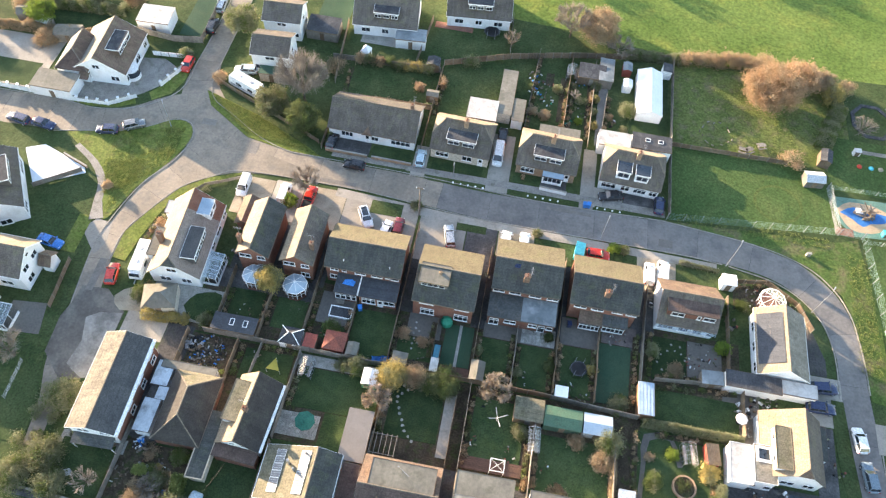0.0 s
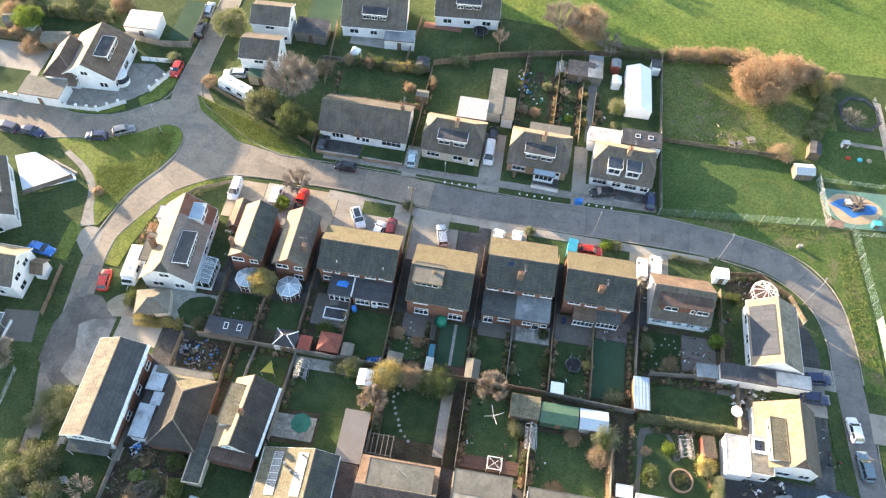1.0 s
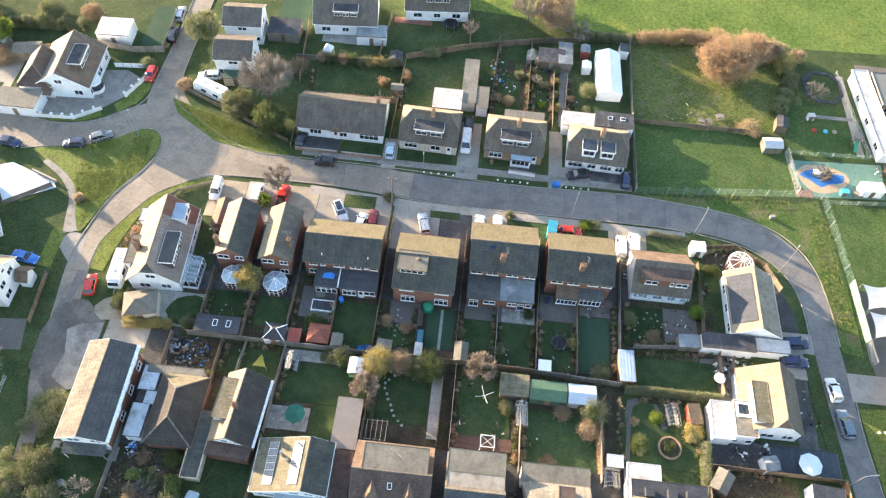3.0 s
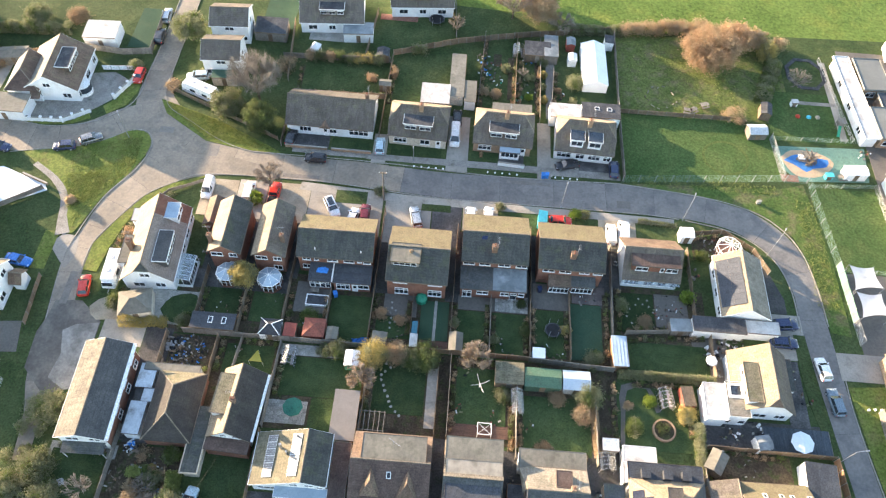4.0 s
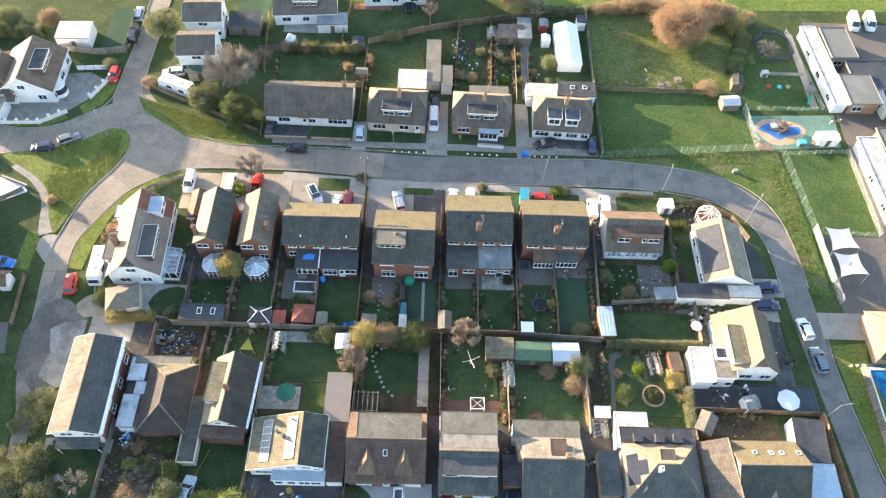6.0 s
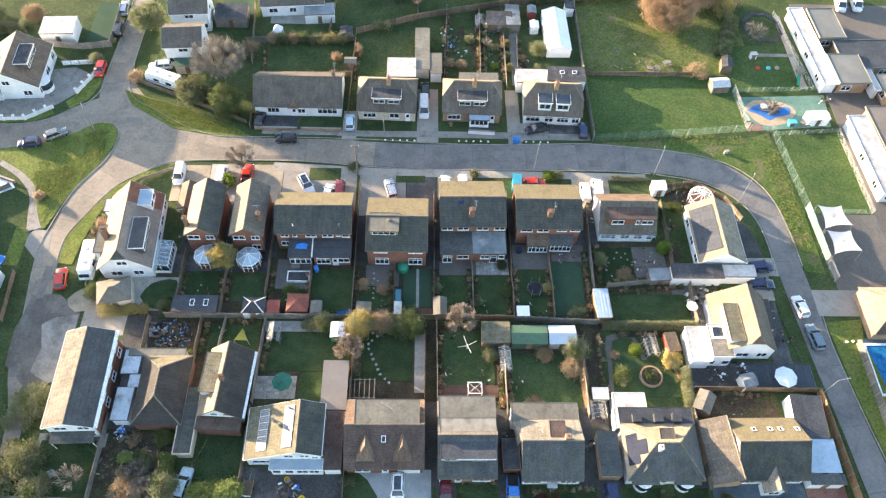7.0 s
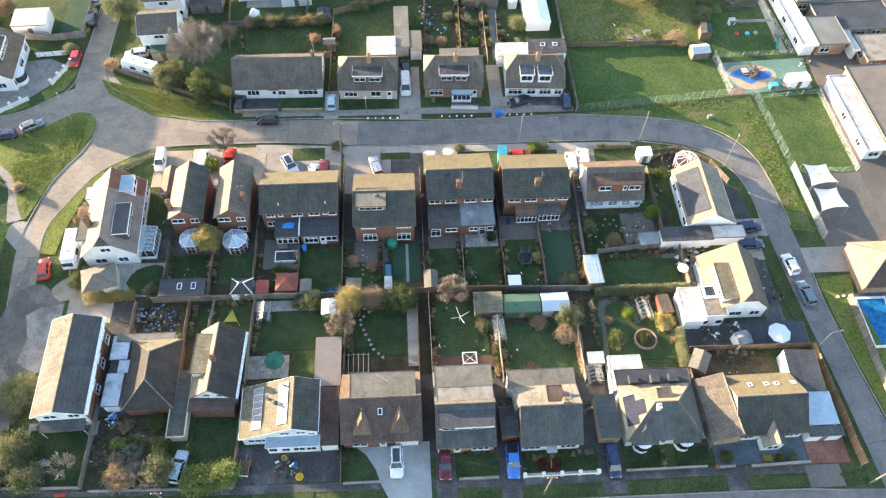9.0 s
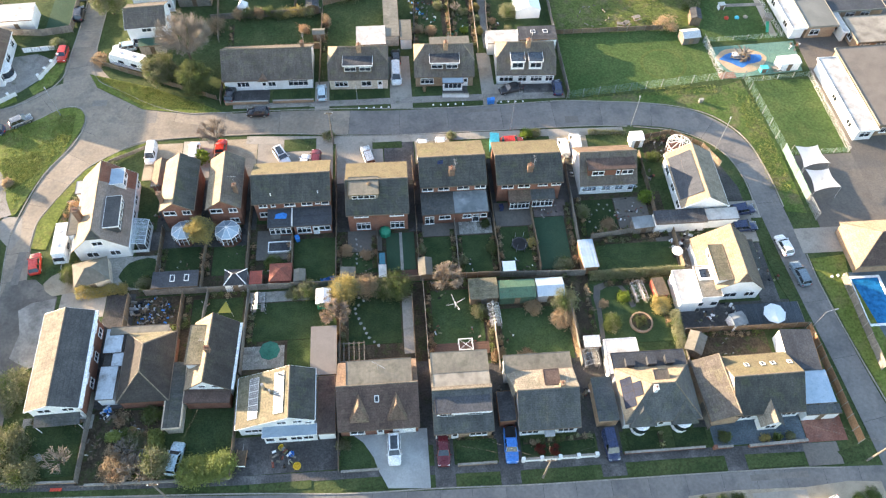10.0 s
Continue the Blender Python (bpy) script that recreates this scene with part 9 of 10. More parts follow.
bare_tree(-32.0, 73.6, 4.8, 3.2, "leafless brown street tree in front of the house", 39, "twig", 3600, thin=0.014)
tree(-32.2, 53.2, 5.6, 2.1, "leaf_gold", "leafy olive-green garden tree between the conservatories", 4800, 0.17, 0.2, 40)
bush(-34.2, 70.0, 1.2, 2.4, "leaf_bright", "spiky green palm-like shrub beside the van", 41, 900, 0.22)
GARDEN_SET_E = [
    (-55.6, 29.4, 2.6, 3.6, "leaf_olive", "large olive shrub at the lane", 51), (-54.4, 21.0, 2.6, 3.2, "leaf_olive", "large pale shrub in the front garden", 52),
    (-52.2, 17.4, 2.4, 2.4, "leaf_olive", "spreading yellow-green shrub behind the low wall", 53), (-57.6, 17.6, 2.6, 2.6, "leaf_olive", "spreading gold-green shrub behind the low wall", 54),
    (-34.6, 17.2, 1.9, 4.4, "leaf_olive", "tall olive conifer beside the drive", 55), (-40.2, 17.2, 2.2, 1.8, "leaf_tan", "patch of dry brown scrub on the plot", 56),
    (-38.0, 20.4, 1.6, 1.4, "leaf_olive", "scrubby bush on the plot", 57), (-36.4, 24.4, 1.4, 1.3, "leaf_green", "green bush by the wall", 58),
    (-10.0, 42.0, 2.5, 3.6, "leaf_gold", "golden-leaved shrub below the fence", 59), (-6.4, 42.6, 1.9, 2.6, "leaf_tan", "tan shrub below the fence", 60),
    (-2.0, 42.4, 2.6, 2.6, "leaf_dark", "dark evergreen shrub below the fence", 61), (-4.4, 42.4, 1.8, 2.2, "leaf_olive", "olive evergreen shrub below the timber fence", 62),
    (-43.8, 44.9, 0.9, 1.3, "leaf_gold", "small gold-green shrub beside the yard", 63), (-40.4, 45.4, 1.4, 1.6, "leaf_olive", "olive shrub close beside the timber fence", 64),
    (29.9, 33.8, 1.4, 2.2, "leaf_green", "rounded variegated shrub on the lawn", 65), (37.9, 36.6, 1.6, 2.1, "leaf_gold", "clipped golden round shrub beside the hedge", 66),
]
GARDEN_SET_E += [
    (32.7, 38.4, 0.9, 1.3, "leaf_bright", "small golden shrub in a bed", 67), (29.2, 37.2, 0.8, 1.0, "leaf_tan", "small dry shrub in a bed", 68),
    (10.4, 37.2, 1.3, 1.9, "leaf_olive", "tufted pampas-like shrub beside the greenhouse", 69), (23.2, 38.2, 2.2, 2.6, "leaf_olive", "scrubby olive shrub on the fence line", 70),
    (22.4, 35.2, 1.5, 1.8, "leaf_tan", "dry brown shrub beside the garden fence", 71), (24.5, 44.4, 1.7, 1.6, "leaf_olive", "spreading shrub below the fence", 72),
    (-51.8, 47.8, 1.5, 2.0, "leaf_green", "clipped round green shrub beside the caravan", 73), (40.4, 57.0, 1.1, 2.0, "leaf_bright", "tall bright green shrub by the fence", 74),
    (33.0, 52.0, 1.2, 1.2, "leaf_tan", "dry shrub on the dotted lawn", 75), (29.2, 54.6, 1.2, 1.8, "leaf_olive", "olive green shrub along the grey fence", 76),
    (20.0, 49.2, 0.8, 1.2, "leaf_gold", "small golden shrub beside the trampoline", 77), (-9.6, 49.4, 1.0, 1.7, "leaf_copper", "rust-brown shrub by the fence", 78),
    (-6.6, 48.6, 0.9, 1.3, "leaf_copper", "rust-brown shrub on the lawn", 79), (-21.0, 48.2, 1.4, 1.2, "leaf_green", "clipped green dome shrub on the small lawn", 80),
    (15.6, 41.2, 1.0, 1.0, "leaf_tan", "dry weeds by the workshop", 81), (18.6, 37.6, 1.3, 1.1, "leaf_tan", "dry weeds by the workshop", 82),
]
GARDEN_SET_E += [
    (-17.6, 42.4, 1.2, 1.5, "leaf_olive", "olive green shrub below the grey fence", 83), (-15.4, 42.6, 1.6, 2.2, "leaf_olive", "loose shrub below the fence", 84),
    (-10.2, 18.4, 0.9, 0.9, "leaf_olive", "low shrub by the front lawn", 85), (47.6, 15.2, 0.6, 0.7, "leaf_gold", "bedding plants in the raised bed", 86),
    (49.4, 15.3, 0.6, 0.7, "leaf_green", "bedding plants in the raised bed", 87), (51.2, 15.3, 0.6, 0.7, "leaf_olive", "bedding plants in the raised bed", 88),
    (42.0, 15.6, 0.9, 0.9, "leaf_dark", "dark shrub in the corner bed", 89), (2.2, 49.0, 0.7, 1.6, "leaf_olive", "narrow shrub by the fence", 90), (13.4, 48.4, 0.9, 1.4, "leaf_dark", "dark shrub by the fence", 91),
    (8.6, 46.6, 0.8, 1.3, "leaf_olive", "olive green shrub by the garden fence", 92), (12.8, 53.4, 0.7, 1.2, "leaf_dark", "dark green shrub beside the slab patio", 93),
    (40.6, 64.4, 1.2, 1.6, "leaf_dark", "dark shrub by the chalet", 94), (44.0, 65.8, 1.2, 1.2, "leaf_green", "shrubs in the corner garden", 95),
    (-53.6, 61.0, 1.2, 1.2, "leaf_copper", "rust-brown shrub in the corner front garden", 96), (-53.8, 57.0, 0.9, 1.4, "leaf_gold", "bright yellow shrub in the front garden", 97),
    (-65.8, 66.8, 0.8, 1.5, "leaf_tan", "small brown shrub by the footpath", 98),
]
GARDEN_SET_E += [
    (-64.4, 100.4, 1.3, 1.8, "leaf_olive", "yellow-green shrub beside the wall", 99), (-55.6, 95.6, 1.4, 1.6, "leaf_tan", "dry tan roadside shrub beside the junction", 100),
    (-50.6, 99.8, 1.0, 1.4, "leaf_olive", "olive shrub beside the white gabled house", 101), (-12.6, 74.0, 1.0, 1.2, "leaf_olive", "scrubby shrub by the drive", 102),
    (-84.0, 99.8, 2.2, 2.2, "leaf_tan", "pale shrubs in the hazy garden", 103), (-92.0, 98.0, 2.4, 2.4, "leaf_tan", "pale shrubs in the hazy garden", 104),
    (9.0, 72.8, 0.9, 0.8, "leaf_olive", "low olive shrub in the front garden", 105), (22.4, 72.6, 1.1, 0.9, "leaf_bright", "bright low front hedge plant", 106),
    (24.0, 72.6, 0.9, 0.9, "leaf_olive", "low olive hedge plant beside the pavement", 107), (12.4, 30.4, 0.9, 0.8, "leaf_copper", "dry flower bed plants", 108),
    (16.4, 29.6, 1.2, 0.6, "leaf_tan", "dry flower bed plants", 109),
]
for x, y, r, h, lf, lab, sd in GARDEN_SET_E:
    bush(x, y, r, h, lf, lab, sd)
bare_tree(-47.4, 18.6, 2.8, 2.2, "small contorted leafless tree on the lawn", 110, "twig", 420, thin=0.03)
bare_tree(-37.4, 16.6, 2.6, 2.4, "pile of cut leafless branches", 111, "twig", 500, thin=0.03)
bare_tree(5.8, 42.4, 4.0, 2.6, "leafless tan tree below the fence", 112, "twig", 2600, "leaf_tan", 1800, thin=0.026)
bare_tree(-11.2, 37.6, 3.2, 2.4, "leafless pinkish shrub beside the lawn", 113, "twig", 2200, "leaf_copper", 1200, thin=0.024)
bare_tree(68.6, 110.0, 3.4, 2.8, "fallen-looking leafless tree in the ring", 114, "twig", 420, thin=0.03)
bare_tree(-12.6, 40.2, 2.4, 1.6, "leafless shrub by the teal shed", 115, "twig", 500, "leaf_tan", 200)
hedge((28.0, 42.4), (43.0, 42.4), 1.3, 1.7, "leaf_olive", "long clipped olive hedge between gardens", 116, 0.12, 420, 0.1)
hedge((39.4, 27.6), (39.6, 35.0), 1.6, 1.8, "leaf_olive", "loose yellow-green hedge between the gardens", 117, 0.13, 380, 0.3)
hedge((24.4, 29.0), (24.0, 37.6), 1.0, 1.3, "leaf_tan", "dry hedge along the fence", 118, 0.13, 300, 0.4)
for k, (x, y, r, h) in enumerate(((-29.9, 16.0, 2.0, 2.6), (-27.9, 16.3, 1.7, 2.1), (-26.2, 16.5, 1.8, 2.4))):
    bush(x, y, r, h, "leaf_laurel", "big rounded glossy green laurel by the pavement", 1190 + k, 9000, 0.15, "laurels by the pavement")
hedge((-35.5, 21.7), (-34.7, 16.6), 1.8, 2.2, "leaf_laurel", "loose yellow-green shrub row beside the parked car", 119, 0.15, 520, 0.35)
bush(-41.2, 21.6, 0.95, 1.5, "leaf_laurel", "yellow-green shrub on the neglected plot", 1194, 1300, 0.13)
bush(-39.9, 22.2, 0.7, 1.0, "leaf_green", "small green shrub on the neglected plot", 1195, 700, 0.12)
for k, (x, y, r) in enumerate(((-40.6, 18.6, 1.1), (-39.2, 18.0, 1.3), (-40.9, 16.9, 1.2), (-39.4, 16.4, 1.1), (-38.2, 17.6, 0.9))):
    bush(x, y, r, 1.2, "leaf_tan", "pale dead scrub on the neglected plot", 1200 + k, 1300, 0.10)
for k in range(2):
    bush(16.3 + 2.0 * k, 15.9 - 0.2 * k, 0.75, 0.7, "leaf_red", "low dark red shrub on the front lawn", 1210 + k, 600, 0.11, "red shrubs on the lawn")
for k, (x, y, r) in enumerate(((37.2, 7.0, 1.0), (39.4, 7.2, 1.1), (41.4, 7.2, 1.0), (57.6, 6.2, 0.9), (59.4, 6.5, 1.1))):
    bush(x, y, r, 0.7, "leaf_green", "low green shrub on the sandy verge", 1220 + k, 1500, 0.12)
hedge((33.4, 72.2), (40.4, 71.8), 0.8, 0.8, "leaf_olive", "low scrubby olive hedge beside the pavement", 120, 0.12, 300, 0.4)
hedge((-31.4, 84.2), (-31.0, 88.0), 0.8, 1.2, "leaf_dark", "dark hedge beside the drive", 121, 0.12, 300, 0.2)
hedge((-52.4, 66.0), (-48.6, 70.4), 1.4, 0.7, "leaf_olive", "low planting behind the corner fence", 122, 0.12, 200, 0.5)
bare_tree(-66.2, 34.2, 5.4, 3.2, "pale leafless tree beside the tarmac yard", 1230, "twig_pale", 2200, "leaf_tan", 900, thin=0.02)
bush(-51.3, 49.8, 0.7, 1.0, "leaf_gold", "small yellow shrub beside the caravan", 1231, 700, 0.12)
hedge((-50.2, 44.3), (-44.6, 45.0), 1.6, 1.5, "leaf_gold", "low yellow-olive hedge beside the concrete yard", 1232, 0.14, 320, 0.7)
mesh_fence((-64.6, 33.7), (-64.3, 27.7), 1.0, "white post and wire fence beside the lane", white=True)
# trees beyond the field whose long shadows reach across the grass
for k, (x, y, h, r) in enumerate(((1.4, 161.0, 9.0, 4.0), (27.0, 168.0, 9.0, 4.5), (36.0, 170.0, 8.6, 3.4), (-11.8, 157.0, 8.5, 4.2), (6.0, 136.0, 6.5, 3.2))):
    bare_tree(x, y, h, r, "leafless tree on the far side of the field", 130 + k, "twig", 1500, "leaf_tan", 2500)

# overgrown plots in the south-west
for k in range(16):
    pr = random.Random(500 + k)
    bush(pr.uniform(-41.5, -35.2), pr.uniform(15.8, 25.0), pr.uniform(0.6, 1.3), pr.uniform(0.6, 1.5), pr.choice(("leaf_tan", "leaf_olive", "leaf_copper", "leaf_tan")), "scrubby winter growth on the neglected plot", 510 + k, 420, 0.11)
for k in range(8):
    pr = random.Random(540 + k)
    bush(pr.uniform(-59.0, -54.0), pr.uniform(16.5, 31.0), pr.uniform(0.9, 1.7), pr.uniform(1.2, 2.4), pr.choice(("leaf_olive", "leaf_olive", "leaf_tan")), "pale overgrown shrub beside the lane", 550 + k, 900, 0.12)
for k in range(7):
    pr = random.Random(570 + k)
    bare_tree(pr.uniform(-40.5, -36.0), pr.uniform(15.8, 20.0), pr.uniform(1.2, 2.0), pr.uniform(1.0, 1.8), "tangle of cut leafless branches on the plot", 580 + k, "twig", 160, thin=0.022)
heap(-43.1, 25.3, 0.9, 14, 236, "crumpled blue sheeting beside the track", ("plastic_blue", "plastic_blue", "canvas_pale", "black"), 0.6)
heap(-38.9, 20.2, 0.7, 9, 237, "blue bags among the cut branches", ("plastic_blue", "plastic_blue", "timber_grey"), 0.5)
heap(-44.2, 20.4, 1.6, 16, 238, "logs and rubble along the muddy track", ("timber", "timber_grey", "bark", "slab"), 0.5)
for x, y, r, m, lab in ((-37.3, 20.8, 0.55, "plastic_yellow", "yellow plastic ring on the neglected plot"), (-38.9, 22.5, 0.6, "leaf_gold", "round ochre mat on the neglected plot")):
    b = thing("tub", pose(x, y, 0.1), lab, "tub")
    part("bowl", lathe(bmesh.new(), [(r * 0.8, 0), (r, 0.25), (r * 0.9, 0.28), (r * 0.65, 0.06)], 14), m, b)
bn = thing("bench", pose(-47.5, 15.05, 0, 0, 0, -2), "low red painted bench beside the wall", "bench")
part("seat", boxes((-0.75, 0.75, -0.2, 0.2, 0.38, 0.44)), "plastic_red", bn)
for k in (-0.6, 0.6):
    part("leg", boxes((k - 0.05, k + 0.05, -0.16, 0.16, 0, 0.38)), "timber", bn)
gc = thing("garden_chair", pose(-50.6, 19.3, 0.08, 0, 0, 25), "pale grey garden chair on the front lawn", "chair")
part("seat", boxes((-0.4, 0.4, -0.35, 0.35, 0.32, 0.42)), "metal_grey", gc)
part("backrest", boxes((-0.4, 0.4, 0.35, 0.42, 0.3, 0.95)), "metal_grey", gc)
for kx in (-0.34, 0.34):
    for ky in (-0.28, 0.28):
        part("leg", boxes((kx - 0.03, kx + 0.03, ky - 0.03, ky + 0.03, 0, 0.32)), "metal_grey", gc)
heap(-40.0, 22.6, 1.8, 22, 231, "scrap and blue sheeting on the neglected plot", size=0.55)
heap(-37.0, 18.6, 2.0, 20, 232, "broken garden furniture on the neglected plot", ("timber_grey", "upvc", "plastic_blue", "metal_grey", "plastic_yellow"), 0.5)
heap(-41.0, 41.6, 1.4, 26, 233, "stacked timber and scrap behind the fence", ("timber", "timber_grey", "metal_grey", "black"), 0.9)
# north-west gardens
hedge((-104.0, 100.0), (-84.0, 101.0), 2.0, 1.8, "leaf_tan", "pale scrubby hedge in the far gardens", 150, 0.15, 260, 0.4)
hedge((-98.0, 108.0), (-80.0, 109.0), 2.6, 2.2, "leaf_olive", "overgrown hedge behind the white house", 151, 0.16, 240, 0.4)
for k, (x, y, r, h, lf) in enumerate(((-100, 106, 2.4, 3.0, "leaf_tan"), (-88, 112, 2.6, 3.2, "leaf_olive"), (-80, 113, 2.2, 2.6, "leaf_tan"), (-106, 96, 2.4, 2.6, "leaf_tan"), (-86, 97.6, 1.4, 1.4, "leaf_olive"), (-103, 112, 3.0, 4.0, "leaf_olive"))):
    bush(x, y, r, h, lf, "pale winter shrub in the far north-west gardens", 160 + k)
shed(-98.4, 103.8, 20, 4.0, 3.0, 2.0, "timber_grey", "felt", "pale garden shed in the far gardens", kind="gable")
shed(-94.0, 102.0, -10, 2.6, 2.2, 1.8, "timber_grey", "tin", "small pale shed in the far gardens", kind="gable")
fence((-104.0, 85.2), (-95.2, 84.9), 1.6, "upvc", "white panel fence along the far street")
fence((-70.6, 99.0), (-64.2, 99.6), 1.2, "upvc", "white picket fence across the small lawn")
# worn ring on the mown lawn
wr = tagged(new("worn_ring"), "pale worn ring on the mown lawn", "lawn mark", kind="structure")
bm = bmesh.new()
for k in range(48):
    a0, a1 = 2 * math.pi * k / 48, 2 * math.pi * (k + 1) / 48
    plate(bm, [(51.5 + r * math.cos(a), 89.0 + r * 0.95 * math.sin(a), 0.022) for r, a in ((4.5, a0), (4.5, a1), (3.9, a1), (3.9, a0))], 0.01)
part("ring", bm, "pitch_pale", wr)

# ---------------------------------------------------------------- street furniture and small things
street_lamp(19.8, 74.0, 6.0, 0.7, 75, "pale steel street lamp beside the road")
street_lamp(41.6, 73.4, 6.5, 0.7, 70, "pale steel street lamp at the verge")
street_lamp(55.6, 67.2, 7.0, 0.7, 60, "pale steel street lamp at the bend")
street_lamp(59.6, 31.0, 6.0, 1.4, 10, "steel street lamp with a curved arm")
street_lamp(-60.4, 82.2, 6.0, 0.7, 120, "pale street lamp on the green")
street_lamp(-7.4, 82.0, 4.6, 0.6, 270, "pale street lamp on the verge")
pole(-11.8, 72.6, 8.0, "brown timber telegraph pole with house wires", ((-18, 64.6, 4.6), (-4, 63.6, 4.8), (8, 67.2, 4.8), (-28, 66, 5.0), (-13.6, 88, 4.0)))
pole(16.2, 12.1, 7.8, "brown timber telegraph pole with house wires", ((17.6, 22.9, 5.8), (6.2, 18.4, 3.0), (33.5, 18.0, 3.0), (-5.3, 19.4, 3.2)))
pole(60.7, 11.2, 7.0, "brown timber telegraph pole at the corner", ((53.0, 18.0, 3.2), (48.2, 17.7, 3.4)))
pole(-32.6, 12.6, 8.0, "brown timber telegraph pole with house wires", ((-62.0, 15.0, 7.0), (-41.0, 8.0, 5.0), (-30.0, 7.0, 4.6), (-28.4, 26.6, 3.4), (-37.3, 25.6, 3.2), (-49.3, 25.0, 3.4), (-18.5, 20.0, 3.2)))
bin_wheelie(16.6, 80.6, 5, "plastic_blue", "bright blue wheelie bins on the drive edge")
bin_wheelie(17.3, 80.7, -6, "plastic_blue", "bright blue wheelie bins on the drive edge")
bin_wheelie(-17.4, 52.4, 20, "plastic_blue", "blue recycling bin by the extension")
bin_wheelie(15.9, 56.4, 10, "paint_navy", "dark blue bin by the side gate")
parasol(-20.6, 32.4, 1.5, 2.0, "canvas_green", "dark green garden parasol on the patio")
parasol(54.2, 33.2, 1.7, 2.3, "canvas_pale", "large pale blue-white parasol over the deck")
parasol(42.6, 45.4, 0.9, 1.9, "canvas_white", "small white parasol in the back yard")
trampoline(18.0, 49.0, 1.3, "round black garden trampoline")
trampoline(-6.0, 121.0, 1.6, "round black trampoline on the far lawn")
stones([(-7.4, 42.0), (-7.8, 41.2), (-7.1, 40.6), (-7.9, 39.9), (-8.4, 39.3), (-8.3, 38.5), (-7.9, 37.6), (-7.6, 36.8), (-7.1, 35.9), (-6.8, 35.1), (-6.4, 34.3), (-5.7, 33.6), (-5.1, 33.0)], "pale stepping stones across the dark lawn")
stones([(-8.1, 52.0), (-8.0, 51.0), (-8.2, 50.1), (-8.0, 49.2), (-8.1, 48.3), (-8.0, 47.4), (-7.4, 50.6), (-7.3, 48.6)], "pale stepping stones beside the fence", 0.2)
stones([(30.2, 53.0), (30.8, 54.4), (31.8, 55.2), (33.0, 55.4), (34.0, 55.0), (34.6, 54.0), (31.0, 51.8), (32.4, 56.4), (33.8, 56.2)], "white stones dotted about the lawn", 0.18, "kerb_stone", 0.14, 7, "garden_stones")
for x0, n in ((-7.2, 5), (6.4, 5), (18.9, 4)):
    stones([(x0 + 1.35 * i, 80.75 - 0.02 * i) for i in range(n)], "white painted boulders along the verge", 0.17, "upvc", 0.22, 8 + n, "verge_stones")
stones([(66.6 + 1.0 * i, 40.0 + 0.08 * i) for i in range(3)], "white concrete blocks on the verge", 0.22, "upvc", 0.25, 12, "verge_blocks")
paving(-24.8, -18.8, 30.4, 34.4, 0.6, "slab", "patio of worn grey slabs round the parasol")
paving(8.6, 14.0, 51.9, 55.2, 0.6, "slab", "grey slab patio with garden furniture", 0.10)
# washing line
wl_ = thing("rotary_dryer", pose(6.7, 38.5, 0), "white rotary washing line on the lawn", "washing line")
part("pole", rod(bmesh.new(), (0, 0, 0), (0, 0, 1.9), 0.03), "upvc", wl_)
for k in range(4):
    a = math.radians(20 + 90 * k)
    part("arm", rod(bmesh.new(), (0, 0, 1.3), (1.5 * math.cos(a), 1.5 * math.sin(a), 1.9), 0.03), "upvc", wl_)
# clothes frame on the terrace
cf = thing("folding_gazebo", pose(7.6, 31.4, 0), "white square frame of a folded gazebo", "gazebo")
for sx, sy in ((-1, -1), (1, -1), (1, 1), (-1, 1)):
    part("leg", rod(bmesh.new(), (sx, sy * 0.85, 0), (sx, sy * 0.85, 2.0), 0.04), "upvc", cf)
part("top_rail", boxes((-1.05, 1.05, -0.9, -0.8, 1.96, 2.06), (-1.05, 1.05, 0.8, 0.9, 1.96, 2.06), (-1.05, -0.95, -0.8, 0.8, 1.96, 2.06), (0.95, 1.05, -0.8, 0.8, 1.96, 2.06)), "upvc", cf)
part("brace", rod(rod(bmesh.new(), (-1, -0.85, 2.0), (1, 0.85, 2.0), 0.03), (-1, 0.85, 2.0), (1, -0.85, 2.0), 0.03), "upvc", cf)
# timber pergola behind the brown chalet
pg = thing("pergola", pose(-8.8, 31.2, 0), "weathered timber pergola with open beams", "pergola")
for k in range(6):
    part("beam", boxes((-1.9 + 0.72 * k, -1.82 + 0.72 * k, -1.6, 1.6, 2.15, 2.27)), "timber_grey", pg)
for sx in (-1.8, 1.75):
    for sy in (-1.4, 1.4):
        part("post", boxes((sx - 0.05, sx + 0.05, sy - 0.05, sy + 0.05, 0, 2.05)), "timber_grey", pg)
part("rail", boxes((-2.0, 1.9, -1.45, -1.35, 2.05, 2.15), (-2.0, 1.9, 1.35, 1.45, 2.05, 2.15)), "timber_grey", pg)
# round raised planter
rp = thing("round_planter", pose(34.5, 34.0, 0), "round brick raised bed planted with shrubs", "planter")
part("wall", lathe(bmesh.new(), [(1.75, 0), (1.75, 0.45), (1.5, 0.47), (1.48, 0.3)], 24), "brick_buff", rp)
part("soil_bed", lathe(bmesh.new(), [(1.49, 0.1), (1.49, 0.36)], 24), "soil", rp)
bush(34.5, 34.0, 1.2, 0.9, "leaf_dark", "mixed planting in the round bed", 140, 700)
ribbon("garden_path", [(28.2, 31.0, 0.35), (28.6, 36.5, 0.35), (29.0, 40.4, 0.6), (32.6, 40.8, 0.35), (34.0, 36.8, 0.4)], 0.085, "yard_tarmac", "winding grey garden path")
# octagonal track and play equipment
ot = thing("play_track", pose(71.6, 113.8, 0), "dark octagonal timber-edged play track", "play track")
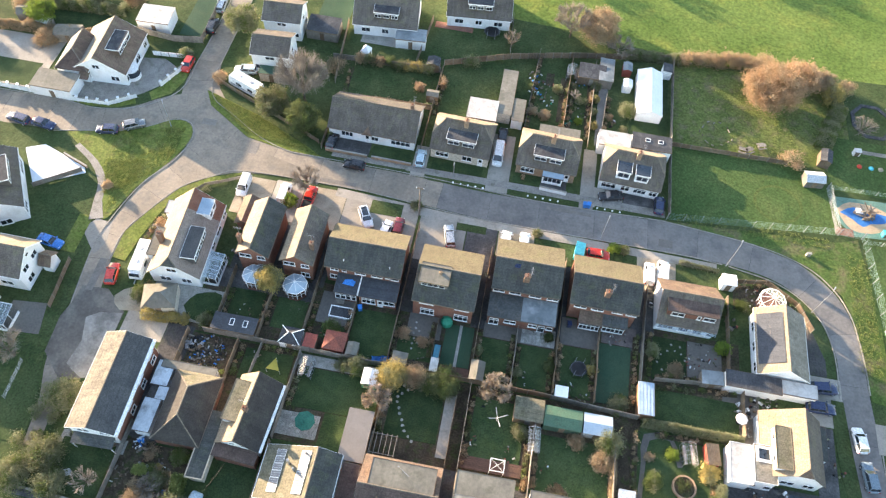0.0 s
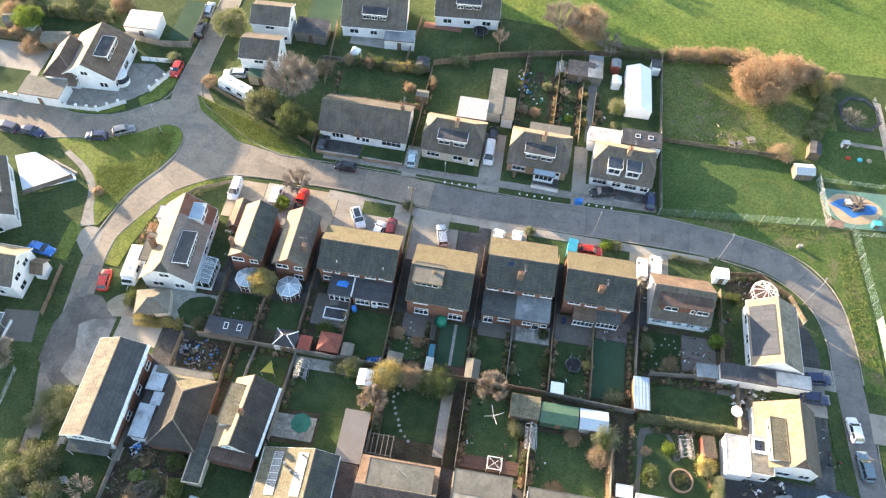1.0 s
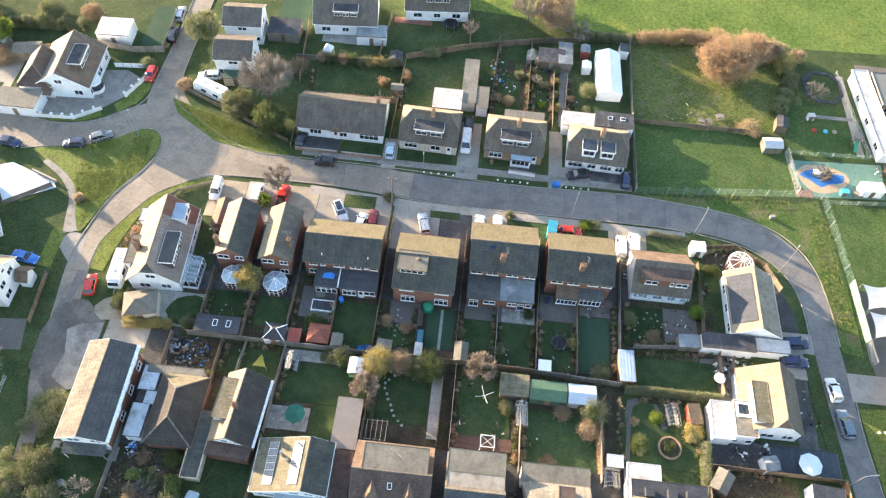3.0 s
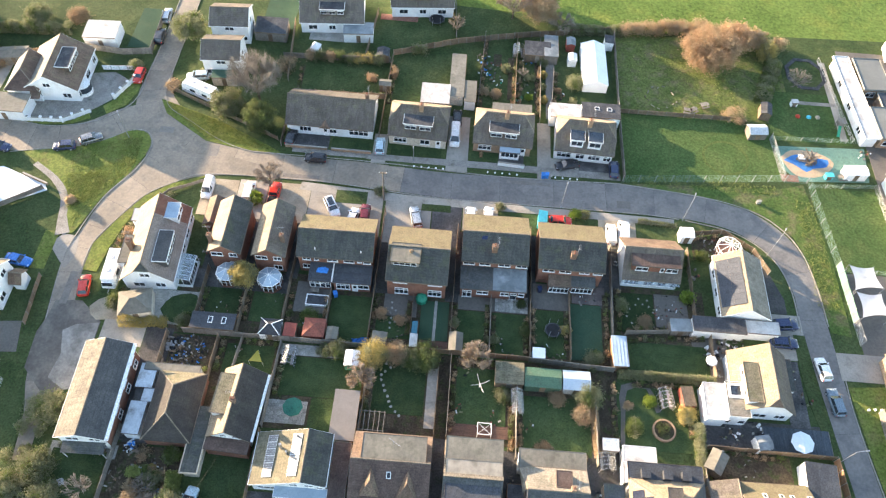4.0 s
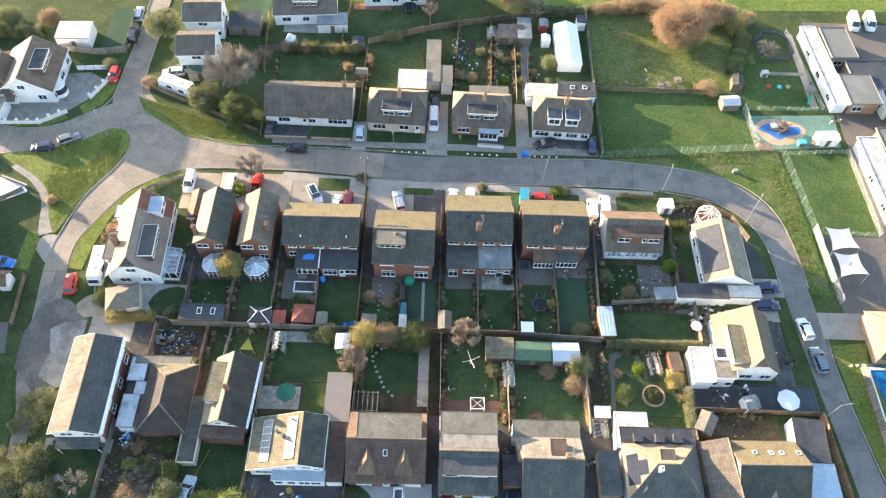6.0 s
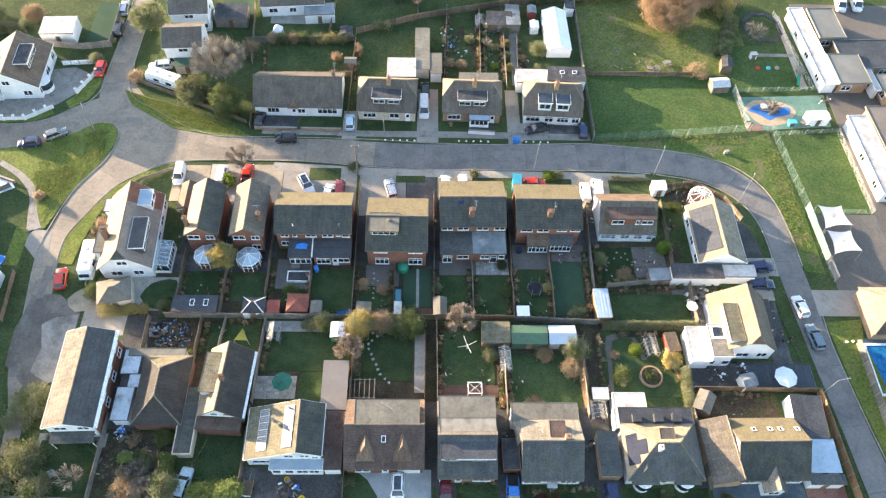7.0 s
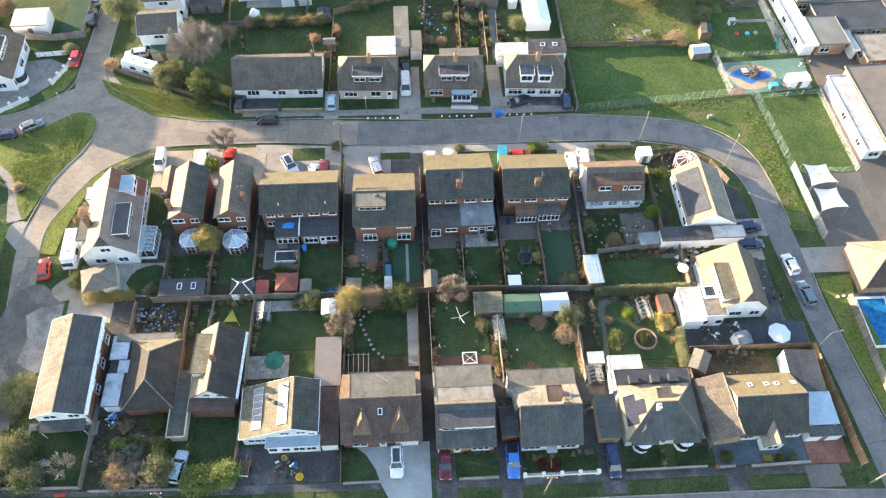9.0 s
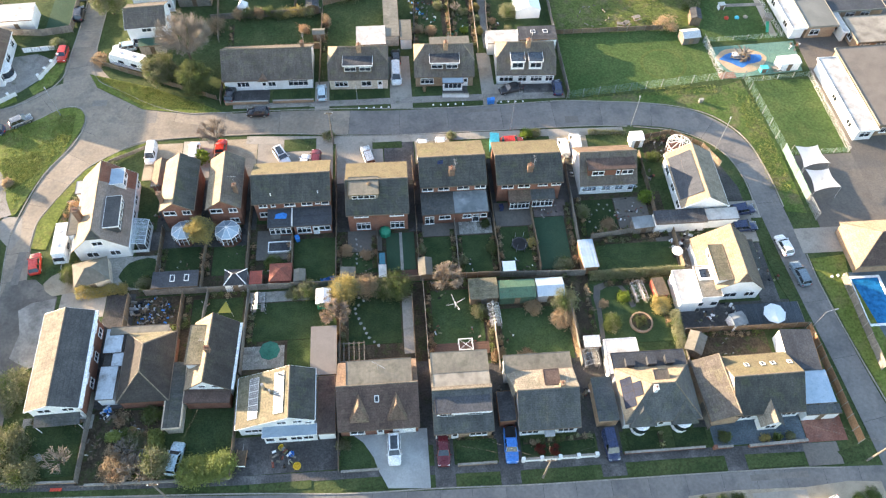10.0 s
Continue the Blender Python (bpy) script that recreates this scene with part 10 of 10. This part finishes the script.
for k in range(8):
    a0, a1 = math.radians(45 * k + 22.5), math.radians(45 * k + 67.5)
    part("track_side", plate(bmesh.new(), [(4.4 * math.cos(a0), 4.9 * math.sin(a0), 0.16), (4.4 * math.cos(a1), 4.9 * math.sin(a1), 0.16), (3.6 * math.cos(a1), 4.1 * math.sin(a1), 0.16), (3.6 * math.cos(a0), 4.1 * math.sin(a0), 0.16)], 0.16), "felt_dark", ot)
pt = thing("climbing_frame", pose(67.0, 89.8, 0.06), "timber climbing frame of crossed poles", "climbing frame")
pr = random.Random(77)
for k in range(30):
    a, b = pr.uniform(0, 6.28), pr.uniform(0, 6.28)
    part("log", rod(bmesh.new(), (2.4 * math.cos(a) * pr.uniform(0.3, 1), 1.3 * math.sin(a), 0), (2.2 * math.cos(b) * pr.uniform(0.2, 1), 1.3 * math.sin(b), pr.uniform(0.9, 2.2)), 0.10, n=7), "timber" if k % 3 == 0 else "timber_grey", pt)
part("platform", boxes((-1.9, -0.7, -0.5, 0.6, 0.9, 1.0)), "upvc", pt)
for x, y, m, lab in ((67.6, 101.4, "plastic_red", "small red play shell on the lawn"), (69.8, 101.4, "plastic_cyan", "small blue play dome on the lawn"), (71.6, 101.5, "gravel", "small grey play mound on the lawn")):
    d = thing("play_dome", pose(x, y, 0), lab, "play equipment")
    part("dome", lathe(bmesh.new(), [(0.5, 0), (0.46, 0.2), (0.3, 0.36), (0.08, 0.42)], 12), m, d)
sd = thing("slide", pose(75.0, 99.2, 0, 0, 0, 80), "small timber tower with a green slide", "slide")
part("tower", boxes((-0.6, 0.6, -0.6, 0.6, 1.1, 1.2), (-0.6, -0.5, -0.6, -0.5, 0, 2.0), (0.5, 0.6, -0.6, -0.5, 0, 2.0), (0.5, 0.6, 0.5, 0.6, 0, 2.0), (-0.6, -0.5, 0.5, 0.6, 0, 2.0)), "timber_grey", sd)
part("chute", plate(bmesh.new(), [(-0.6, -0.3, 1.2), (-0.6, 0.3, 1.2), (-2.6, 0.3, 0.2), (-2.6, -0.3, 0.2)], 0.08), "plastic_green", sd)
part("roof", plate(bmesh.new(), [(-0.8, -0.8, 2.0), (0.8, -0.8, 2.0), (0.8, 0.8, 2.2), (-0.8, 0.8, 2.2)], 0.05), "timber_grey", sd)
for x, y, tn in ((49.0, 102.0, 20), (46.6, 100.4, 35), (45.4, 100.2, -10), (72.8, 86.0, 10)):
    table(x, y, 1.6, 0.7, tn, "weathered grey picnic table on the grass")
table(-20.8, 52.8, 1.4, 0.8, 5, "small grey garden table on the patio")
table(87.0, 63.6, 1.8, 0.8, 40, "brown picnic table in the school playground", "timber_orange")
lg = thing("log_ring", Matrix.Translation((40.4, 103.6, 0)), "broken ring of old logs and stumps on the rough grass", "logs")
pr = random.Random(41)
for k in range(13):
    a0 = math.radians(-70 + 27 * k + pr.uniform(-7, 7))
    a1, rr = a0 + math.radians(pr.uniform(6, 19)), pr.uniform(2.7, 3.3)
    part("log", rod(bmesh.new(), (rr * math.cos(a0), rr * math.sin(a0), 0.12), (rr * math.cos(a1), (rr + pr.uniform(-0.3, 0.3)) * math.sin(a1), 0.12), 0.11, 0.09, n=7), pr.choice(("timber_grey", "bark", "gravel")), lg)
# pool
pl = thing("swimming_pool", pose(71.6, 36.0, 0), "blue swimming pool with a white coping", "swimming pool")
part("water", boxes((-2.2, 2.2, -4.6, 3.4, -0.25, 0.06)), "pool_water", pl)
part("coping", boxes((-2.6, 2.6, 3.4, 3.8, -0.1, 0.16), (-2.6, 2.6, -5.0, -4.6, -0.1, 0.16), (-2.6, -2.2, -4.6, 3.4, -0.1, 0.16), (2.2, 2.6, -4.6, 3.4, -0.1, 0.16)), "upvc", pl)
area("terrace", 69.0, 84.0, 26.0, 40.6, 0.05, "blue_paving", "grey slab pool terrace")
fence((68.0, 39.6), (68.0, 24.0), 1.8, "timber_grey", "pale timber fence beside the pool", post="kerb_stone")
# decks and terraces
area("decking", -3.2, 1.4, 44.2, 45.6, 0.2, "deck_brown", "red-brown timber decking beside the lawn")
rb = thing("raised_bed", pose(-20.2, 51.1, 0.08), "white-edged raised bed on the patio", "raised bed")
part("edging", boxes((-1.8, 1.8, -1.0, -0.85, 0, 0.5), (-1.8, 1.8, 0.85, 1.0, 0, 0.5), (-1.8, -1.65, -0.85, 0.85, 0, 0.5), (1.65, 1.8, -0.85, 0.85, 0, 0.5)), "upvc", rb)
part("infill", boxes((-1.65, 1.65, -0.85, 0.85, 0, 0.35)), "felt_dark", rb)
gt = thing("garden_tent", pose(-3.4, 52.9, 0), "dark green covered barbecue cover", "cover")
part("cover", lathe(bmesh.new(), [(1.0, 0), (0.95, 0.9), (0.5, 1.3), (0.1, 1.4)], 8), "plastic_green", gt)
GARDEN_SET_F = [
    (-38.4, 40.4, 2.9, 170, 201, "heap of scrap metal, timber and blue crates", 0.40), (-38.6, 20.4, 2.4, 26, 202, "scattered junk in the overgrown plot", 0.5),
    (-42.6, 24.6, 0.9, 8, 203, "blue tarpaulin bundle by the fence", 0.8), (-18.4, 17.0, 1.7, 20, 204, "builders' bags and rubble on the forecourt", 0.6),
    (47.0, 49.6, 2.2, 20, 205, "clutter behind the corner bungalow", 0.5), (44.4, 34.0, 1.4, 12, 206, "garden clutter beside the bungalow", 0.5),
    (38.2, 54.4, 1.8, 14, 207, "garden ornaments and chairs on the patio", 0.35), (6.6, 107.0, 2.8, 18, 208, "kitchen garden frames and tubs", 0.5),
    (13.0, 103.0, 2.4, 16, 209, "garden clutter along the path", 0.45), (10.9, 53.6, 1.2, 6, 210, "white garden chairs on the patio", 0.4), (48.6, 68.0, 2.8, 12, 211, "bright toys in the corner garden", 0.4),
    (12.0, 41.6, 0.8, 8, 212, "tubs beside the workshop", 0.4), (-27.0, 50.6, 1.8, 8, 213, "pots and tubs on the dark paving", 0.3),
]
GARDEN_SET_F += [
    (-35.0, 48.6, 1.6, 8, 214, "pots on the dark lawn", 0.3), (22.6, 55.4, 1.4, 8, 215, "patio chairs and pots", 0.4), (17.4, 45.4, 1.5, 8, 216, "toys beside the playhouse", 0.4),
    (57.0, 40.6, 1.2, 8, 217, "bins and tubs on the front drive", 0.5), (78.6, 92.6, 1.6, 12, 218, "play toys beside the school wing", 0.5), (4.8, 40.8, 1.0, 6, 219, "tubs beside the alley", 0.4),
    (-44.2, 30.0, 0.8, 5, 220, "clutter in the side yard", 0.4), (29.0, 63.0, 0.9, 6, 221, "bins in the side passage", 0.5), (42.0, 62.0, 1.2, 8, 222, "timber offcuts by the chalet", 0.8),
    (-40.0, 58.0, 1.2, 6, 223, "tubs in the side passage", 0.5),
]
GARDEN_SET_F += [
    (-22.0, 46.0, 1.4, 8, 251, "pots and tubs beside the small lawn", 0.3), (-7.0, 45.4, 1.6, 9, 252, "pots and white boards below the fence", 0.4), (4.2, 43.0, 1.2, 8, 253, "pots below the garden fence", 0.35),
    (10.6, 45.4, 1.8, 9, 254, "shrubs in pots below the fence", 0.3), (19.4, 44.6, 0.9, 7, 255, "toys and tubs beside the playhouse", 0.35), (24.0, 55.8, 1.4, 9, 256, "chairs and pots on the brick patio", 0.4),
    (8.8, 33.6, 1.6, 8, 257, "tubs beside the red-brown deck", 0.35), (3.6, 34.6, 1.2, 8, 258, "bags and boxes beside the alley", 0.45), (14.2, 33.0, 1.0, 9, 259, "pots and canes beside the greenhouse", 0.35),
    (36.6, 55.2, 2.2, 26, 260, "pale clutter spread over the patio", 0.35), (36.0, 52.2, 1.6, 14, 261, "white pots and boards by the patio", 0.35), (45.6, 67.6, 2.4, 16, 262, "raised beds and toys in the corner garden", 0.5),
    (44.2, 45.2, 1.8, 22, 263, "boards, chairs and tubs in the back yard", 0.45), (46.4, 48.8, 2.0, 20, 264, "timber and sheets stacked beside the garage", 0.7), (44.2, 33.6, 2.2, 24, 265, "wire frames and tubs in the dark yard", 0.45),
    (48.0, 34.8, 1.6, 12, 266, "white and teal boards beside the playhouse", 0.6), (46.4, 28.8, 2.6, 10, 267, "loose boards on the bare yard", 0.35), (11.6, 24.6, 0.8, 8, 268, "bags in the side passage", 0.5),
    (24.0, 23.4, 0.8, 10, 269, "bins and sheets beside the garage", 0.6), (-31.4, 41.2, 1.2, 6, 270, "white garden furniture on the lawn", 0.4), (55.4, 45.0, 1.0, 8, 271, "plants and tubs beside the porch", 0.5),
    (-40.6, 35.4, 1.0, 12, 272, "white sheets and boards behind the hip roof", 0.6), (-36.6, 56.6, 0.8, 6, 273, "tubs beside the conservatory", 0.4), (-50.6, 62.0, 1.4, 8, 274, "frames and tubs in the corner front garden", 0.5),
]
for x, y, r, n, sd_, lab, sz in GARDEN_SET_F:
    heap(x, y, r, n, sd_, lab, *((("timber", "felt_dark", "bark", "black", "timber_grey", "black", "metal_grey", "fascia_dark", "slab", "timber_grey", "bark", "plastic_blue", "tarmac_old"),) if lab.startswith("heap of scrap") else ()), size=sz)

# raised deck beside the parasol
dk = thing("decking", pose(55.0, 33.8, 0), "slate-blue boarded deck beside the timber fence", "decking")
part("frame", boxes((-5.6, 4.4, -2.0, 2.1, 0.05, 0.34)), "timber_grey", dk)
first = part("plank", boxes((-0.068, 0.068, -2.0, 2.1, 0.34, 0.37)), "deck_blue", dk)
for k in range(1, 66):
    shared("plank", first.data, dk, pose(-5.5 + 0.15 * k, 0, 0))
first.location.x = -5.5

# kitchen gardens behind the northern bungalows
heap(4.6, 110.6, 1.6, 14, 241, "cold frames and pale sheeting in the kitchen garden", ("upvc", "plastic_blue", "milky_roof", "timber_grey"), 0.55)
heap(7.4, 104.6, 1.5, 14, 242, "stacked pots and boards beside the fence", ("upvc", "timber", "timber_grey", "plastic_green"), 0.5)
heap(11.6, 99.8, 1.1, 9, 243, "white bags along the back of the garden", ("upvc", "felt_white", "plastic_green"), 0.5)
heap(4.8, 106.4, 1.4, 10, 244, "blue and white tubs on the grass", ("plastic_blue", "upvc", "plastic_cyan", "black"), 0.4)
heap(20.2, 101.4, 1.0, 7, 245, "garden seat and pots by the shed", ("upvc", "timber", "black"), 0.5)
heap(13.4, 111.0, 1.5, 10, 246, "pots and canes beside the store", ("upvc", "plastic_blue", "timber_grey", "black"), 0.4)
for k, (x, y, rr, hh, lf) in enumerate(((7.2, 100.4, 1.2, 1.4, "leaf_tan"), (14.0, 112.2, 1.0, 1.8, "leaf_gold"), (16.8, 110.4, 1.0, 1.6, "leaf_olive"), (14.0, 100.6, 0.8, 0.8, "leaf_bright"), (16.7, 106.6, 0.7, 1.5, "leaf_gold"), (16.6, 103.2, 0.7, 1.4, "leaf_olive"), (16.8, 99.8, 0.7, 1.4, "leaf_gold"), (19.7, 102.8, 0.7, 0.9, "leaf_copper"), (9.2, 107.6, 0.9, 1.6, "leaf_olive"), (22.6, 100.4, 0.8, 0.8, "leaf_olive"))):
    bush(x, y, rr, hh, lf, "low winter shrub in the kitchen garden", 800 + k)
heap(41.8, 51.8, 1.8, 18, 247, "pale clutter on the path beside the chalet", ("upvc", "timber_grey", "metal_grey", "felt_white"), 0.4)
heap(43.6, 47.6, 1.6, 14, 248, "boards and tubs behind the solar bungalow", ("timber", "timber_grey", "upvc", "black"), 0.6)
cb = thing("utility_cabinet", pose(55.9, 78.6, 0.08, 0, 0, 10), "small pale utility cabinet on the weedy verge", "cabinet")
part("body", boxes((-0.4, 0.4, -0.2, 0.2, 0, 0.7, 0.02)), "kerb_stone", cb)
part("lid", boxes((-0.44, 0.44, -0.24, 0.24, 0.7, 0.75)), "slab", cb)

# ---------------------------------------------------------------- flower beds along the fences
def border(p, q, w, label, seed, leaf_mix=("leaf_olive", "leaf_green", "leaf_tan", "leaf_dark", "leaf_copper")):
    """A narrow bed of mixed low plants."""
    p, q = Vector((*p, 0)), Vector((*q, 0))
    L = (q - p).length
    t = thing("flower_bed", Matrix.Translation(p) @ pose(0, 0, 0, 0, 0, math.degrees(math.atan2(q.y - p.y, q.x - p.x))), label, "flower bed")
    part("earth", boxes((0, L, -w / 2, w / 2, 0, 0.115)), "soil", t)
    rnd, pr = np.random.default_rng(seed), random.Random(seed)
    x = 0.3
    while x < L:
        r, h = pr.uniform(0.2, 0.5), pr.uniform(0.3, 1.0)
        n = int(60 + 130 * r)
        pts = rnd.normal(size=(n, 3)) * (r * 0.55, r * 0.55, h * 0.3) + (x, pr.uniform(-0.25, 0.25) * w, 0.15 + h * 0.45)
        leaf_mesh("plant", pts, 0.10, pr.choice(leaf_mix), t, rnd)["kind"] = "stuff"
        x += pr.uniform(0.5, 1.3)
    return t


BED_SET_G = [
    ((-10.8, 44.6), (-10.8, 52.8), 0.9), ((-5.2, 46.4), (-5.2, 52.6), 0.8), ((2.2, 45.0), (2.2, 52.0), 0.8), ((7.4, 44.6), (7.4, 53.0), 0.7), ((8.5, 44.6), (8.5, 51.0), 0.7), ((13.7, 44.6), (13.7, 51.0), 0.8),
    ((14.9, 46.6), (14.9, 52.6), 0.7), ((20.2, 46.0), (20.2, 53.0), 0.7), ((26.6, 45.0), (26.8, 56.5), 1.0), ((28.8, 50.2), (28.8, 58.0), 1.0), ((30.0, 50.4), (39.6, 51.2), 0.9), ((30.2, 48.6), (42.6, 49.8), 0.8),
    ((-24.3, 45.0), (-24.3, 52.0), 0.8), ((-18.6, 46.4), (-18.6, 52.4), 0.6), ((-31.2, 46.6), (-31.2, 52.0), 0.7), ((-32.2, 46.8), (-32.2, 50.0), 0.7),
]
BED_SET_G += [
    ((-38.2, 47.4), (-38.2, 52.0), 0.8), ((-24.0, 34.6), (-23.9, 39.0), 0.8), ((-10.0, 33.0), (-10.0, 40.6), 1.2), ((2.7, 31.0), (2.7, 42.0), 0.9), ((11.7, 29.0), (11.7, 37.0), 0.9),
    ((13.0, 28.8), (23.0, 28.9), 1.0), ((13.0, 30.0), (12.9, 34.0), 0.8), ((3.2, 42.6), (11.0, 42.4), 1.0), ((27.2, 31.0), (27.2, 41.0), 1.0), ((30.2, 41.0), (38.6, 41.2), 0.8), ((38.6, 33.0), (38.8, 36.0), 0.8),
    ((-33.6, 37.6), (-33.4, 43.0), 1.0), ((-30.0, 42.9), (-25.2, 42.9), 0.9), ((-41.6, 38.0), (-34.8, 37.8), 0.8), ((4.2, 97.0), (4.9, 116.0), 1.0), ((10.6, 97.0), (11.0, 110.0), 0.9),
]
BED_SET_G += [
    ((12.0, 98.0), (12.2, 110.0), 0.9), ((15.6, 96.0), (15.8, 110.0), 0.8), ((18.9, 98.0), (19.4, 108.0), 0.8), ((-13.6, 96.0), (-13.4, 106.0), 0.9), ((-31.4, 97.2), (-15.0, 97.8), 0.9),
    ((-31.6, 97.4), (-31.8, 105.0), 0.9), ((5.0, 84.0), (5.0, 85.6), 0.6), ((44.0, 31.2), (52.0, 31.1), 0.8), ((42.8, 69.2), (47.8, 70.2), 0.9), ((48.4, 70.0), (52.6, 67.0), 0.9),
    ((-55.6, 58.0), (-53.6, 64.2), 0.9), ((14.2, 17.0), (23.8, 17.2), 0.6), ((5.2, 18.2), (10.2, 18.2), 0.6), ((-52.8, 24.6), (-46.4, 24.2), 0.6), ((33.2, 15.0), (33.2, 17.2), 0.6),
    ((-41.4, 16.0), (-35.0, 15.9), 0.8),
]
for k, (p, q, w) in enumerate(BED_SET_G):
    border(p, q, w, "mixed bed of low winter plants beside the fence", 300 + k)
# weeds and rough tufts on the open verges
tufts = tagged(new("weed_tufts"), "rough tufts of weeds on the verges", "weeds", kind="stuff")
rnd = np.random.default_rng(9)
spots = []
for (x0, x1, y0, y1, n) in ((33, 60, 80.6, 83.0, 300), (62.6, 66.4, 57, 80, 500), (34, 62, 100, 119, 300)):
    q = np.stack([rnd.uniform(x0, x1, n), rnd.uniform(y0, y1, n)], 1)
    spots.append(q)
for corners, n in (([(-57.0, 92.2), (-46.2, 83.4), (-33.0, 81.8), (-45.5, 88.2)], 1500), ([(-70.0, 78.4), (-57.8, 82.8), (-57.6, 76.0), (-64.0, 62.0)], 1500), ([(-69.0, 72.5), (-62.0, 74.0), (-61.5, 69.0), (-66.0, 65.0)], 700)):
    u, v = rnd.uniform(0, 1, (n, 1)), rnd.uniform(0, 1, (n, 1))
    a, b, c, d = (np.array(k) for k in corners)
    spots.append((a * (1 - u) + b * u) * (1 - v) + (d * (1 - u) + c * u) * v)
q = np.concatenate(spots)
pts = np.concatenate([np.repeat(q, 12, 0) + rnd.normal(size=(len(q) * 12, 2)) * 0.14, rnd.uniform(0.06, 0.24, (len(q) * 12, 1))], 1)
leaf_mesh("weed_leaves", pts, 0.06, "grass_blade", tufts, rnd)["kind"] = "stuff"
# yellow builders' bags and loose things on the forecourt
for x, y, r, m, lab in ((-16.4, 15.9, 0.55, "plastic_yellow", "round yellow plastic tub on the forecourt"), (-18.6, 18.6, 0.4, "plastic_yellow", "small yellow bag on the forecourt"), (-17.2, 17.6, 0.4, "plastic_blue", "blue plastic crate on the forecourt")):
    b = thing("tub", pose(x, y, 0.05), lab, "tub")
    part("bowl", lathe(bmesh.new(), [(r * 0.8, 0), (r, 0.4), (r * 0.9, 0.42), (r * 0.7, 0.08)], 14), m, b)

# awning, tarpaulin and decking in the back gardens
aw = thing("garden_awning", pose(-27.5, 39.9, 0), "small triangular olive-yellow awning over the lawn", "awning")
part("sheet", plate(bmesh.new(), [(-1.1, -0.7, 1.5), (0.95, -0.75, 1.5), (0.0, 1.15, 1.7)], 0.02), "awning_olive", aw)
for x, y in ((-1.1, -0.7), (0.95, -0.75), (0.0, 1.15)):
    part("post", rod(bmesh.new(), (x, y, 0), (x, y, 1.75 if y > 0 else 1.55), 0.025), "metal_grey", aw)
tp = thing("tarpaulin", pose(-12.4, 44.4, 0.05), "crumpled bright blue tarpaulin beside the fence", "tarpaulin")
bm = bmesh.new()
rnd = np.random.default_rng(77)
grid = [[bm.verts.new((-1.3 + 0.33 * i + rnd.uniform(-0.1, 0.1), -0.45 + 0.22 * j + 0.12 * i * 0.5 + rnd.uniform(-0.06, 0.06), 0.25 + rnd.uniform(-0.14, 0.2))) for j in range(5)] for i in range(9)]
for i in range(8):
    for j in range(4):
        bm.faces.new((grid[i][j], grid[i + 1][j], grid[i + 1][j + 1], grid[i][j + 1]))
bmesh.ops.solidify(bm, geom=bm.faces[:], thickness=0.02)
part("sheet", bm, "plastic_blue", tp)
dk = thing("decking", pose(6.7, 31.6, 0), "dark red-brown timber deck behind the chalet", "decking")
part("frame", boxes((-4.5, 4.5, -0.95, 0.95, 0.05, 0.18)), "timber", dk)
first = part("plank", boxes((-4.5, 4.5, -0.066, 0.066, 0.18, 0.21)), "deck_brown", dk)
first.location.y = -0.87
for k in range(1, 13):
    shared("plank", first.data, dk, pose(0, -0.87 + 0.145 * k, 0))
